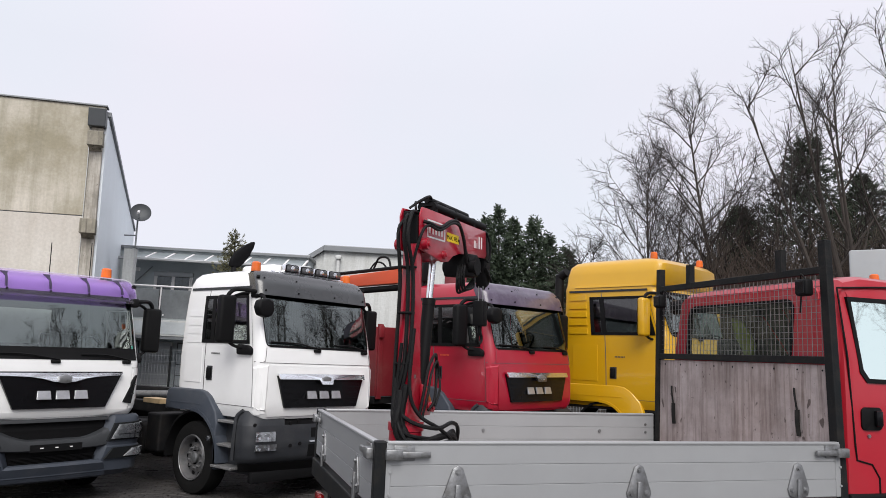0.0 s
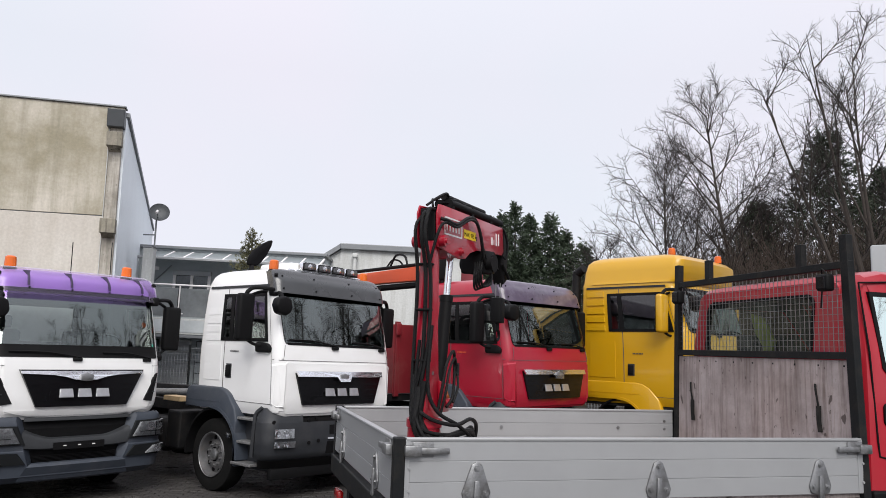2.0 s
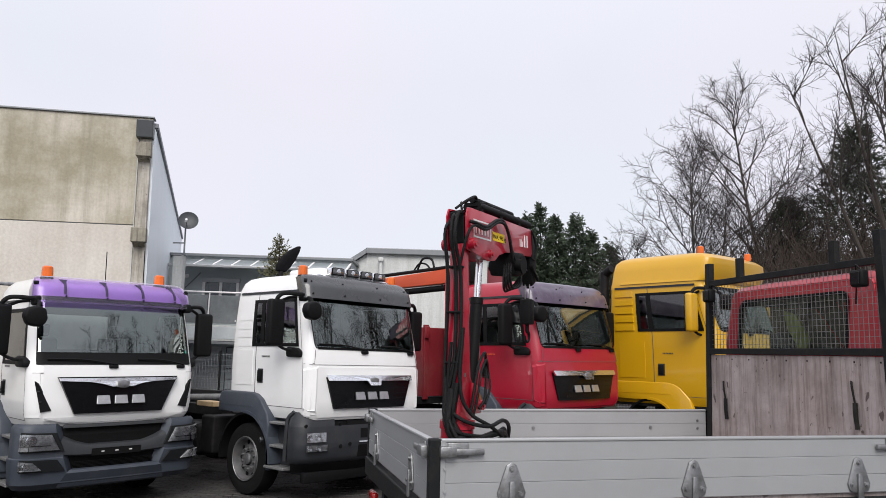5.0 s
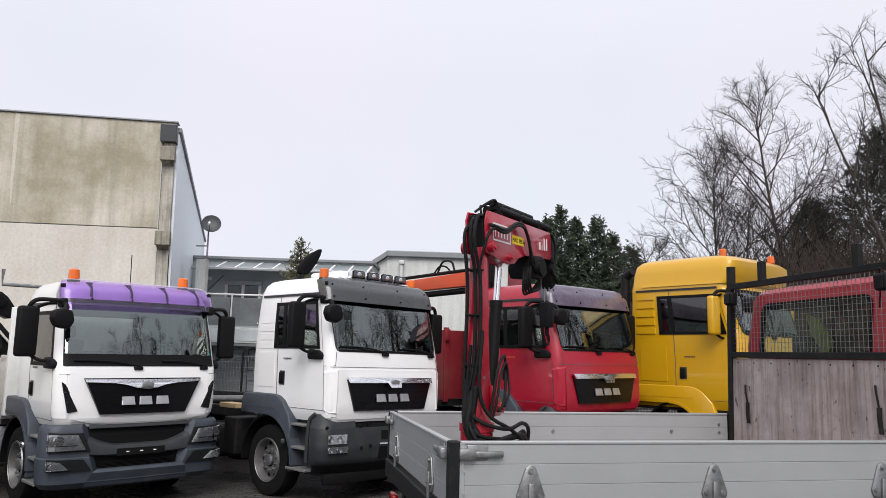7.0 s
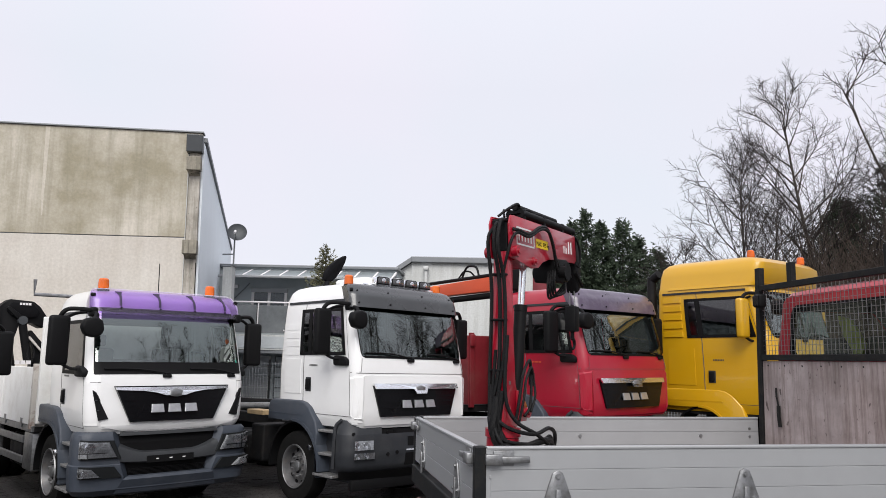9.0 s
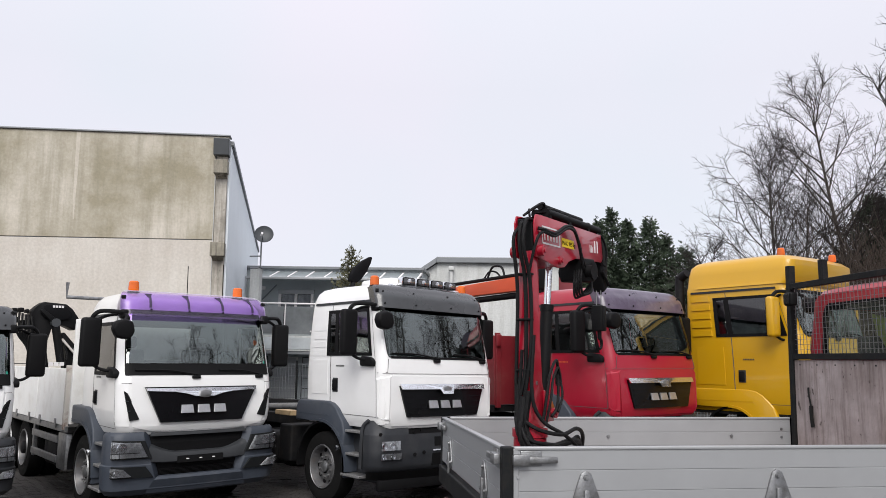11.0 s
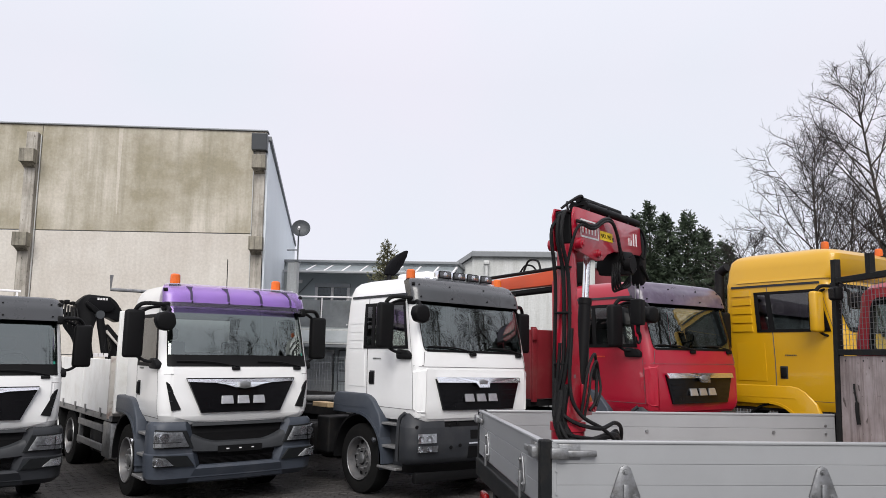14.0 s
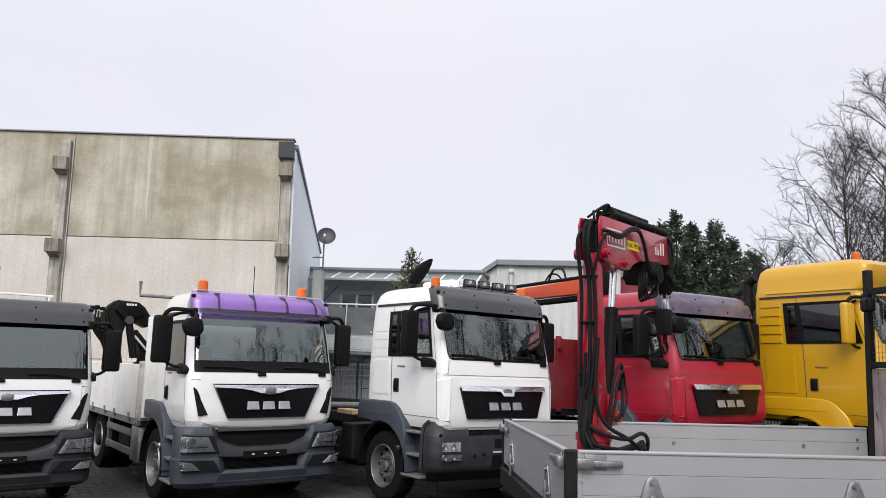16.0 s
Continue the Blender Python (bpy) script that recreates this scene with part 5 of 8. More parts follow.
# ---- low office wing far behind ----
def build_office():
    m = pose(-9.7, 30.0, 0, 0, 1.0, 3.0)
    of = thing("office_wing", m, "grey rendered office wing with glazed canopy and balcony", "building")
    part("wall", one_box(-6, 0.0, 0, 4.1, 8, 5.60), "render_grey", of)
    part("roof_edge", one_box(-6.2, -0.25, 5.86, 4.2, 8, 5.98, bevel=0.02), "flashing", of)
    part("parapet", one_box(-6.0, -0.1, 5.55, 4.1, 7.9, 5.88), "render_grey", of)
    part("roof_pipe", one_rod((0.65, 1.0, 5.9), (0.65, 1.0, 6.32), 0.11, 12), "render_pale", of, smooth=True)
    # glazed canopy: sloping ribs and panes
    for k in range(10):
        x = -2.75 + 0.76 * k
        part("canopy_rib", one_prism([(-1.3, 5.36), (-0.1, 5.72), (-0.1, 5.79), (-1.3, 5.43)], yz(x - 0.035), yz(x + 0.035)), "marks", of)
        if k < 9:
            part("canopy_pane", one_prism([(-1.3, 5.40), (-0.1, 5.76), (-0.1, 5.77), (-1.3, 5.41)], yz(x + 0.035), yz(x + 0.725)), "canopy_glass", of)
    part("canopy_gutter", one_box(-3.0, -1.42, 5.30, 4.4, -1.28, 5.40, bevel=0.02), "alu", of)
    # windows
    for x in (-1.22, 2.2):
        w = part("window", one_box(x - 0.75, -0.02, 3.3, x + 0.75, 0.06, 4.98), "interior", of)
        for a in (-0.36, 0.36):
            part("window_pane", one_box(x + a - 0.30, -0.05, 3.4, x + a + 0.30, -0.025, 4.80), "glass_house", w)
        bm = bmesh.new()
        for a in (-0.70, 0.0, 0.70):
            box(bm, x + a - 0.055, -0.09, 3.32, x + a + 0.055, -0.02, 4.96)
        part("window_frame", bm, "marks", w)
        part("blind_box", one_box(x - 0.78, -0.12, 4.82, x + 0.78, -0.01, 5.0, bevel=0.01), "alu", w)
    part("wall_lamp", one_box(-2.75, -0.09, 4.98, -2.58, 0.0, 5.12, bevel=0.02), "marks", of)
    part("cable_duct", one_rod((-2.7, -0.03, 4.55), (-2.1, -0.03, 5.2), 0.025, 6), "flashing", of)
    # balcony: pale slab front, rail and frosted panes
    part("balcony_slab", one_box(-3.6, -2.0, 2.42, 4.2, 0.0, 3.02, bevel=0.02), "render_pale", of)
    # grey strip painted in for the line of shade below the slab
    part("slab_shade_line", one_box(-3.6, -2.04, 2.30, 4.2, -1.9, 2.40, bevel=0.01), "flashing", of)
    bm = bmesh.new()
    for x in (-3.55, -2.3, -1.05, 0.2, 1.45, 2.7, 3.95):
        rod(bm, (x, -1.95, 3.0), (x, -1.95, 4.25), 0.03, 8)
    rod(bm, (-3.6, -1.95, 4.28), (4.1, -1.95, 4.28), 0.035, 8)
    part("balcony_rail", bm, "marks", of)
    for x in (-3.5, -2.25, -1.0, 0.25, 1.5, 2.75):
        part("balcony_pane", one_box(x, -1.99, 3.08, x + 1.15, -1.97, 4.16, bevel=0.004, seg=1), "smoked", of)
        for dx in (0.12, 1.03):
            part("pane_clamp", one_rod((x + dx, -1.99, 3.2), (x + dx, -2.02, 3.2), 0.03, 8), "marks", of)
        part("slab_panel", one_box(x, -2.015, 2.5, x + 1.15, -2.002, 2.95, bevel=0.003, seg=1), "frosted", of)
    # ground floor: pale doors and dark openings between posts
    for k, x in enumerate((-3.4, -2.1, -0.8, 0.5, 1.8, 3.1)):
        sh = part("garage_door", one_box(x, -0.12, 0.05, x + 1.1, -0.02, 2.2, bevel=0.01), "render_pale" if k % 2 else "dark_grey", of)
        for j in range(5):
            part("door_panel", one_box(x + 0.05, -0.14, 0.1 + 0.42 * j, x + 1.05, -0.11, 0.48 + 0.42 * j), "alu" if k % 2 else "render_grey", sh)
    part("downpipe", one_rod((-2.95, -0.3, 0), (-2.95, -0.3, 5.7), 0.10, 12), "steel", of, smooth=True)
    return of


office = build_office()


def build_block():
    m = pose(-5.28, 32.0, 0, 0, 1.0, 3.0)
    bl = thing("flat_roofed_annex", m, "pale stained flat-roofed annex with grey roof edge", "building")
    part("wall", one_box(0.0, 0.0, 0, 5.3, 6, 6.36), "render_pale", bl)
    part("roof_edge", one_box(-0.02, -0.2, 6.36, 5.35, 6, 6.62, bevel=0.03), "flashing", bl)
    # sloping shoulder towards the office wing
    part("shoulder_wall", one_prism([(-0.72, 0), (0, 0), (0, 6.36), (-0.72, 5.85)], xz(0.1), xz(6)), "render_pale", bl)
    part("shoulder_edge", one_prism([(-0.80, 5.82), (0.02, 6.40), (0.02, 6.62), (-0.80, 6.05)], xz(-0.15), xz(6)), "flashing", bl)
    part("vent_pipe", one_rod((0.66, -0.25, 4.9), (0.66, -0.25, 6.02), 0.08, 10), "render_pale", bl, smooth=True)
    part("vent_hood", one_box(0.54, -0.4, 6.0, 0.78, -0.1, 6.18, bevel=0.04), "render_pale", bl, smooth=True)
    return bl


annex = build_block()
red_block = thing("red_rendered_block", pose(0.02, 34.0, 0, 0, 1.0, 3.0), "dark red rendered flat-roofed block behind the annex", "building")
part("wall", one_box(0, 0, 0, 1.0, 5, 6.05), "render_red", red_block)
part("roof_edge", one_box(-0.06, -0.12, 6.05, 1.06, 5, 6.32, bevel=0.02), "flashing", red_block)
pillar = thing("rendered_pillar", pose(-10.21, 24.0, 0, 0, 0, 8), "pale grey rendered pillar at the hall's side", "pillar")
part("pillar_shaft", one_box(-0.16, 0, 0, 0.16, 0.4, 5.22, bevel=0.01), "render_pale", pillar)
part("pillar_cap", one_box(-0.19, -0.03, 5.22, 0.19, 0.43, 5.29, bevel=0.008), "flashing", pillar)

# ---- the row of lorries ----
WHITE = old_cab("white", "visor_grey")
lorry_w = thing("white_hooklift_lorry", pose(-1.69, 11.13, 0, 0, 0.8, 51.3), "white lorry with charcoal bumper, smoked grey visor and bare chassis", "lorry", "row of parked lorries")
cab(lorry_w, WHITE)
cab_front_steps(lorry_w, WHITE)
grille(lorry_w, 1.32, 1.76, 0.70, 0.82, 0.0)
bumper_old(lorry_w, "dark_plastic")
chassis(lorry_w, 7.6, (5.2, 6.5))
for s in (-1, 1):
    fender(lorry_w, s, "grey_plastic")
    part("locker_lid", one_patch(WHITE, *sorted((s * 2.70, s * 2.94)), 1.60, 2.12, 4, 3, 0.007, 0.010), "white", lorry_w, smooth=True)
    for k in range(4):
        part("pressed_rib", one_patch(WHITE, *sorted((s * 2.74, s * 2.95)), 2.18 + 0.13 * k, 2.27 + 0.13 * k, 3, 2, 0.005, 0.008), "white", lorry_w, smooth=True)
beacon(lorry_w, -0.90, 0.62, 3.20, 1.1)
beacon(lorry_w, 0.92, 0.62, 3.20, 1.1)
bar = part("lamp_bar", one_rod((-0.62, 0.62, 3.27), (0.84, 0.62, 3.27), 0.022, 10), "chrome", lorry_w, smooth=True)
for x in (-0.56, 0.78):
    part("bar_foot", one_rod((x, 0.62, 3.10), (x, 0.62, 3.27), 0.018, 8), "chrome", bar)
for x in (-0.325, -0.03, 0.26, 0.55):
    sp = part("spotlight", one_prism([(x - 0.13, 3.290), (x - 0.10, 3.270), (x + 0.10, 3.270), (x + 0.13, 3.290), (x + 0.13, 3.380), (x + 0.09, 3.405), (x - 0.09, 3.405), (x - 0.13, 3.380)], xz(0.50), xz(0.62), 0.015), "chrome", lorry_w, smooth=True)
    part("spotlight_lens", one_prism([(x - 0.11, 3.295), (x + 0.11, 3.295), (x + 0.11, 3.375), (x + 0.08, 3.390), (x - 0.08, 3.390), (x - 0.11, 3.375)], xz(0.485), xz(0.498), 0.004), "lamp_glass", sp, smooth=True)
    part("bezel", one_prism([(x - 0.128, 3.280), (x + 0.128, 3.280), (x + 0.128, 3.388), (x + 0.09, 3.402), (x - 0.09, 3.402), (x - 0.128, 3.388)], xz(0.497), xz(0.506), 0.004), "black", sp)
    part("reflector", one_lathe([(0.040, 0.0), (0.030, -0.004), (0.004, -0.006)], (x, 0.484, 3.34), "y", 14), "chrome", sp, smooth=True)
part("roof_hatch", one_box(-0.45, 0.80, 3.22, 0.55, 1.60, 3.42, bevel=0.06, seg=3), "white", lorry_w, smooth=True)
# hook-lift frame and hook arm lying on the bare chassis
bm = bmesh.new()
for x in (-0.55, 0.55):
    box(bm, x - 0.06, 2.45, 1.0, x + 0.06, 7.6, 1.18, bevel=0.01)
for v in (2.6, 3.6, 4.6, 5.6, 7.4):
    box(bm, -0.6, v, 1.02, 0.6, v + 0.1, 1.15)
part("hooklift_frame", bm, "frame", lorry_w)
part("hooklift_arm", one_prism([(2.7, 1.2), (6.4, 1.2), (6.4, 1.36), (2.95, 1.38), (2.8, 1.9), (2.66, 1.9)], yz(-0.14), yz(0.14), 0.02), "frame", lorry_w)
for x in (-0.32, 0.32):
    part("tipping_ram", one_rod((x, 2.9, 1.32), (x, 5.2, 1.20), 0.07, 12), "steel", lorry_w, smooth=True)
part("side_guard", one_box(-1.19, 2.9, 0.60, -1.15, 4.4, 0.70, bevel=0.01), "frame", lorry_w)
part("side_guard", one_box(-1.19, 2.9, 0.85, -1.15, 4.4, 0.95, bevel=0.01), "frame", lorry_w)
part("rear_mudguard", one_box(-1.2, 4.5, 1.08, -0.62, 7.2, 1.12, bevel=0.01), "frame", lorry_w)
part("battery_box", one_box(-1.16, 2.35, 0.5, -0.6, 2.72, 1.08, bevel=0.03), "frame", lorry_w)
part("timber_block", one_box(-0.95, 2.75, 1.19, -0.72, 3.25, 1.27, bevel=0.01), "wood", lorry_w)
# wrapped mast behind the cab
part("wrapped_mast", one_prism([(0.05, 3.53), (0.07, 3.66), (0.16, 3.80), (0.34, 3.94), (0.50, 4.03), (0.53, 4.01), (0.50, 3.90), (0.42, 3.76), (0.30, 3.60), (0.22, 3.52)], xz(2.58), xz(2.68), 0.022, 2), "tarp", lorry_w, "black tarpaulin-wrapped mast head", smooth=True)
part("mast_foot", one_rod((0.14, 2.63, 1.1), (0.14, 2.63, 3.55), 0.045, 10), "frame", lorry_w)

RED = old_cab("red", "visor_red", des="orange_red")
lorry_r = thing("red_crane_lorry", pose(1.68, 12.63, 0.095, 0, 0, 46.3), "red lorry with faded smoked visor and folded crane behind the cab", "lorry", "row of parked lorries")
cab(lorry_r, RED)
cab_front_steps(lorry_r, RED)
grille(lorry_r, 1.32, 1.76, 0.70, 0.82, 0.0)
bumper_old(lorry_r, "dark_plastic")
chassis(lorry_r, 8.0, (5.4, 6.7), r=0.50)
for s in (-1, 1):
    fender(lorry_r, s, "grey_plastic")
# red stake body with a folded crane between cab and body
body_r = part("load_body_front", one_box(-1.22, 2.72, 1.25, 1.22, 2.80, 2.50, bevel=0.01), "red_dark", lorry_r)
for x in (-1.15, -0.4, 0.4, 1.15):
    part("stake", one_box(x - 0.05, 2.68, 1.2, x + 0.05, 2.74, 2.55, bevel=0.01), "red_dark", body_r)
for s in (-1, 1):
    part("load_body_side", one_box(s * 1.22, 2.78, 1.25, s * 1.16, 8.0, 2.1, bevel=0.01), "red_dark", lorry_r)
    part("side_lamp", one_box(s * 1.24, 2.62, 2.30, s * 1.12, 2.66, 2.52, bevel=0.02), "red_dark", lorry_r, smooth=True)
part("load_floor", one_box(-1.2, 2.75, 1.12, 1.2, 8.0, 1.24), "frame", lorry_r)
cr = part("folded_boom", one_prism([(2.15, 3.34), (4.9, 3.30), (4.9, 3.52), (2.6, 3.60), (2.15, 3.58)], yz(-0.80), yz(-0.60), 0.02), "orange_red", lorry_r, "faded orange-red folded crane boom", smooth=True)
part("boom_ram", one_rod((-0.70, 2.2, 3.27), (-0.70, 4.6, 3.22), 0.06, 12), "black", cr, smooth=True)
part("boom_rail", one_rod((-0.70, 2.0, 3.66), (-0.70, 4.9, 3.60), 0.035, 10), "black", cr, smooth=True)
part("boom_hose", one_tube([(-0.70, 3.0, 3.64), (-0.70, 3.1, 3.84), (-0.70, 3.35, 3.86), (-0.70, 3.5, 3.66)], 0.022, 8, 5), "hose", cr, smooth=True)
part("boom_hose", one_tube([(-0.66, 3.15, 3.64), (-0.66, 3.3, 3.76), (-0.66, 3.5, 3.78), (-0.66, 3.65, 3.66)], 0.018, 8, 5), "hose", cr, smooth=True)
post = part("crane_post", one_box(-0.90, 2.10, 1.2, -0.50, 2.50, 3.40, bevel=0.03), "red", lorry_r, smooth=True)
bm = bmesh.new()
for k in range(5):
    tube(bm, [(-0.85 + 0.07 * k, 2.08, 2.4), (-0.9 + 0.08 * k, 2.02, 3.2), (-0.8 + 0.05 * k, 2.05, 3.75), (-0.74, 2.3, 3.70)], 0.025, 6, 5)
part("hose_bundle", bm, "hose", post, smooth=True)
part("boom_joint", one_box(-0.86, 1.98, 3.30, -0.52, 2.30, 3.74, bevel=0.06, seg=3), "black", post, smooth=True)
part("ram_end", one_rod((-0.70, 4.4, 3.10), (-0.70, 5.0, 3.06), 0.09, 12), "black", cr, smooth=True)

NEW_ROWS = [(1.12, 0.10, 1.04, 1.85), (1.20, 0.05, 1.08, 1.85), (1.30, 0.03, 1.11, 1.85), (1.70, 0.05, 1.12, 1.85), (1.88, 0.07, 1.125, 1.85), (1.96, 0.10, 1.12, 1.85), (2.35, 0.20, 1.10, 1.85), (2.72, 0.31, 1.075, 1.84), (2.88, 0.40, 1.055, 1.83), (2.98, 0.49, 1.01, 1.8), (3.05, 0.62, 0.94, 1.75), (3.09, 0.88, 0.82, 1.65), (3.11, 1.05, 0.65, 1.5)]
PURPLE = dict(rows=NEW_ROWS, rc=0.17, bulge=0.06, paint="white", visor="purple", visor_z=(2.72, 3.05), visor_struts=True, back=(2.1, 2.62), cowl=True, holes=[(-1.46, 1.46, 1.92, 2.80), (-2.62, -2.03, 1.92, 2.62), (2.03, 2.62, 1.92, 2.62)], screen=(1.34, 1.42, 0.04), door=(2.0, 2.66), door_z=1.2, handle_z=1.5, mirror=(0.50, 2.02), sticker=True)
lorry_p = thing("white_dropside_lorry", pose(-4.92, 9.98, 0, 0, 0, 49.2), "white dropside lorry with purple visor and slate-grey bumper", "lorry", "row of parked lorries")
cab(lorry_p, PURPLE)
cab_front_steps(lorry_p, PURPLE, False)
grille(lorry_p, 1.28, 1.71, 0.585, 0.785, 0.0, euro6=True)
bumper_new(lorry_p)
chassis(lorry_p, 9.0, (5.25, 6.6))
for s in (-1, 1):
    fender(lorry_p, s, "grey_plastic", top=1.44, v1=2.20)
    beacon(lorry_p, s * 0.80, 0.80, 3.055, 1.15)
    corner_vent(lorry_p, PURPLE, s)
part("antenna", one_tube([(0.05, 0.95, 3.10), (0.05, 0.97, 3.55)], 0.007, 6, 1), "black", lorry_p)
part("antenna", one_tube([(0.62, 0.95, 3.08), (0.62, 0.97, 3.62)], 0.007, 6, 1), "black", lorry_p)
# dropside body
part("bulkhead", one_box(-1.22, 1.98, 1.15, 1.22, 2.06, 2.72, bevel=0.01), "white_old", lorry_p)
for s in (-1, 1):
    for k in range(4):
        d = part("dropside", one_box(s * 1.25, 2.26 + 1.75 * k, 1.12, s * 1.21, 3.96 + 1.75 * k, 1.97, bevel=0.008), "white_old", lorry_p)
        for v in (2.6, 3.6):
            part("drop_hinge", one_box(s * 1.262, v + 1.75 * k, 1.06, s * 1.246, v + 0.10 + 1.75 * k, 1.20, bevel=0.004), "steel", d)
    part("rusty_stake", one_box(s * 1.26, 2.14, 1.06, s * 1.19, 2.23, 2.02, bevel=0.006), "rust", lorry_p, "rust-streaked white corner stake")
    part("side_rail", one_box(s * 1.24, 2.1, 1.02, s * 1.18, 9.3, 1.11, bevel=0.006), "steel", lorry_p)
    part("toolbox", one_box(s * 1.20, 2.15, 0.45, s * 0.75, 2.62, 1.0, bevel=0.02), "steel", lorry_p, smooth=True)
    for z in (0.52, 0.82):
        part("side_guard", one_box(s * 1.21, 2.65, z, s * 1.17, 4.30, z + 0.11, bevel=0.01), "steel", lorry_p)
    part("guard_post", one_box(s * 1.19, 4.22, 0.48, s * 1.12, 4.32, 1.02, bevel=0.01), "steel", lorry_p)
    part("rear_mudguard", one_box(s * 1.22, 4.62, 1.0, s * 0.66, 5.95, 1.03, bevel=0.01), "frame", lorry_p)
part("load_floor", one_box(-1.2, 2.06, 1.02, 1.2, 9.3, 1.10), "frame", lorry_p)
# tall tube frame behind the cab
fr = part("tube_gantry", one_tube([(-1.15, 3.0, 3.36), (-1.15, 3.0, 3.12), (1.15, 3.0, 3.12)], 0.030, 8, 1), "steel", lorry_p, smooth=True)
for x in (-0.45, 0.9):
    part("gantry_post", one_rod((x, 3.0, 1.1), (x, 3.0, 3.12), 0.028, 8), "steel", fr, smooth=True)
# black crane folded across the rear of the body
blk = part("folded_crane", one_prism([(-0.62, 3.13), (-0.50, 3.26), (-0.38, 3.36), (0.10, 3.33), (0.24, 3.22), (0.40, 2.99), (0.44, 2.86), (0.30, 2.74), (0.10, 2.84), (-0.03, 2.88), (-0.20, 2.80), (-0.24, 2.50), (-0.23, 2.24), (-0.16, 1.90), (-0.16, 1.12), (-0.50, 1.12), (-0.48, 2.10), (-0.56, 2.60), (-0.61, 2.87)], xz(8.10), xz(8.50), 0.03), "black", lorry_p, "black folded loader crane in the load body", smooth=True)
part("knuckle_cover", one_prism([(-0.44, 3.10), (-0.34, 3.30), (0.08, 3.28), (0.22, 3.12), (0.16, 2.98), (-0.10, 2.94), (-0.34, 3.00)], xz(8.03), xz(8.11), 0.03), "tarp", blk, smooth=True)
part("outer_boom", one_prism([(0.02, 2.62), (0.10, 2.70), (0.36, 2.40), (0.36, 1.15), (0.12, 1.15), (0.18, 2.28), (0.03, 2.50)], xz(8.12), xz(8.42), 0.02), "black", blk, smooth=True)
part("crane_ram", one_rod((-0.12, 8.05, 2.88), (0.06, 8.05, 2.0), 0.085, 14), "black", blk, smooth=True)
part("ram_pin", one_rod((-0.12, 7.96, 2.90), (-0.12, 8.6, 2.90), 0.095, 16), "dark_grey", blk, smooth=True)
part("ram_link", one_prism([(-0.46, 3.16), (-0.40, 3.20), (-0.08, 2.96), (-0.10, 2.86), (-0.16, 2.86)], xz(7.98), xz(8.06), 0.015), "black", blk, smooth=True)
part("boom_brace", one_prism([(0.02, 2.52), (0.06, 2.56), (0.34, 2.24), (0.34, 2.18)], xz(8.02), xz(8.10), 0.01), "rust", blk)
part("crane_hose", one_tube([(0.04, 8.0, 2.40), (0.02, 7.97, 2.15), (0.10, 7.96, 1.98), (0.16, 8.0, 2.20), (0.06, 8.0, 2.45)], 0.018, 8, 5), "hose", blk, smooth=True)
for x, z, w, h in ((-0.93, 3.15, 0.10, 0.09), (-0.80, 3.16, 0.10, 0.10), (-0.68, 3.14, 0.07, 0.08), (-0.86, 2.94, 0.09, 0.12), (-0.74, 2.86, 0.10, 0.16), (-0.84, 2.72, 0.06, 0.10), (-0.70, 2.60, 0.07, 0.18)):
    part("valve_block", one_box(x - w / 2, 8.1, z - h / 2, x + w / 2, 8.35, z + h / 2, bevel=0.02), "black", blk, smooth=True)
for k in range(6):
    part("valve_hose", one_tube([(-0.90 + 0.06 * k, 8.08, 3.12 - 0.02 * k), (-0.92 + 0.07 * k, 8.02, 2.9 - 0.03 * k), (-0.84 + 0.05 * k, 8.05, 2.62), (-0.66 + 0.03 * k, 8.08, 2.38), (-0.55, 8.1, 2.1)], 0.024, 8, 5), "hose", blk, smooth=True)
for k in range(4):
    part("type_bar", one_box(-0.20 + 0.06 * k, 8.022, 3.235, -0.155 + 0.06 * k, 8.029, 3.285), "marks", blk)
for k in range(3):
    part("board_mark", one_box(-0.22 + 0.11 * k, 7.9, 1.95, -0.13 + 0.11 * k, 7.93, 2.03), "marks", lorry_p)
GREY = dict(PURPLE, visor="visor_grey", visor_struts=False, back=())
lorry_g = thing("white_lorry_grey_visor", pose(-7.74, 8.22, 0.03, 0, 0, 49.0) @ Matrix.Diagonal((0.93, 0.93, 0.91, 1)), "smaller white lorry with grey visor and charcoal bumper", "lorry", "row of parked lorries")
cab(lorry_g, GREY)
cab_front_steps(lorry_g, GREY, False)
grille(lorry_g, 1.28, 1.71, 0.585, 0.785, 0.0, euro6=True)
bumper_new(lorry_g, "dark_plastic")
chassis(lorry_g, 6.5, (5.0,))
for s in (-1, 1):
    fender(lorry_g, s, "dark_plastic", top=1.44, v1=2.20)
    corner_vent(lorry_g, GREY, s)
rail = part("roof_rail", one_box(-0.95, 1.20, 3.19, 0.62, 1.23, 3.225, bevel=0.008), "marks", lorry_g)
for k in range(4):
    part("rail_foot", one_box(-0.8 + 0.45 * k, 1.205, 3.08, -0.77 + 0.45 * k, 1.225, 3.19), "marks", rail)
part("antenna", one_tube([(-0.2, 0.95, 3.08), (-0.18, 0.97, 3.6)], 0.007, 6, 1), "black", lorry_g)
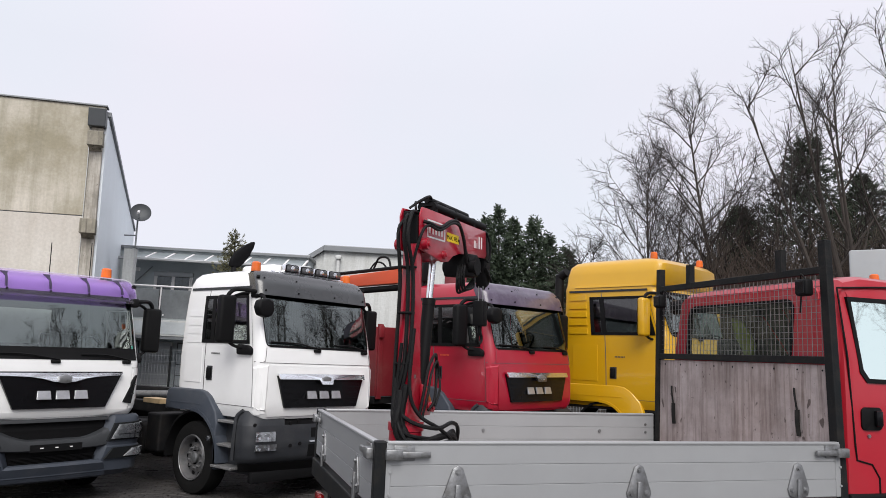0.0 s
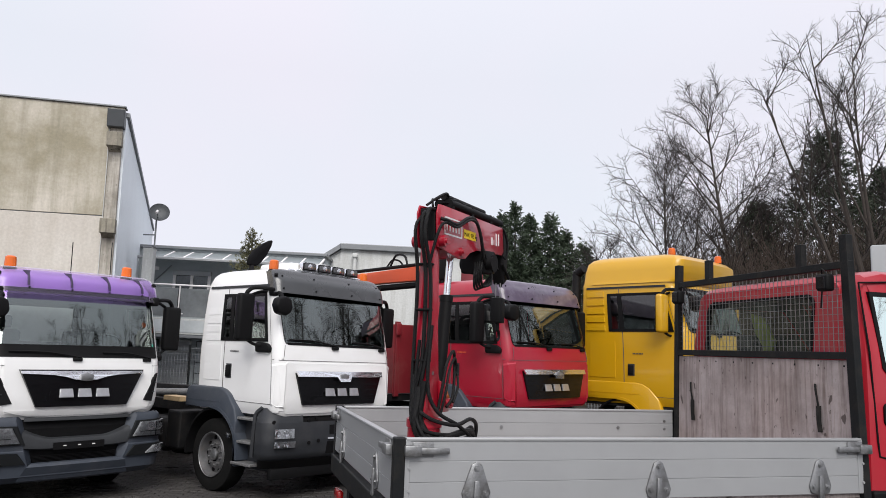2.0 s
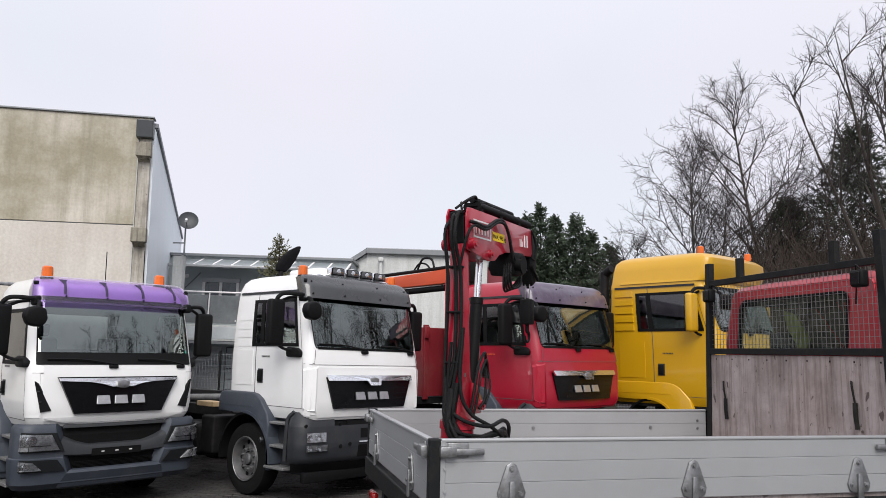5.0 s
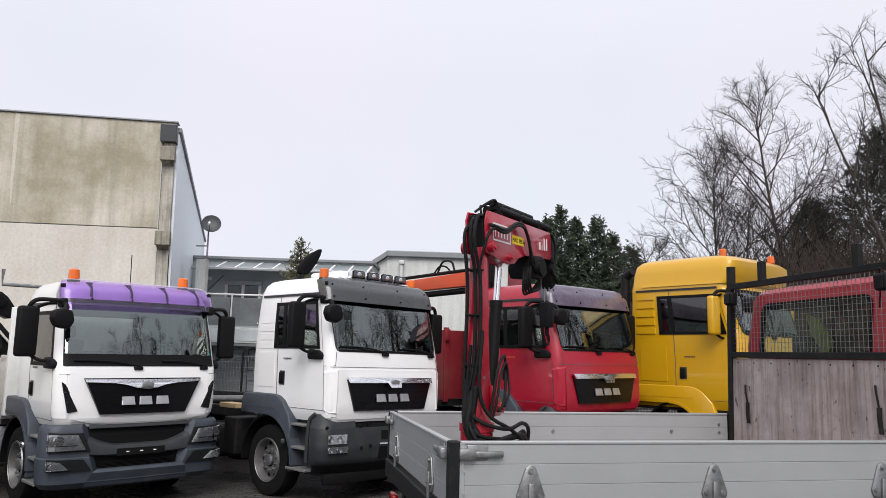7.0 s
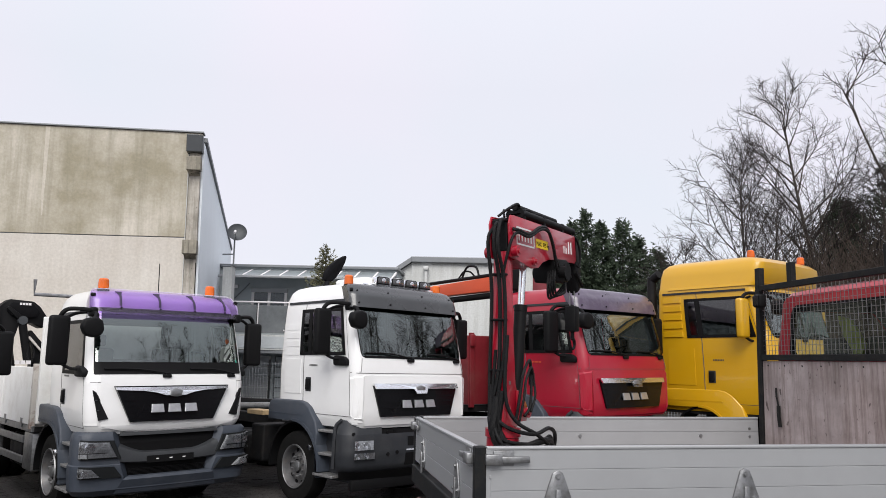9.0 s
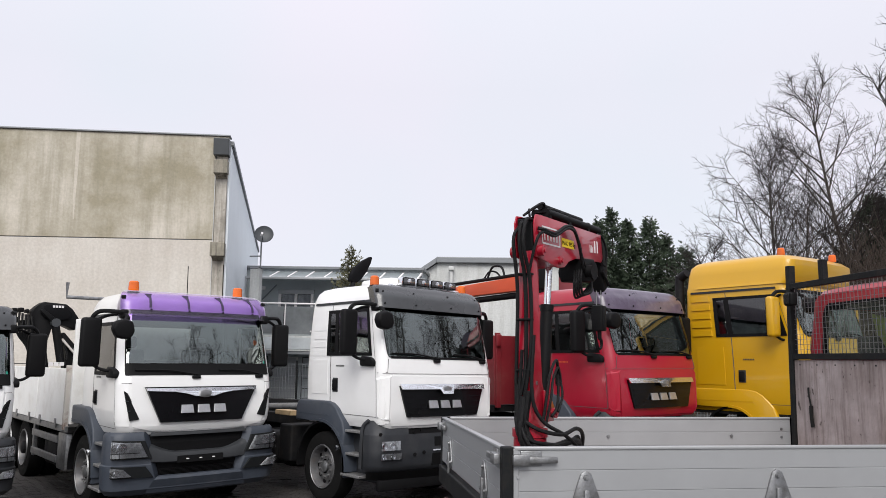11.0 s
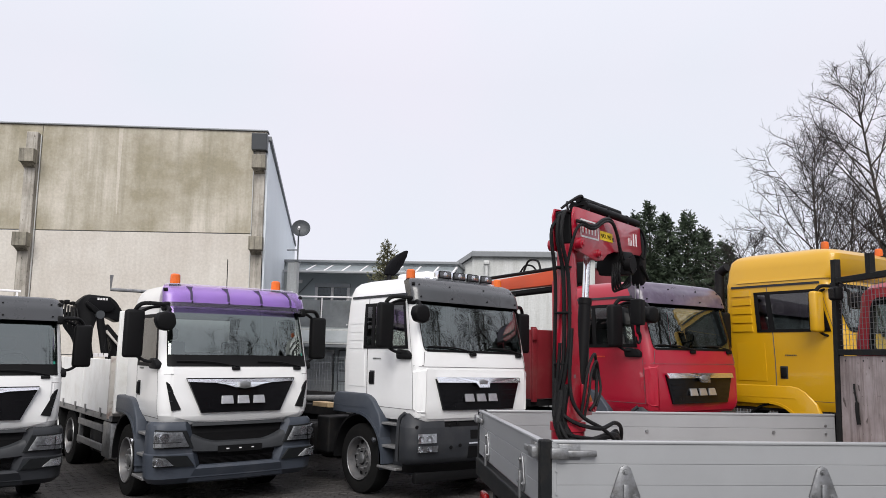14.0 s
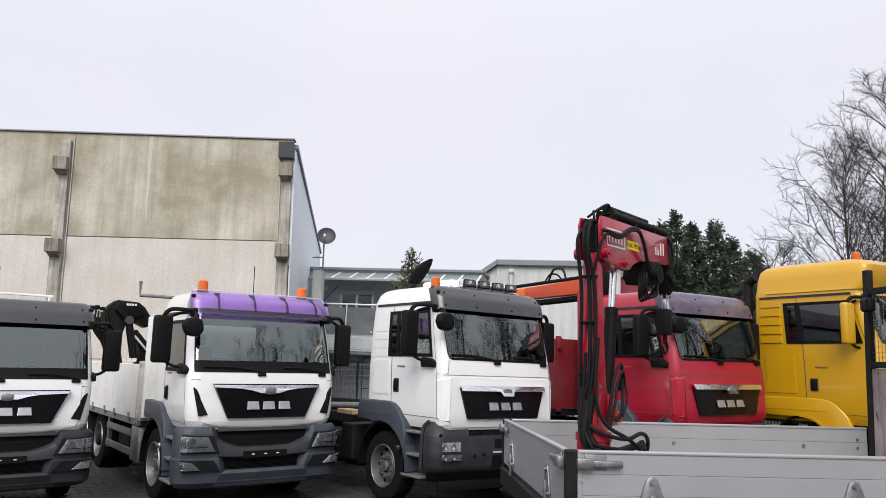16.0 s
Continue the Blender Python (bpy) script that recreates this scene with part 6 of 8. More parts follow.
TALL_ROWS = [(1.30, 0.10, 1.16, 2.30), (1.40, 0.05, 1.20, 2.30), (1.55, 0.03, 1.22, 2.30), (2.10, 0.05, 1.22, 2.30), (2.55, 0.10, 1.22, 2.30), (2.95, 0.22, 1.215, 2.30), (3.36, 0.33, 1.20, 2.30), (3.44, 0.36, 1.20, 2.30), (3.50, 0.32, 1.18, 2.29), (3.70, 0.25, 1.15, 2.28), (3.86, 0.24, 1.10, 2.25), (3.94, 0.34, 1.02, 2.18), (3.99, 0.58, 0.86, 2.05)]
YELLOW = dict(rows=TALL_ROWS, rc=0.17, bulge=0.06, paint="yellow", visor=None, screen=(1.12, 1.38, 0.10), holes=[(-1.46, 1.46, 2.58, 3.36), (-2.70, -2.05, 2.60, 3.26), (2.05, 2.70, 2.60, 3.26)], door=(2.0, 2.575), door_z=1.45, handle_z=1.82, mirror=(0.50, 2.56), mirror_paint="yellow", pillar=2.575, des="dark_grey")
lorry_y = thing("yellow_lorry", pose(4.86, 13.56, 0, 0, 0, 46.0), "tall-cabbed yellow lorry with amber beacons", "lorry", "row of parked lorries")
cab(lorry_y, YELLOW)
grille(lorry_y, 1.60, 2.10, 0.70, 0.82, 0.0)
bumper_old(lorry_y, "yellow", steps=False)
for s in (-1, 1):
    fender(lorry_y, s, "yellow", top=1.69, r=0.56, v0=0.62, v1=2.36, x_out=1.23, zc=0.82)
part("cab_floor", one_box(-1.15, 0.25, 1.25, 1.15, 2.25, 1.45), "frame", lorry_y)
for s in (-1, 1):
    for k in range(5):
        part("pressed_rib", one_patch(YELLOW, *sorted((s * 2.76, s * 2.96)), 2.60 + 0.155 * k, 2.70 + 0.155 * k, 3, 2, 0.018, 0.02), "yellow", lorry_y, smooth=True)
    part("locker_lid", one_patch(YELLOW, *sorted((s * 2.66, s * 2.93)), 1.75, 2.40, 4, 3, 0.008, 0.012), "yellow", lorry_y, smooth=True)
beacon(lorry_y, -0.55, 0.76, 3.97, 1.05)
beacon(lorry_y, 0.78, 0.50, 3.94, 1.05)
part("exhaust_pipe", one_tube([(-1.0, 2.55, 1.2), (-1.0, 2.55, 3.5), (-1.0, 2.50, 3.72), (-1.02, 2.36, 3.80)], 0.085, 12, 5), "frame", lorry_y, smooth=True)
part("roof_spoiler", one_patch(YELLOW, -2.9, 2.9, 3.455, 3.50, 40, 1, 0.02, 0.02), "yellow", lorry_y, smooth=True)
chassis(lorry_y, 7.6, (5.2,))

# ---- red pick-up with aluminium dropsides ----
VAN_POSE = pose(-0.297, 4.166, 0.35, 0, 0.3, 17.5)
van = thing("red_dropside_pickup", VAN_POSE, "red pick-up with aluminium dropsides, plywood headboard and black mesh rack", "pick-up")
VL, VW, VT, VF = 3.15, 2.146, 1.324, 0.97


def board(name, along, length, fixed, outward):
    """A dropside of three hollow aluminium profiles with shallow grooves between them; outward: sign of its outer face."""
    t = 0.026
    zs = [(VF + 0.012, VF + 0.1205), (VF + 0.1235, VF + 0.2325), (VF + 0.2355, VT - 0.012)]
    if along == "x":
        core = part(name, one_box(0.05, fixed - t / 2 + 0.004, VF + 0.012, length - 0.03, fixed + t / 2 - 0.004, VT - 0.012), "alu", van)
        for z0, z1 in zs:
            part("profile", one_box(0.05, fixed - t / 2, z0, length - 0.03, fixed + t / 2, z1, bevel=0.0012, seg=1), "alu", core)
        part("top_rail", one_box(0.05, fixed - 0.02, VT - 0.012, length - 0.03, fixed + 0.02, VT + 0.006, bevel=0.005), "alu", core, smooth=True)
    else:
        core = part(name, one_box(fixed - t / 2 + 0.004, 0.03, VF + 0.012, fixed + t / 2 - 0.004, length - 0.03, VT - 0.012), "alu", van)
        for z0, z1 in zs:
            part("profile", one_box(fixed - t / 2, 0.03, z0, fixed + t / 2, length - 0.03, z1, bevel=0.0012, seg=1), "alu", core)
        part("top_rail", one_box(fixed - 0.02, 0.03, VT - 0.012, fixed + 0.02, length - 0.03, VT + 0.006, bevel=0.005), "alu", core, smooth=True)
    return core


near_board = board("near_dropside", "x", VL, 0.0, -1)
far_board = board("far_dropside", "x", VL, VW, 1)
tail_board = board("tailgate", "y", VW, 0.0, -1)


def hinge(parent, x, y, face):
    """A pear-shaped pressed hinge plate with three bolts; face 'y' looks to -y, face 'x' to -x."""
    pts = [(-0.045, VF + 0.012), (-0.072, VF + 0.025), (-0.084, VF + 0.065), (-0.05, VF + 0.16), (-0.03, VF + 0.215), (0.0, VF + 0.232), (0.03, VF + 0.215), (0.05, VF + 0.16), (0.084, VF + 0.065), (0.072, VF + 0.025), (0.045, VF + 0.012)]
    if face == "y":
        f0, f1 = (lambda a, b: (x + a, y, b)), (lambda a, b: (x + a, y - 0.012, b))
        pt = lambda a, b, d: (x + a, y - d, b)
    else:
        f0, f1 = (lambda a, b: (y, x + a, b)), (lambda a, b: (y - 0.012, x + a, b))
        pt = lambda a, b, d: (y - d, x + a, b)
    part("hinge_plate", one_prism(pts, f0, f1, 0.004), "steel", parent, smooth=True)
    for a, b in ((-0.055, VF + 0.06), (0.055, VF + 0.06), (0.0, VF + 0.195)):
        bm = one_rod(pt(a, b, 0.011), pt(a, b, 0.016), 0.017, 14)
        rod(bm, pt(a, b, 0.016), pt(a, b, 0.024), 0.010, 8)
        part("bolt", bm, "steel", parent, smooth=True)
    bm = one_prism([(-0.022, VF - 0.03), (-0.014, VF + 0.13), (0.014, VF + 0.13), (0.022, VF - 0.03)], lambda a, b: pt(a, b, 0.010), lambda a, b: pt(a, b, 0.026), 0.006)
    part("hinge_rib", bm, "steel", parent, smooth=True)


for x in (0.455, 1.60, 2.775):
    hinge(near_board, x, -0.013, "y")
for y in (0.45, 1.70):
    hinge(tail_board, y, -0.013, "x")


def latch(parent, x, y, sx, face):
    """A galvanised dropside catch: keeper block, cranked lever and pin."""
    def P(a, d, z):
        return (x + a * sx, y - d, z) if face == "y" else (x - d, y + a * sx, z)
    bm = bmesh.new()
    z = VT - 0.062
    a, b = P(0.0, 0.0, z - 0.03), P(0.095, 0.045, z + 0.03)
    box(bm, min(a[0], b[0]), min(a[1], b[1]), z - 0.03, max(a[0], b[0]), max(a[1], b[1]), z + 0.03, bevel=0.008)
    part("catch", bm, "steel", parent, smooth=True)
    bm = bmesh.new()
    a, b = P(0.075, 0.012, 0), P(0.255, 0.034, 0)
    box(bm, min(a[0], b[0]), min(a[1], b[1]), z - 0.018, max(a[0], b[0]), max(a[1], b[1]), z + 0.016, bevel=0.006)
    part("catch_lever", bm, "steel", parent, smooth=True)
    bm = bmesh.new()
    a, b = P(0.05, 0.0, 0), P(0.17, 0.012, 0)
    box(bm, min(a[0], b[0]), min(a[1], b[1]), z - 0.035, max(a[0], b[0]), max(a[1], b[1]), z + 0.048, bevel=0.005)
    part("catch_plate", bm, "steel", parent, smooth=True)


latch(near_board, 0.035, -0.012, 1, "y")
latch(near_board, VL + 0.02, -0.012, -1, "y")
latch(tail_board, -0.012, 0.02, 1, "x")
latch(tail_board, -0.012, VW - 0.02, -1, "x")
# posts, end caps, inner bolts
for x, y in ((0.015, 0.0), (0.015, VW)):
    part("corner_post", one_box(x - 0.035, y - 0.03, VF - 0.1, x + 0.03, y + 0.03, VT + 0.008, bevel=0.008), "rack", van)
for x in (0.055, VL - 0.045):
    bm = one_box(x - 0.02, -0.018, VF + 0.01, x + 0.02, 0.018, VT - 0.005, bevel=0.004)
    for z in (VF + 0.08, VF + 0.2):
        rod(bm, (x + 0.015, -0.02, z), (x + 0.015, -0.026, z), 0.008, 8)
    part("end_cap", bm, "alu", near_board)
for x in (0.3, 1.42, 2.55):
    part("bolt", one_rod((x, VW - 0.012, VF + 0.2), (x, VW - 0.024, VF + 0.2), 0.014, 10), "steel", far_board)
for x in (0.10, VL - 0.12):
    for z in (VF + 0.26, VF + 0.19):
        part("bolt", one_rod((x, VW - 0.012, z), (x, VW - 0.022, z), 0.011, 10), "steel", far_board)
part("floor", one_box(0.02, 0.015, VF - 0.03, VL, VW - 0.015, VF + 0.004), "ply", van)
bm = bmesh.new()
box(bm, -0.03, -0.015, VF - 0.16, VL + 0.02, 0.06, VF - 0.02, bevel=0.01)
box(bm, -0.03, VW - 0.06, VF - 0.16, VL + 0.02, VW + 0.015, VF - 0.02, bevel=0.01)
box(bm, -0.035, -0.015, VF - 0.16, 0.05, VW + 0.015, VF - 0.02, bevel=0.01)
for k in range(5):
    box(bm, 0.4 + 0.6 * k, 0.0, VF - 0.13, 0.48 + 0.6 * k, VW, VF - 0.03)
part("bed_frame", bm, "rack", van)
bm = bmesh.new()
box(bm, -0.4 + 0.4, 0.62, 0.52, VL + 1.6, 0.72, VF - 0.16)
box(bm, 0.0, VW - 0.72, 0.52, VL + 1.6, VW - 0.62, VF - 0.16)
part("frame_rails", bm, "frame", van)
for y in (0.16, VW - 0.16):
    part("tail_lamp", one_box(-0.01, y - 0.10, VF - 0.36, 0.04, y + 0.10, VF - 0.27, bevel=0.02), "tail_red", van, smooth=True)
part("rear_bumper", one_box(-0.04, 0.25, VF - 0.50, 0.04, VW - 0.25, VF - 0.38, bevel=0.02), "red_van", van, smooth=True)


def van_wheel(x, y, s):
    hub = thing("wheel", Matrix.Translation((x, y, 0.34)), "", "")
    hub.parent = van
    part("tyre", one_lathe([(0.21, -s * 0.09), (0.30, -s * 0.1), (0.34, -s * 0.07), (0.34, s * 0.07), (0.30, s * 0.1), (0.21, s * 0.09)], (0, 0, 0), "y", 28), "tyre", hub, smooth=True)
    part("rim", one_lathe([(0.215, s * 0.08), (0.19, s * 0.05), (0.10, s * 0.06), (0.06, s * 0.09), (0.01, s * 0.09)], (0, 0, 0), "y", 24), "rim", hub, smooth=True)


for x in (0.95, VL + 1.35):
    van_wheel(x, 0.22, -1)
    van_wheel(x, VW - 0.22, 1)
part("rear_axle", one_rod((0.95, 0.2, 0.34), (0.95, VW - 0.2, 0.34), 0.06), "frame", van)
part("front_axle", one_rod((VL + 1.35, 0.2, 0.34), (VL + 1.35, VW - 0.2, 0.34), 0.06), "frame", van)

# plywood headboard and rack
headboard = part("headboard", one_box(VL - 0.012, 0.045, VF, VL + 0.012, VW - 0.075, 1.835, bevel=0.003, seg=1), "ply", van)
for k in range(9):
    y = 0.12 + (VW - 0.3) * k / 8
    part("screw", one_rod((VL - 0.012, y, 1.795), (VL - 0.015, y, 1.795), 0.007, 8), "rack", headboard)
for y, z in ((1.86, 1.60), (0.38, 1.66)):
    bm = one_tube([(VL - 0.02, y, z), (VL - 0.03, y - 0.015, z - 0.05), (VL - 0.025, y - 0.03, z - 0.16)], 0.008, 6, 5)
    tube(bm, [(VL - 0.025, y - 0.03, z - 0.15), (VL - 0.03, y - 0.035, z - 0.24), (VL - 0.025, y - 0.04, z - 0.33)], 0.017, 6, 5)
    part("rubber_strap", bm, "rubber", headboard, smooth=True)
bm = bmesh.new()
X0, X1 = VL - 0.03, VL + 0.03
YL, YR = VW - 0.05, 0.03
prism(bm, [(YL - 0.03, VF - 0.05), (YL + 0.03, VF - 0.05), (YL - 0.015, 2.68), (YL - 0.075, 2.68)], yz(X0), yz(X1), 0.004)
prism(bm, [(YR - 0.055, VF - 0.05), (YR + 0.02, VF - 0.05), (YR + 0.085, 2.70), (YR + 0.02, 2.70)], yz(X0), yz(X1), 0.004)
for z in (1.865, 2.49):
    box(bm, X0 + 0.004, YR + 0.01, z - 0.026, X1 - 0.004, YL - 0.01, z + 0.026, bevel=0.004)
for y in (1.60, 0.50):
    box(bm, X0 + 0.004, y - 0.03, 2.50, X1 - 0.004, y + 0.03, 2.68, bevel=0.004)
box(bm, X0 + 0.004, 0.05, VF - 0.05, X1 - 0.004, VW - 0.05, VF + 0.01)
rack = part("rack_frame", bm, "rack", van)
bm = bmesh.new()
ny, nz = 44, 13
for k in range(1, ny):
    y = YR + 0.05 + (YL - YR - 0.1) * k / ny
    box(bm, VL - 0.004, y - 0.0014, 1.88, VL + 0.0005, y + 0.0014, 2.47)
for k in range(1, nz):
    z = 1.88 + 0.59 * k / nz
    box(bm, VL + 0.0005, YR + 0.04, z - 0.0014, VL + 0.004, YL - 0.04, z + 0.0014)
part("wire_mesh", bm, "steel", rack)
for y, s in ((0.20, 1), (1.96, -1)):
    lamp = part("work_lamp", one_box(VL - 0.11, y - 0.055, 2.31, VL - 0.035, y + 0.055, 2.43, bevel=0.02, seg=3), "black", van, smooth=True)
    part("lamp_lens", one_box(VL - 0.118, y - 0.04, 2.325, VL - 0.108, y + 0.04, 2.415, bevel=0.004), "black_gloss", lamp)
    part("cable", one_tube([(VL - 0.05, y, 2.42), (VL - 0.06, y + 0.04 * s, 2.47), (VL - 0.02, y + 0.08 * s, 2.38), (VL - 0.02, y + 0.10 * s, 2.2)], 0.006, 6, 5), "rubber", lamp)


# cab: side profile stretched across, rounded, with rear window
def van_cab():
    x = VL + 0.10
    prof = [(x, 0.55), (x, 1.55), (x + 0.02, 2.05), (x + 0.06, 2.36), (x + 0.14, 2.455), (x + 0.30, 2.49), (x + 1.0, 2.47), (x + 1.22, 2.40), (x + 1.86, 1.60), (x + 2.35, 1.42), (x + 2.55, 1.15), (x + 2.58, 0.55)]

    def half(z):
        t = max(0.0, (z - 1.55) / 0.95)
        return 1.01 - 0.10 * t ** 1.6
    yc = VW / 2 + 0.0
    ys = [-1, -0.985, -0.94, -0.8, -0.55, -0.2, 0.3, 0.77, 0.94, 0.985, 1]
    inset = [0.10, 0.04, 0.01, 0, 0, 0, 0, 0, 0.01, 0.04, 0.10]
    prof[2:4] = [(x + 0.012, 1.86), (x + 0.02, 2.05), (x + 0.052, 2.31), (x + 0.065, 2.36)]
    cx = x + 1.1
    win = [(x + 0.16, 2.29), (x + 1.03, 2.29), (x + 1.50, 1.78), (x + 1.47, 1.73), (x + 0.24, 1.75), (x + 0.195, 1.81)]

    def shell(d):
        """The cab's skin, moved inwards by d, open at its windows."""
        bm = bmesh.new()
        g = []
        for px_, pz in prof:
            row = []
            for s, e in zip(ys, inset):
                dx = e if px_ < cx else -e
                dz = -e * 0.8 if pz > 2.2 else 0
                row.append(bm.verts.new((px_ + (dx if pz < 2.45 else 0) + (d if px_ < cx else -d), yc + s * (half(pz) - d), pz + dz - (d if pz > 2 else 0))))
            g.append(row)
        for k, (a, b) in enumerate(zip(g, g[1:])):
            for i in range(len(ys) - 1):
                ym = (ys[i] + ys[i + 1]) / 2
                zm = (prof[k][1] + prof[k + 1][1]) / 2
                front = prof[k][0] > cx
                if -0.55 < ym < 0.77 and 1.86 < zm < 2.31 and not front:
                    continue
                if abs(ym) < 0.9 and front and prof[k][1] > 2.3 and prof[k + 1][1] < 1.7:
                    continue
                bm.faces.new((a[i], a[i + 1], b[i + 1], b[i]))
        for side in (0, len(ys) - 1):
            loop = [r[side] for r in g]
            hole = [bm.verts.new((a, yc + ys[side] * (half(b) - d), b)) for a, b in win]
            es = []
            for l in (loop, hole):
                for p, q in zip(l, l[1:] + l[:1]):
                    es.append(bm.edges.get((p, q)) or bm.edges.new((p, q)))
            bmesh.ops.triangle_fill(bm, use_beauty=True, use_dissolve=False, edges=es)
        bm.faces.new([g[0][i] for i in range(len(ys))] + [g[-1][i] for i in range(len(ys) - 1, -1, -1)])
        return bm
    cabp = part("cab_body", shell(0.0), "red_van", van, smooth=True)
    part("cab_lining", shell(0.03), "interior", cabp)
    for y in (yc - 0.55, yc + 0.12, yc + 0.6):
        bm = one_box(x + 0.30, y - 0.24, 1.15, x + 0.42, y + 0.24, 1.78, bevel=0.05)
        box(bm, x + 0.31, y - 0.13, 1.83, x + 0.40, y + 0.13, 2.04, bevel=0.04)
        box(bm, x + 0.30, y - 0.24, 1.0, x + 0.85, y + 0.24, 1.16, bevel=0.05)
        part("seat", bm, "interior", cabp, smooth=True)
    part("dashboard", one_box(x + 1.25, yc - 0.88, 1.2, x + 1.75, yc + 0.88, 1.62, bevel=0.08), "interior", cabp, smooth=True)
    part("hung_vest", one_prism([(1.45, 2.22), (1.30, 2.18), (1.16, 1.98), (1.20, 1.86), (1.26, 1.80), (1.30, 1.95), (1.40, 2.05)], yz(x + 0.20), yz(x + 0.235), 0.01), "vest", cabp, smooth=True)
    part("grab_bar", one_tube([(x + 0.25, yc - 0.30, 1.9), (x + 0.25, yc - 0.30, 2.2)], 0.02, 6, 1), "interior_light", cabp)
    bm = bmesh.new()
    vs = [bm.verts.new(p) for p in ((x + 1.25, yc - 0.84, 2.36), (x + 1.25, yc + 0.84, 2.36), (x + 1.84, yc + 0.9, 1.63), (x + 1.84, yc - 0.9, 1.63))]
    bm.faces.new(vs)
    part("windscreen", bm, "van_glass", cabp)
    # rear window: dark glass with rubber frame, slightly proud of the back wall
    def rrect(y0, y1, z0, z1, r, n=5):
        out = []
        for cy, cz, a0 in ((y1 - r, z1 - r, 0), (y0 + r, z1 - r, 90), (y0 + r, z0 + r, 180), (y1 - r, z0 + r, 270)):
            out += [(cy + r * math.cos(radians(a0 + 90 * k / n)), cz + r * math.sin(radians(a0 + 90 * k / n))) for k in range(n + 1)]
        return out

    def back(d):
        def f(a, b):
            t = max(0.0, (b - 1.55) / 0.5)
            return (x + 0.02 * min(t, 1) + max(0, b - 2.05) * 0.13 - d, a, b)
        return f
    def sheet(pts, f):
        bm = bmesh.new()
        bm.faces.new([bm.verts.new(f(*p)) for p in pts])
        return bm

    def ring(outer, inner, f0, f1):
        bm = bmesh.new()
        n = len(outer)
        q = [[bm.verts.new(f(*p)) for p in l] for f in (f0, f1) for l in (outer, inner)]
        for k in range(n):
            m = (k + 1) % n
            for u, v in ((q[2], q[3]), (q[0], q[2]), (q[3], q[1])):
                bm.faces.new((u[k], u[m], v[m], v[k]))
        return bm
    part("window_surround", ring(rrect(0.30, 1.95, 1.80, 2.41, 0.10), rrect(0.545, 1.795, 1.865, 2.305, 0.07), back(-0.02), back(0.006)), "red_van", cabp)
    part("window_seal", ring(rrect(0.525, 1.815, 1.845, 2.325, 0.085), rrect(0.55, 1.79, 1.87, 2.30, 0.07), back(-0.03), back(0.012)), "black", cabp)
    part("rear_window", sheet(rrect(0.54, 1.80, 1.86, 2.31, 0.07), back(0.002)), "van_glass", cabp)
    # near door: window, joints, handle, side strip
    def side(d):
        def f(a, b):
            return (a, yc - half(b) - d, b)
        return f
    wo = [(x + 0.13, 2.32), (x + 1.05, 2.32), (x + 1.55, 1.78), (x + 1.50, 1.70), (x + 0.22, 1.72), (x + 0.165, 1.79)]
    part("side_window_seal", ring(wo, win, side(-0.03), side(0.008)), "black", cabp)
    part("side_window", sheet(win[::-1], side(-0.002)), "van_side_glass", cabp)
    bm = bmesh.new()
    path = [(x + 0.06, 2.38), (x + 0.07, 1.9), (x + 0.09, 1.30), (x + 0.10, 1.20), (x + 0.23, 1.17), (x + 0.29, 1.08), (x + 0.29, 0.62)]
    pts = [side(0.001)(a, b) for a, b in path]
    tube(bm, pts, 0.007, 6, 1)
    tube(bm, [side(0.001)(x + 0.06, 2.38), side(0.001)(x + 0.6, 2.41), side(0.001)(x + 1.15, 2.38)], 0.007, 6, 4)
    part("door_joint", bm, "black", cabp)
    hd = part("door_handle", one_prism(rrect(x + 0.145, x + 0.33, 1.40, 1.555, 0.035), lambda a, b: (a, yc - half(b) + 0.01, b), lambda a, b: (a, yc - half(b) - 0.012, b), 0.006), "black", van, smooth=True)
    part("handle_bar", one_box(x + 0.25, yc - 1.02 - 0.03, 1.425, x + 0.31, yc - 1.015, 1.535, bevel=0.012), "black_gloss", hd, smooth=True)
    part("lock", one_rod((x + 0.21, yc - 1.0, 1.36), (x + 0.21, yc - 1.02, 1.36), 0.013, 10), "steel", hd)
    part("sill_strip", one_box(x + 0.02, yc - 1.03, 0.56, x + 1.9, yc - 0.98, 0.98, bevel=0.02), "black", cabp)
    # beacons on the roof
    beacon(van, x + 0.75, yc - 0.62, 2.46, 0.55)
    beacon(van, x + 0.75, yc + 0.10, 2.475, 0.55)


van_cab()

# ---- small loader crane on the bed ----
SLEW = 48.0
crane = thing("loader_crane", VAN_POSE @ pose(0.435, 1.05, VF + 0.004, 0, 0, SLEW), "small red loader crane with black hoses, boom slewed over the bed", "crane")
base = part("slew_base", one_lathe([(0.17, 0.0), (0.17, 0.03), (0.12, 0.035), (0.115, 0.30), (0.125, 0.305), (0.125, 0.36), (0.05, 0.365)], (0, 0, 0), "z", 24), "red_crane", crane, smooth=True)
bm = bmesh.new()
for k in range(8):
    a = 2 * math.pi * k / 8
    rod(bm, (0.145 * math.cos(a), 0.145 * math.sin(a), 0.03), (0.145 * math.cos(a), 0.145 * math.sin(a), 0.05), 0.012, 6)
part("base_bolts", bm, "steel", base)
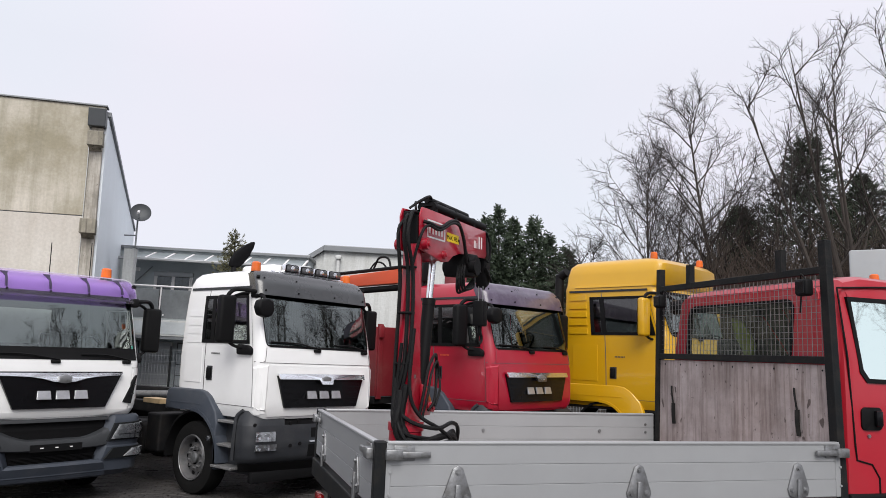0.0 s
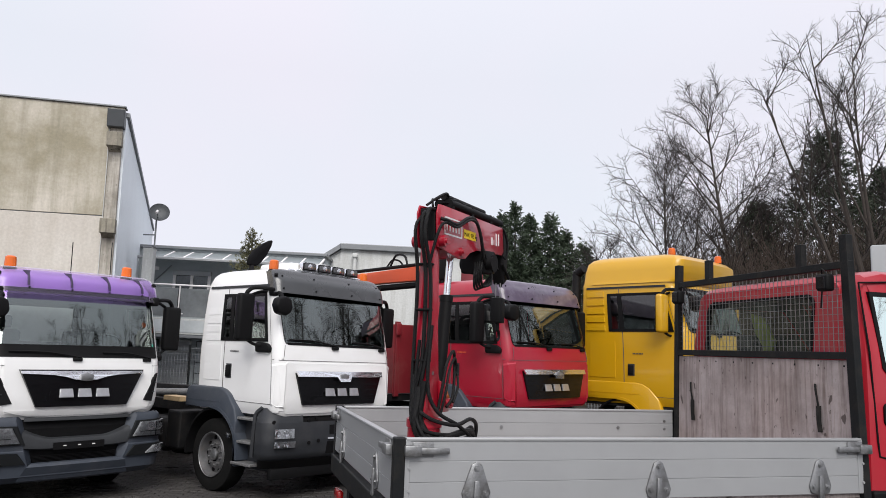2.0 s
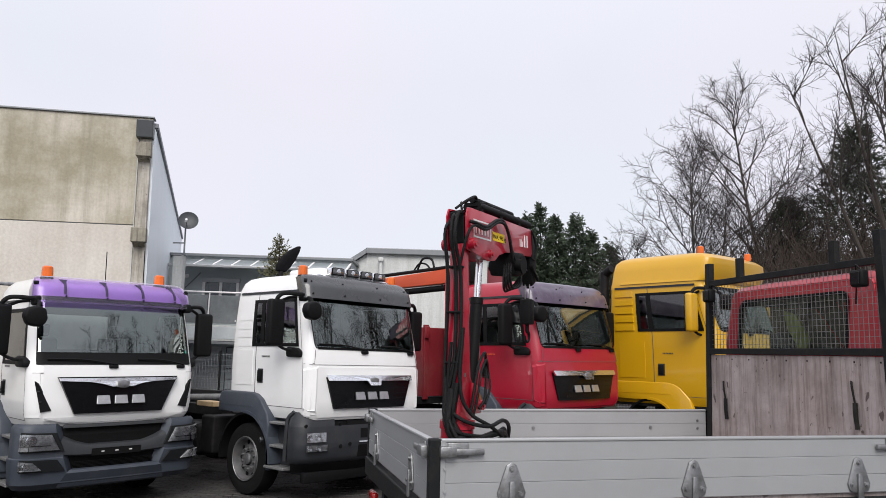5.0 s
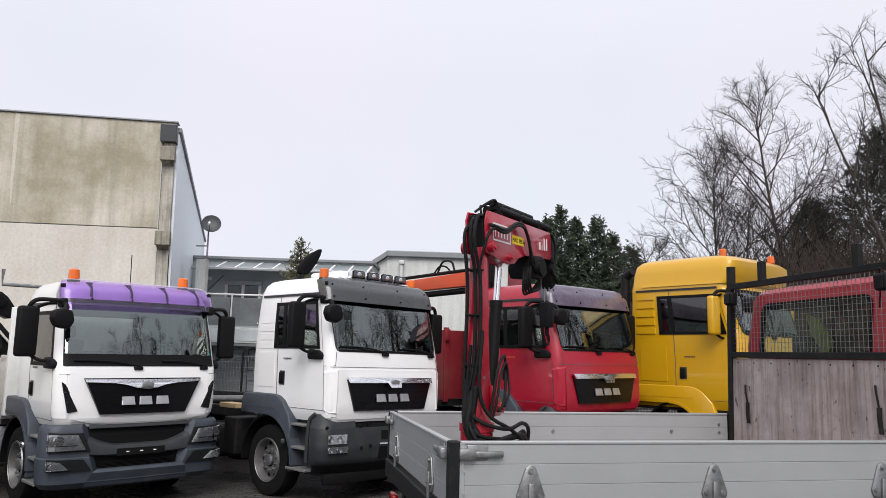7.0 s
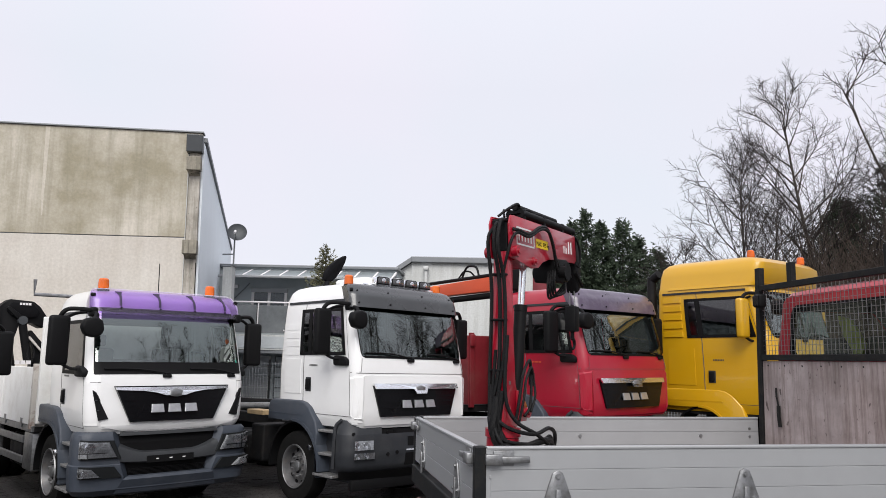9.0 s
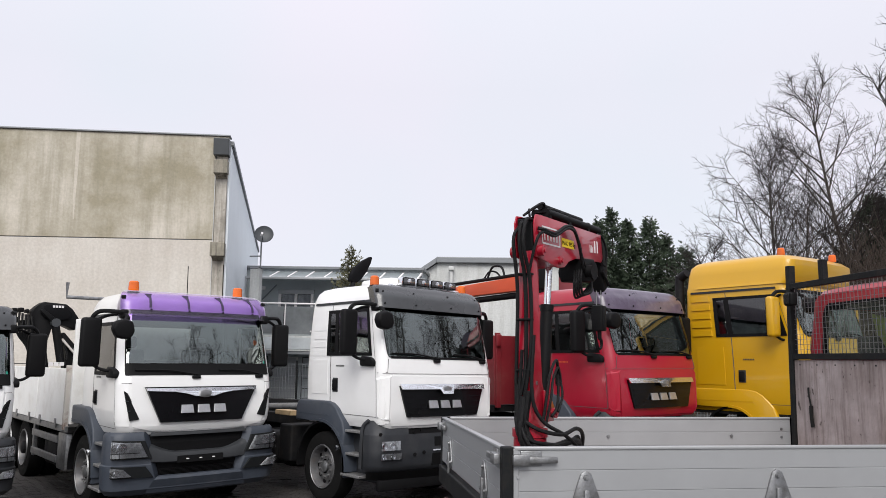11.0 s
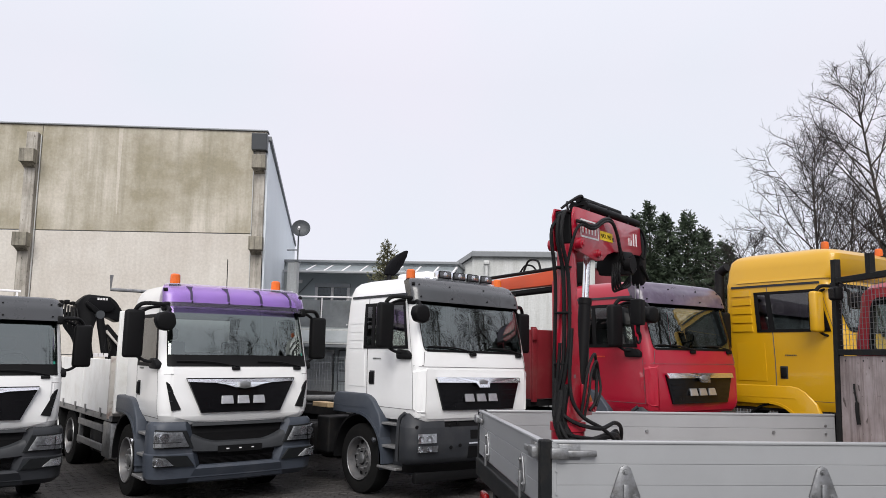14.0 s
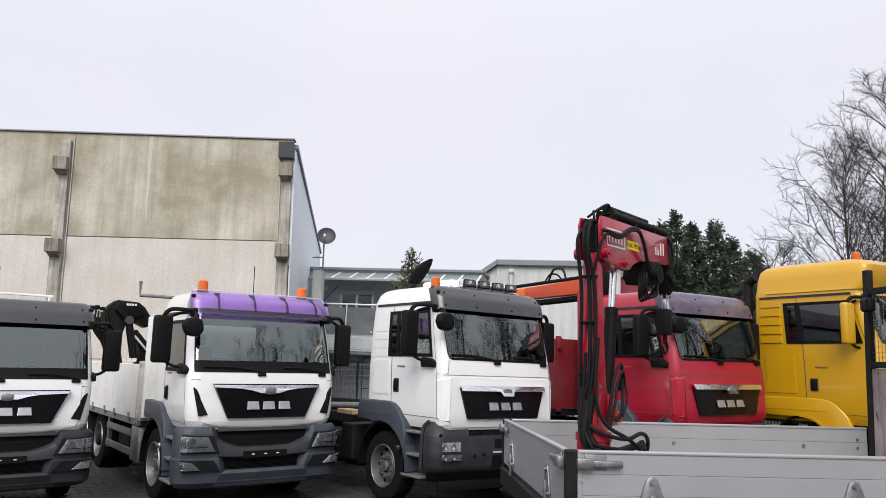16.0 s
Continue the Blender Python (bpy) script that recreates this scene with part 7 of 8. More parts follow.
# column: tapered box with gusset towards the cylinder foot
col = part("column", one_prism([(-0.12, 0.36), (0.12, 0.36), (0.19, 0.43), (0.18, 0.50), (0.075, 0.66), (0.05, 1.0), (0.035, 1.66), (-0.04, 1.70), (-0.055, 1.64), (-0.065, 1.0), (-0.085, 0.60)], xz(-0.055), xz(0.055), 0.010), "red_crane", crane, smooth=True)
for s in (-1, 1):
    part("pivot_plate", one_prism([(0.08, 0.40), (0.225, 0.40), (0.235, 0.50), (0.15, 0.60), (0.08, 0.62)], xz(s * 0.055), xz(s * 0.08), 0.006), "red_crane", col, smooth=True)
    bm = one_rod((0.185, s * 0.09, 0.46), (0.185, s * 0.115, 0.46), 0.036, 16)
    rod(bm, (0.185, s * 0.112, 0.46), (0.185, s * 0.125, 0.46), 0.018, 10)
    part("pivot_pin", bm, "red_crane", col, smooth=True)
    bm = one_rod((-0.015, s * 0.075, 1.60), (-0.015, s * 0.13, 1.60), 0.042, 16)
    rod(bm, (-0.015, s * 0.128, 1.60), (-0.015, s * 0.14, 1.60), 0.020, 10)
    part("boom_pin", bm, "red_crane", col, smooth=True)
part("type_plate", one_box(-0.02, -0.0572, 0.66, 0.005, -0.0552, 0.685), "steel", col)
part("type_plate", one_box(-0.03, 0.0552, 0.66, 0.01, 0.0572, 0.70), "steel", col)
# lift cylinder
cyl = part("lift_cylinder", one_rod((0.185, 0, 0.46), (0.285, 0, 1.205), 0.046, 18), "black", crane, smooth=True)
part("cylinder_gland", one_rod((0.283, 0, 1.19), (0.289, 0, 1.235), 0.050, 18), "black", cyl, smooth=True)
part("piston_rod", one_rod((0.288, 0, 1.22), (0.334, 0, 1.57), 0.026, 16), "chrome", cyl, smooth=True)

# boom, drooping a little towards its tip
DROOP = -4.0
BOOM = pose(-0.015, 0, 1.60, 0, DROOP, 0)
boom = thing("boom", BOOM, "", "")
boom.parent = crane


def side_panel(s):
    return [(-0.05, -0.04), (-0.055, 0.20), (-0.02, 0.262), (0.05, 0.262), (1.22, 0.205), (1.24, 0.0), (1.20, -0.03), (0.66, -0.02), (0.52, -0.05), (0.44, -0.10), (0.32, -0.11), (0.10, -0.065)]


bm = bmesh.new()
for s in (-1, 1):
    prism(bm, side_panel(s), xz(s * 0.070), xz(s * 0.083), 0.003)
prism(bm, [(-0.02, 0.245), (0.05, 0.25), (1.2, 0.196), (1.2, 0.185), (0.05, 0.235)], xz(-0.071), xz(0.071))
prism(bm, [(0.1, -0.055), (0.32, -0.10), (0.44, -0.09), (0.66, -0.012), (1.2, -0.022), (1.2, -0.01), (0.66, 0.0), (0.1, -0.04)], xz(-0.071), xz(0.071))
part("boom_box", bm, "red_crane", boom, smooth=True)
# black block stands in for the shade inside the boom's open rear end
part("dark_boom_hollow", one_box(-0.045, -0.06, 0.0, 0.1, 0.06, 0.235, bevel=0.01), "black", boom)
for s in (-1, 1):
    bm = one_rod((0.345, s * 0.075, -0.055), (0.345, s * 0.105, -0.055), 0.034, 16)
    rod(bm, (0.345, s * 0.1, -0.055), (0.345, s * 0.118, -0.055), 0.018, 10)
    part("cylinder_pin", bm, "red_crane", boom, smooth=True)
    # maker's plate as a plain white frame with plain bars
    y0, y1 = s * 0.084, s * 0.0855
    bm = bmesh.new()
    cx, cz, w, h = 0.215, 0.115, 0.155, 0.066
    tl = lambda a, b: (cx + a, cz + b - a * 0.045)
    for a0, a1, b0, b1 in ((-w, w, h - 0.012, h), (-w, w, -h, -h + 0.012), (-w, -w + 0.014, -h, h), (w - 0.014, w, -h, h)):
        prism(bm, [tl(a0, b0), tl(a1, b0), tl(a1, b1), tl(a0, b1)], xz(y0), xz(y1))
    for k in range(5):
        a = -w + 0.035 + 0.052 * k
        prism(bm, [tl(a, -0.034), tl(a + 0.018, -0.034), tl(a + 0.018, 0.034), tl(a, 0.034)], xz(y0), xz(y1))
    part("maker_plate", bm, "marks", boom)
    part("load_sign", one_prism([(0.40, 0.055), (0.63, 0.045), (0.63, 0.113), (0.40, 0.123)], xz(y0), xz(y1)), "sign_yellow", boom)
    bm = bmesh.new()
    for k, (wd, ht) in enumerate(((0.012, 0.062), (0.012, 0.062), (0.010, 0.045), (0.022, 0.10), (0.022, 0.10))):
        a = 0.955 + (0, 0.026, 0.056, 0.10, 0.155)[k]
        prism(bm, [(a, 0.045), (a + wd, 0.043), (a + wd, 0.043 + ht), (a, 0.045 + ht)], xz(y0), xz(y1))
    part("type_bars", bm, "marks", boom)
# readable load limit on the yellow sign
fc = bpy.data.curves.new("load_text", "FONT")
fc.body = "MAX. 995 kg"
fc.size = 0.046
fc.extrude = 0.0006
fo = bpy.data.objects.new("load_text_curve", fc)
text_me = bpy.data.meshes.new_from_object(fo)
bpy.data.objects.remove(fo)
text_me.materials.clear()
text_me.materials.append(M["black"])
for s in (-1, 1):
    t = new("load_text", text_me)
    t.parent = boom
    t.matrix_basis = pose(0.405 if s < 0 else 0.625, s * 0.0865, 0.072, 90, 2.5 if s < 0 else -2.5, 0 if s < 0 else 180)
# extension stages on top, tip, sheave head
for y, z, r, x1 in ((-0.042, 0.300, 0.034, 1.26), (0.042, 0.300, 0.034, 1.24), (0.0, 0.352, 0.026, 0.98)):
    part("extension_cylinder", one_rod((0.22, y, z), (x1, y, z - (x1 - 0.22) * 0.05), r, 14), "black", boom, smooth=True)
for x in (0.25, 0.62, 1.0):
    part("cylinder_clamp", one_box(x - 0.025, -0.07, 0.235 - (x - 0.2) * 0.05, x + 0.025, 0.07, 0.335 - (x - 0.2) * 0.05, bevel=0.01), "black", boom, smooth=True)
part("extension_beam", one_box(1.10, -0.055, -0.005, 1.30, 0.055, 0.175, bevel=0.01), "red_crane", boom, smooth=True)
part("beam_collar", one_box(1.225, -0.075, -0.03, 1.285, 0.075, 0.215, bevel=0.015), "black", boom, smooth=True)
part("head_plate", one_prism([(1.25, 0.24), (1.35, 0.22), (1.40, 0.08), (1.44, -0.03), (1.42, -0.24), (1.33, -0.28), (1.27, -0.10)], xz(-0.05), xz(0.05), 0.015), "black", boom, smooth=True)
part("sheave", one_lathe([(0.07, -0.018), (0.055, 0.0), (0.07, 0.018)], (1.335, 0, -0.10), "y", 20), "steel", boom, smooth=True)
for a, b in (((1.24, 0.06, -0.06), (1.40, 0.06, -0.16)), ((1.26, -0.065, -0.10), (1.41, -0.065, -0.22))):
    part("shear_bolt", one_rod(a, b, 0.012, 8), "black", boom, smooth=True)
# winch slung under the boom
part("winch", one_box(0.74, -0.10, -0.20, 1.02, 0.10, -0.01, bevel=0.02), "black", boom, smooth=True)
part("winch_drum", one_lathe([(0.075, -0.11), (0.075, -0.09), (0.05, -0.085), (0.05, 0.085), (0.075, 0.09), (0.075, 0.11)], (0.97, 0, -0.11), "y", 22), "black", boom, smooth=True)
part("winch_motor", one_rod((0.82, -0.16, -0.12), (0.82, 0.12, -0.12), 0.05, 14), "black", boom, smooth=True)
part("winch_label", one_box(0.80, -0.1005, -0.12, 0.85, -0.102, -0.07), "steel", boom)
for k in range(4):
    o = 0.02 * k
    part("winch_hose", one_tube([(0.76, -0.09 + o, -0.08), (0.70, -0.10 + o, -0.20 - o), (0.76, -0.09 + o, -0.30 - o * 0.5), (0.88, -0.11 + o, -0.28), (0.93, -0.10, -0.20)], 0.010, 6, 5), "hose", boom, smooth=True)

# hook block below the tip (upright: hangs freely)
tip = BOOM @ Vector((1.335, 0, -0.14))
rope = part("rope", one_rod((tip.x, -0.02, tip.z), (tip.x, -0.02, tip.z - 0.27), 0.004, 6), "steel", crane)
part("rope", one_rod((tip.x, 0.02, tip.z), (tip.x, 0.02, tip.z - 0.27), 0.004, 6), "steel", crane)
hb = part("hook_block", one_box(tip.x - 0.055, -0.05, tip.z - 0.47, tip.x + 0.055, 0.05, tip.z - 0.25, bevel=0.015), "black", crane, smooth=True)
part("block_cheek", one_box(tip.x + 0.05, -0.04, tip.z - 0.44, tip.x + 0.075, 0.04, tip.z - 0.33, bevel=0.01), "black", hb, smooth=True)
bm = one_rod((tip.x, 0, tip.z - 0.46), (tip.x, 0, tip.z - 0.53), 0.018, 10)
hk = [(tip.x + 0.045 * math.sin(a), 0, tip.z - 0.575 + 0.045 * math.cos(a)) for a in [radians(20 * k) for k in range(15)]]
tube(bm, hk, 0.016, 8, 1, taper=0.008)
part("hook", bm, "black", hb, smooth=True)

# hydraulic hoses: along the column's back, looping to the deck, over the boom
HOSES = [
    ([(-0.06, -0.05, 1.82), (-0.15, -0.05, 1.80), (-0.19, -0.05, 1.62), (-0.107, -0.06, 1.35), (-0.104, -0.06, 0.9), (-0.14, -0.05, 0.45), (-0.10, -0.12, 0.30), (0.15, -0.17, 0.26), (0.34, -0.10, 0.30), (0.40, -0.02, 0.18), (0.36, 0.02, 0.03)], 0.016),
    ([(-0.05, 0.0, 1.80), (-0.13, 0.0, 1.78), (-0.15, 0.0, 1.62), (-0.104, -0.02, 1.35), (-0.104, -0.02, 0.8), (-0.16, -0.02, 0.50), (-0.08, -0.13, 0.38), (0.12, -0.19, 0.33), (0.30, -0.14, 0.36), (0.42, -0.06, 0.28), (0.41, 0.0, 0.03)], 0.017),
    ([(-0.06, 0.05, 1.78), (-0.15, 0.05, 1.66), (-0.107, 0.04, 1.3), (-0.107, 0.04, 0.6), (-0.14, -0.08, 0.30), (0.05, -0.20, 0.22), (0.24, -0.20, 0.24), (0.32, -0.12, 0.14), (0.28, -0.08, 0.03)], 0.016),
    ([(-0.04, -0.09, 1.76), (0.03, -0.12, 1.745), (0.20, -0.125, 1.71), (0.40, -0.125, 1.75), (0.55, -0.12, 1.73), (0.64, -0.12, 1.60), (0.70, -0.11, 1.42), (0.80, -0.09, 1.36)], 0.016),
    ([(-0.107, -0.04, 1.4), (-0.10, -0.10, 1.64), (0.0, -0.12, 1.73), (0.18, -0.13, 1.69), (0.42, -0.13, 1.735), (0.58, -0.125, 1.69), (0.66, -0.12, 1.53), (0.78, -0.10, 1.40)], 0.013),
    ([(0.04, -0.09, 0.42), (0.06, -0.10, 0.58), (0.10, -0.11, 0.74), (0.20, -0.11, 0.83), (0.27, -0.09, 0.76), (0.25, -0.08, 0.62), (0.20, -0.075, 0.50), (0.14, -0.07, 0.44)], 0.013),
    ([(0.06, -0.10, 0.40), (0.08, -0.12, 0.56), (0.12, -0.12, 0.69), (0.21, -0.12, 0.78), (0.29, -0.10, 0.70), (0.27, -0.09, 0.58), (0.20, -0.08, 0.47)], 0.011),
    ([(-0.107, -0.085, 1.0), (-0.112, -0.09, 0.6), (-0.02, -0.15, 0.42), (0.16, -0.19, 0.32), (0.30, -0.16, 0.20), (0.27, -0.12, 0.03)], 0.016),
    ([(-0.129, 0.0, 0.9), (-0.19, -0.03, 0.5), (-0.12, -0.15, 0.27), (0.08, -0.21, 0.16), (0.20, -0.18, 0.04)], 0.015),
    ([(0.0, 0.02, 1.86), (0.08, -0.03, 1.91), (0.22, -0.04, 1.94), (0.34, 0.0, 1.90), (0.46, 0.03, 1.87)], 0.012),
    ([(0.02, -0.02, 1.85), (0.12, 0.03, 1.90), (0.22, 0.06, 1.90), (0.34, 0.05, 1.92), (0.46, 0.0, 1.88), (0.60, -0.03, 1.85)], 0.011),
    ([(1.18, -0.06, 1.66), (1.26, -0.08, 1.62), (1.30, -0.09, 1.50), (1.27, -0.08, 1.38), (1.22, -0.06, 1.42)], 0.012),
    ([(-0.11, -0.06, 0.62), (-0.12, -0.09, 0.36), (0.0, -0.16, 0.20), (0.16, -0.19, 0.17), (0.30, -0.15, 0.22), (0.38, -0.08, 0.15), (0.34, -0.05, 0.03)], 0.030),
    ([(-0.12, -0.03, 0.58), (-0.13, -0.08, 0.30), (0.02, -0.17, 0.13), (0.20, -0.17, 0.11), (0.33, -0.10, 0.17), (0.37, -0.05, 0.10)], 0.032),
    ([(-0.10, 0.03, 0.66), (-0.12, -0.04, 0.34), (0.04, -0.15, 0.25), (0.22, -0.17, 0.28), (0.36, -0.09, 0.24), (0.39, -0.03, 0.03)], 0.028),
]


def led(p):
    """Hose runs are fixed to the deck below, follow the slewed column, and tilt with the boom above its pivot."""
    v = Vector(p)
    a = radians(21.0 - SLEW) * min(max((0.70 - v.z) / 0.35, 0.0), 1.0)
    v = Matrix.Rotation(a, 3, "Z") @ v
    if 0.32 < v.z < 1.35:
        v.x = max(v.x, -0.118)
    if v.z > 1.3 and v.x > -0.02:
        o = Vector((-0.015, 0, 1.60))
        v = o + Matrix.Rotation(radians(DROOP - 7.5), 3, "Y") @ (v - o)
    return v


for pts, r in HOSES:
    part("hose", one_tube([led(p) for p in pts], r * 0.84, 8, 6), "hose", crane, smooth=True)
for z in (0.75, 1.1, 1.42):
    part("hose_clamp", one_box(-0.119, -0.066, z, -0.06, 0.05, z + 0.016, bevel=0.006), "black", crane)
part("bracket", one_prism([(0.20, 0.30), (0.30, 0.335), (0.36, 0.35), (0.42, 0.34), (0.36, 0.31)], xz(-0.05), xz(0.05), 0.006), "black", boom, smooth=True)

# ---- trees ----
def bare_tree(name, x, y, h, seed, label, wide=0.5, trunk=0.12, lean=(0, 0), z=0.0, stems=1, rise=0.9, low=0.16, fine=4, thick=1.0, limbs=15, fan=()):
    """A leafless tree: tapered stems, ascending limbs that curve upwards, branches and many fine twigs."""
    rng = random.Random(seed)
    tree = thing(name, Matrix.Translation((x, y, z)), label, "tree", "bare trees")
    wood, twigs = bmesh.new(), bmesh.new()

    def run(bm, p, d, length, r, n, sides, lift, wob):
        pts = [p]
        for k in range(n):
            d = (d + Vector((rng.gauss(0, wob), rng.gauss(0, wob), lift + rng.gauss(0, wob * 0.6)))).normalized()
            pts.append(pts[-1] + d * length / n)
        tube(bm, pts, r * thick, sides, 1, taper=r * thick * (0.06 if sides > 4 else 0.35))
        return pts

    def on(pts, t):
        n = len(pts) - 1
        i = min(int(t * n), n - 1)
        return pts[i].lerp(pts[i + 1], t * n - i), (pts[i + 1] - pts[i]).normalized()

    def side(d, a):
        """A direction leaving d sideways at angle a."""
        v = Vector((rng.gauss(0, 1), rng.gauss(0, 1), rng.gauss(0, 0.6)))
        v = (v - d * v.dot(d)).normalized()
        return (d * math.cos(a) + v * math.sin(a)).normalized()

    for s in range(stems):
        a = 6.28 * (s + rng.random() * 0.6) / stems
        t0 = 0.30 if stems > 1 else 0.0
        d0 = Vector((lean[0] + t0 * math.cos(a), lean[1] + t0 * math.sin(a), 1)).normalized()
        hs = h * (1.0 if s == 0 else rng.uniform(0.75, 0.95))
        if fan:
            d0, hs = Vector((fan[s][0], fan[s][1], 1)).normalized(), h * fan[s][2]
        stem = run(wood, Vector((0.12 * math.cos(a), 0.12 * math.sin(a), -0.1)), d0, hs, trunk * (1 if s == 0 else 0.75), 9, 8, 0.008, 0.018)
        nl = 6 if fan else limbs if stems == 1 else 10
        for k in range(nl):
            t = low + (0.97 - low) * (k + rng.random() * 0.8) / nl
            q, d = on(stem, t)
            b = k * 2.4 + rng.gauss(0, 0.5)
            out = Vector((math.cos(b), math.sin(b), 0))
            ld = (out + Vector((0, 0, rise * rng.uniform(0.7, 1.3)))).normalized()
            L = hs * (wide * (1 - t) ** 0.75 + 0.07) * rng.uniform(0.75, 1.15)
            limb = run(wood, q, ld, L, trunk * (0.45 - 0.25 * t), 7, 5, 0.045, 0.06)
            for m in range(7):
                u = 0.22 + 0.76 * (m + rng.random() * 0.7) / 7
                q2, d2 = on(limb, min(u, 0.98))
                L2 = L * (0.50 - 0.28 * u) * rng.uniform(0.7, 1.25) + 0.25
                br = run(twigs, q2, side(d2, rng.uniform(0.4, 0.85)), L2, 0.015, 5, 4, 0.03, 0.055)
                for w in range(5):
                    q3, d3 = on(br, min(0.2 + 0.78 * (w + rng.random() * 0.7) / 5, 0.98))
                    L3 = L2 * rng.uniform(0.3, 0.5) + 0.12
                    tw = run(twigs, q3, side(d3, rng.uniform(0.45, 0.95)), L3, 0.0085, 4, 3, 0.03, 0.06)
                    for f in range(fine):
                        q4, d4 = on(tw, min(0.25 + 0.7 * (f + rng.random() * 0.6) / fine, 0.98))
                        run(twigs, q4, side(d4, rng.uniform(0.6, 1.15)), L3 * rng.uniform(0.25, 0.5) + 0.04, 0.0055, 2, 3, 0.04, 0.08)
    part("trunk", wood, "bark", tree)
    tagged(part("twig_crown", twigs, "twig", tree), kind="stuff")
    return tree


def conifer(name, x, y, h, r, seed, label, material="needle", z=0.0, n=1500, start=0.05, leaf=1.0):
    """A dense evergreen: trunk and drooping sprays of many small leaf blades."""
    rng = random.Random(seed)
    tree = thing(name, Matrix.Translation((x, y, z)), label, "tree", "evergreens")
    part("trunk", one_rod((0, 0, 0), (0, 0, h * 0.95), 0.18, 8, 0.02), "bark", tree)
    bm = bmesh.new()
    boughs = max(24, n // 26)
    for k in range(boughs):
        t = ((k + rng.random()) / boughs) ** 0.9
        tt = start + (0.98 - start) * t
        zz = h * tt
        a = k * 2.399 + rng.gauss(0, 0.4)
        out = Vector((math.cos(a), math.sin(a), 0))
        L = r * (1 - tt) ** 0.88 * rng.uniform(0.62, 1.18) + 0.05
        rise = rng.uniform(-0.12, 0.35)
        for m in range(26):
            f = rng.random() ** 0.7
            p0 = out * L * f + Vector((rng.gauss(0, 0.04 + 0.12 * L), rng.gauss(0, 0.04 + 0.12 * L), zz + rise * L * f - 0.12 * L * f * f + rng.gauss(0, 0.16)))
            d = (out * 0.9 + Vector((rng.gauss(0, 0.5), rng.gauss(0, 0.5), rng.uniform(-0.2, 0.8)))).normalized()
            sd = d.cross(Vector((rng.gauss(0, 1), rng.gauss(0, 1), rng.gauss(0, 1)))).normalized()
            Ls = rng.uniform(0.25, 0.55) * leaf * (0.40 + 0.60 * min(1.0, 2.2 * (1 - tt)))
            for j in range(8):
                b0 = p0 + d * Ls * (j / 7)
                e = b0 + (d * 0.8 + sd * (1 if j % 2 else -1)).normalized() * Ls * (0.42 - 0.25 * j / 7) + Vector((0, 0, rng.gauss(0, 0.03)))
                bm.faces.new([bm.verts.new(b0 - d * 0.045 * leaf), bm.verts.new(b0 + d * 0.045 * leaf), bm.verts.new(e)])
    tagged(part("crown", bm, material, tree), kind="stuff")
    return tree


BARE = "leafless tree with ascending grey-brown branches and fine twigs"
bare_tree("bare_tree", 8.2, 28.2, 9.6, 3, BARE, 0.60, 0.11, (-0.07, 0), rise=1.0, low=0.22, limbs=24)
bare_tree("bare_tree", 6.5, 30.5, 6.6, 13, BARE, 0.58, 0.08, (-0.05, 0), low=0.2, limbs=12)
bare_tree("bare_tree", 9.2, 30.0, 8.2, 43, BARE, 0.50, 0.10, (0.02, 0), rise=1.1, low=0.24, limbs=17)
bare_tree("bare_tree", 11.35, 29.0, 12.6, 5, BARE, 0.47, 0.14, (-0.08, 0), rise=1.15, low=0.22, limbs=26)
bare_tree("bare_tree", 13.2, 28.4, 9.4, 53, BARE, 0.48, 0.12, (-0.02, 0), rise=1.2, low=0.22, limbs=14)
bare_tree("bare_tree", 13.3, 22.8, 12.9, 8, "tall leafless tree with long upswept stems and sparse twigs", 0.34, 0.14, (0, 0), stems=5, rise=1.5, low=0.36, fine=2, fan=((-0.235, 0.0, 1.0), (-0.345, 0.04, 0.93), (-0.03, 0.1, 0.98), (0.07, -0.05, 1.0), (-0.14, -0.06, 0.95)))
bare_tree("bare_tree", 17.0, 25.0, 13.2, 11, BARE, 0.36, 0.13, (-0.05, 0), stems=2, rise=1.4, fine=2)
DARK = "dark green conifer behind bare branches"
for i, (x, y, h, r) in enumerate(((15.5, 31.0, 12.0, 6.4), (18.2, 31.8, 10.6, 5.4), (12.9, 32.0, 8.9, 5.0), (10.6, 35.0, 5.6, 2.8), (22.4, 31.0, 9.0, 3.8))):
    conifer("conifer", x, y, h, r, 40 + i, DARK, "needle", n=5600 if i < 3 else 2600)
GREEN = "green pointed conifer standing in a far hedge row"
for i, (x, y, h, r) in enumerate(((0.15, 41.0, 8.0, 1.5), (0.83, 41.5, 9.1, 1.6), (1.55, 41.3, 8.7, 1.6), (2.29, 41.0, 9.9, 1.8), (3.08, 41.0, 10.5, 1.9), (3.98, 41.4, 9.9, 1.9), (5.03, 41.0, 9.9, 1.9), (5.95, 41.2, 9.0, 1.9), (6.9, 41.0, 8.2, 1.8), (8.2, 41.5, 7.1, 1.5), (9.6, 42, 7.2, 1.6))):
    conifer("hedge_conifer", x, y, h, r * 1.6, 60 + i, GREEN, "needle_lt", n=3200)


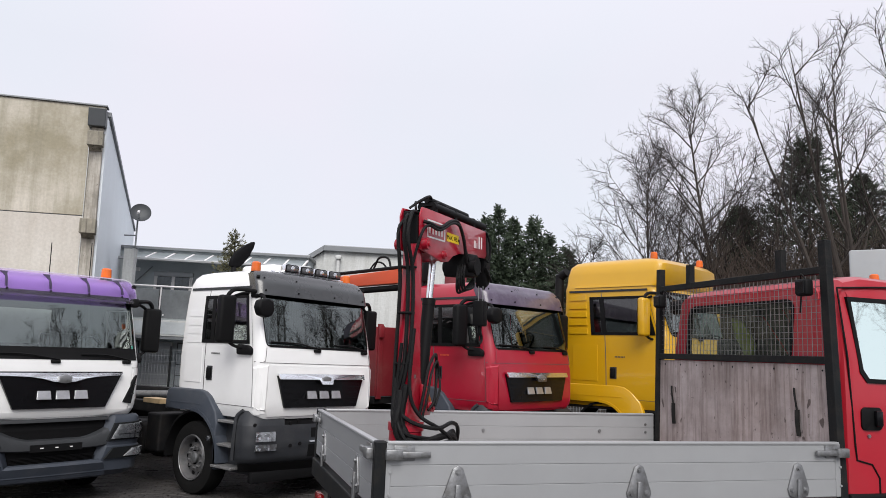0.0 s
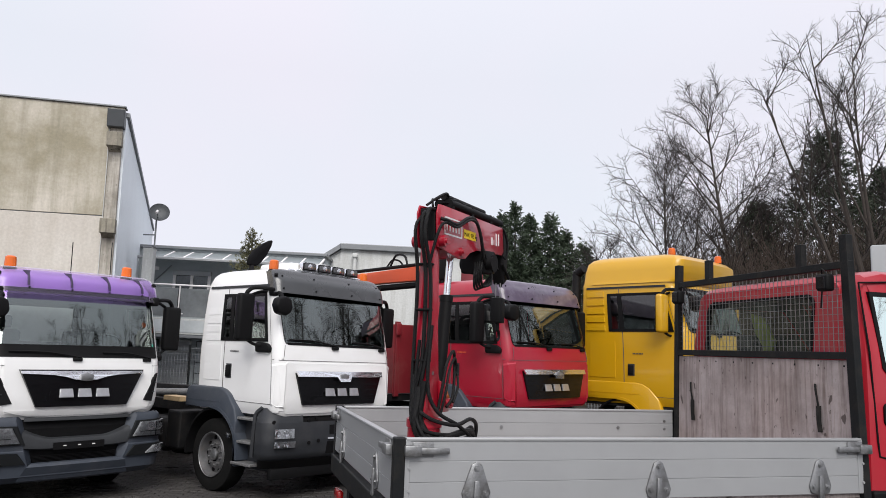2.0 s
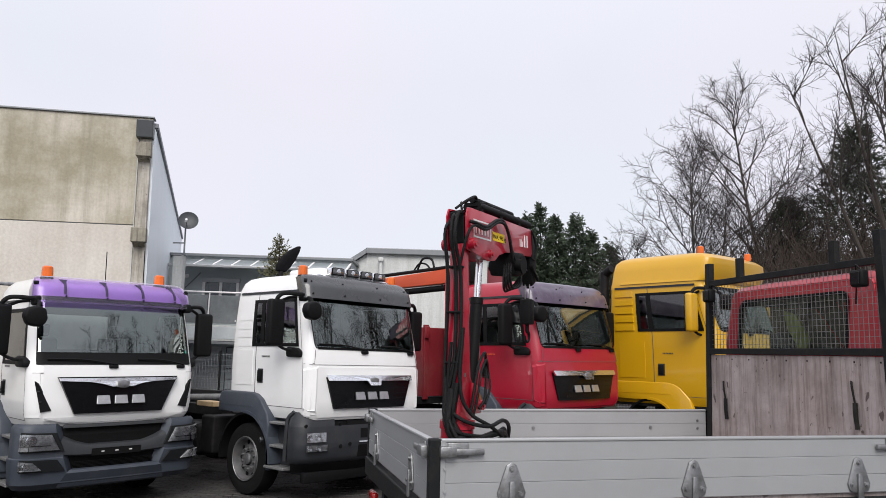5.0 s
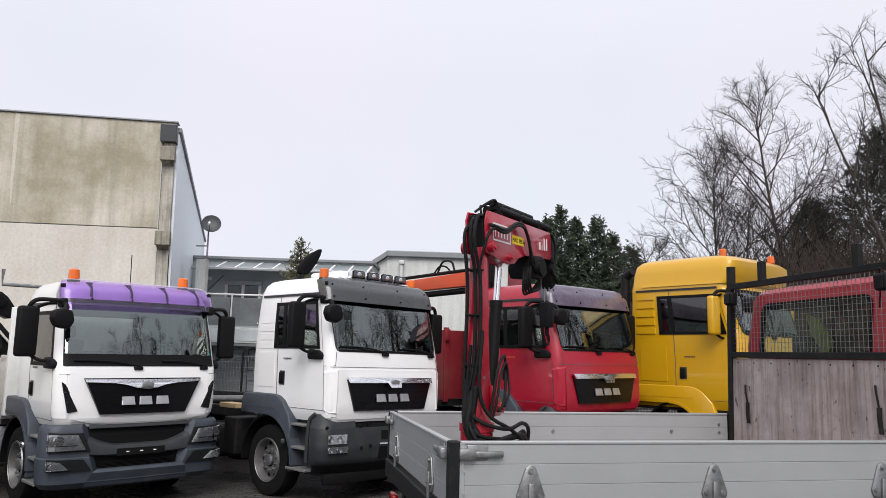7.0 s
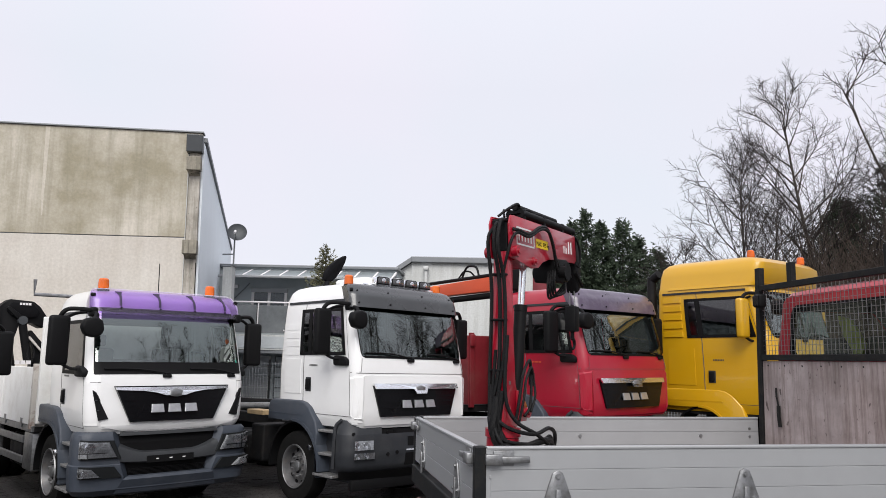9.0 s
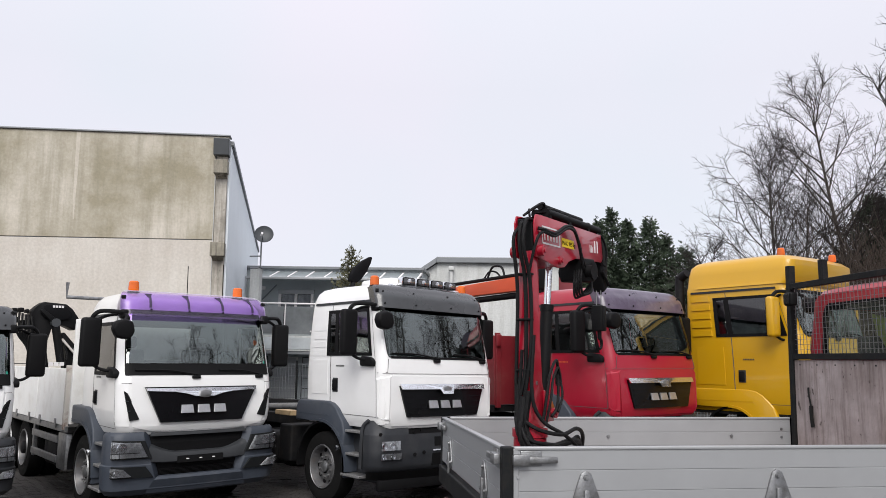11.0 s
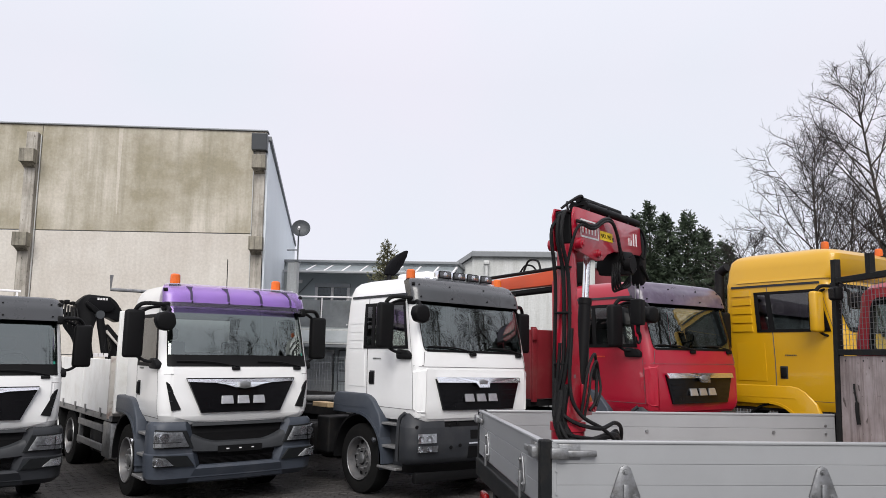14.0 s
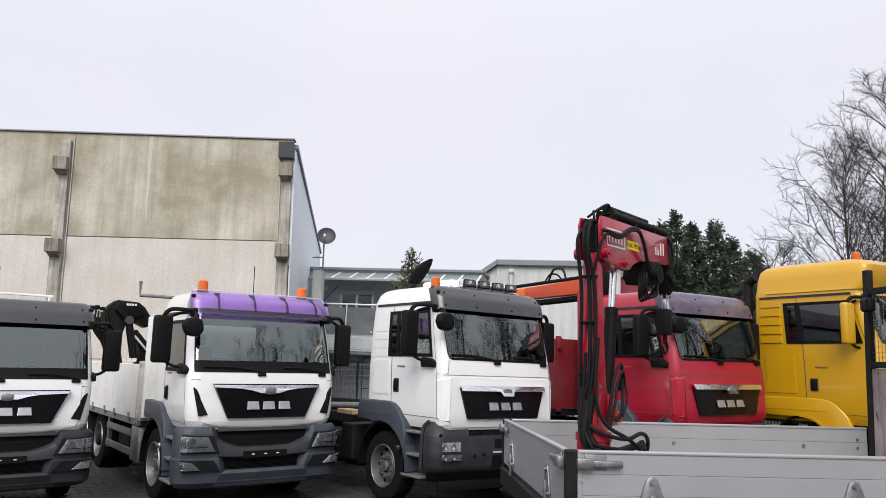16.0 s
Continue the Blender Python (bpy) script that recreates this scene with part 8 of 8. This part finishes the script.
def brush(name, pts, seed, label, count=1500):
    """A band of tangled leafless shrubs."""
    rng = random.Random(seed)
    bm = bmesh.new()
    for k in range(count):
        x, y, hh = pts[rng.randrange(len(pts))]
        x, y = x + rng.uniform(-1.6, 1.6), y + rng.uniform(-1.0, 1.0)
        p = [Vector((x, y, 0))]
        d = Vector((rng.gauss(0, 0.35), rng.gauss(0, 0.3), 1)).normalized()
        L = hh * rng.uniform(0.6, 1.05)
        for j in range(4):
            d = (d + Vector((rng.gauss(0, 0.22), rng.gauss(0, 0.22), 0))).normalized()
            p.append(p[-1] + d * L / 4)
        tube(bm, p, 0.022, 3, 1, taper=0.006)
        for j in (1, 2, 3):
            for _ in range(2):
                q = p[j] + Vector((rng.gauss(0, 0.45), rng.gauss(0, 0.4), rng.uniform(0.25, 0.8)))
                tube(bm, [p[j], q], 0.009, 3, 1, taper=0.003)
    ob = part(name, bm, "shrub_twig")
    return tagged(ob, label, "shrubs", kind="stuff")


brush("shrub_thicket", [(7 + 1.5 * i, 33.0 + 0.3 * (i % 3), 5.8 + 0.26 * i) for i in range(12)], 7, "tangled brown leafless shrubs in a dense thicket")
brush("shrub_thicket", [(10.5 + 1.3 * i, 28.0 + 0.4 * (i % 3), 7.4 + 0.16 * i) for i in range(11)], 17, "tall tangled brown leafless shrubs under the trees", 5200)
brush("shrub_thicket", [(1.0 + 1.5 * i, 38.0, 4.6) for i in range(6)], 9, "tangled brown leafless shrubs before conifers")
# trees along the right-hand edge and the other side of the yard
for i, (x, y, h) in enumerate(((18.5, 21, 13), (17, 17.8, 14), (16.5, 14.6, 15), (17, 11.5, 16), (16.5, 8.5, 17), (17, 5.3, 18), (17.5, 2.2, 18), (17, -1, 17), (18, -10, 14), (-4, -20, 12), (-14, -18, 12))):
    bare_tree("bare_tree", x, y, h, 100 + i, "leafless tree on the far side of the yard", 0.26, 0.13, (0, 0), z=0.0 if y > 10 else 0.35, stems=3 if i < 8 else 2, rise=1.7, fine=3 if i < 8 else 2, thick=1.0 if i < 8 else 1.9)

# ---- small things round the yard ----
# satellite dish on the corner of the hall
dish = thing("satellite_dish", pose(-9.75, 23.5, 0), "dark grey satellite dish on a wall pole", "satellite dish")
part("pole", one_tube([(-0.42, 0.0, 5.15), (-0.16, 0.0, 5.15), (-0.06, 0.0, 5.2), (-0.06, 0.0, 6.35)], 0.028, 8, 1), "flashing", dish)
part("bracket", one_tube([(-0.45, 0.0, 5.55), (-0.06, 0.0, 5.55)], 0.022, 6, 1), "flashing", dish)
bm = bmesh.new()
lathe(bm, [(0.02, 0.0), (0.14, -0.010), (0.25, -0.042), (0.31, -0.072), (0.315, -0.066), (0.25, -0.03), (0.14, 0.005), (0.02, 0.02)], (0, 0, 0), "y", 28)
bmesh.ops.transform(bm, matrix=pose(0.04, -0.05, 6.26, -18, 0, 22), verts=bm.verts)
part("reflector", bm, "dark_grey", dish, smooth=True)
part("feed_arm", one_tube([(0.0, -0.06, 6.10), (0.16, -0.48, 6.18)], 0.014, 6, 1), "flashing", dish)
part("feed_horn", one_rod((0.14, -0.50, 6.19), (0.11, -0.38, 6.27), 0.04, 10), "marks", dish, smooth=True)

# welded mesh fence behind the lorries
def fence_panel(x, y, deg, w=2.5, h=2.0):
    f = thing("mesh_fence", pose(x, y, 0, 0, 0, deg), "dark grey welded wire mesh fence panel between posts", "fence", "fence panels")
    part("post", one_box(-0.03, -0.03, 0, 0.03, 0.03, h + 0.08), "rack", f)
    bm = bmesh.new()
    for k in range(1, int(w / 0.10)):
        box(bm, 0.1 * k - 0.006, -0.006, 0.05, 0.1 * k + 0.006, 0.006, h)
    for k in range(11):
        box(bm, 0, -0.012, 0.05 + (h - 0.1) * k / 10 - 0.006, w, -0.006, 0.05 + (h - 0.1) * k / 10 + 0.006)
    part("wire_panel", bm, "flashing", f)
    return f


fp = fence_panel(-14.0, 25.0, 2.0)
for k in range(1, 8):
    copy_thing(fp, pose(-14.0 + 2.5 * k, 25.0 + 0.087 * k, 0, 0, 0, 2.0))

# small yellowish conifer behind the white lorry
conifer("young_conifer", -7.5, 26.5, 6.2, 2.0, 77, "small sparse yellowish conifer", "sapling", n=900, start=0.62, leaf=0.5)

# pale box body standing beyond the pick-up
boxv = thing("white_box_van", pose(11.3, 18.0, 0.12, 0, 0, -30), "pale grey box van body with louvred roof unit", "van")
part("box_body", one_box(-1.2, 0, 0.7, 1.2, 5.0, 4.95, bevel=0.06), "box_grey", boxv, smooth=True)
for k in range(5):
    part("louvre", one_box(0.25, -0.03, 4.25 + 0.10 * k, 1.05, 0.0, 4.32 + 0.10 * k, bevel=0.01), "flashing", boxv)
part("cab_body", one_box(-1.1, -1.7, 0.6, 1.1, -0.02, 2.9, bevel=0.15, seg=3), "box_grey", boxv, smooth=True)
for s in (-1, 1):
    for v in (-1.0, 3.8):
        part("wheel", one_lathe([(0.2, -0.14), (0.45, -0.14), (0.48, 0.0), (0.45, 0.14), (0.2, 0.14)], (s * 1.0, v, 0.48), "x", 20), "tyre", boxv, smooth=True)
part("chassis_frame", one_box(-0.5, -1.5, 0.45, 0.5, 4.8, 0.72), "frame", boxv)

# concrete pavers of the yard where the surface shows between the lorries
def pavers():
    rng = random.Random(4)
    bm = bmesh.new()
    L, W = 0.20, 0.10
    for i in range(-46, 10):
        for j in range(0, 72):
            x, y = -0.6 + i * (L + 0.006) + (0.5 * L if j % 2 else 0), 8.8 + j * (W + 0.006)
            if rng.random() < 0.01:
                continue
            dz = rng.uniform(-0.003, 0.003) + ground_z(x, y)
            z1 = 0.016 + dz
            c = [(x + 0.004, y + 0.004), (x + L - 0.004, y + 0.004), (x + L - 0.004, y + W - 0.004), (x + 0.004, y + W - 0.004)]
            lo = [bm.verts.new((a + (0.004 if k in (1, 2) else -0.004), b + (0.004 if k > 1 else -0.004), dz - 0.004)) for k, (a, b) in enumerate(c)]
            hi = [bm.verts.new((a, b, z1 + rng.uniform(-0.001, 0.001))) for a, b in c]
            bm.faces.new(hi)
            for k in range(4):
                bm.faces.new((lo[k], lo[(k + 1) % 4], hi[(k + 1) % 4], hi[k]))
    me = bpy.data.meshes.new("pavers")
    bm.to_mesh(me)
    bm.free()
    me.materials.append(M["paver"])
    ob = new("paver_field", me)
    ob.parent = ground
    tagged(ob, "dark damp concrete pavers with narrow joints", kind="stuff")


pavers()
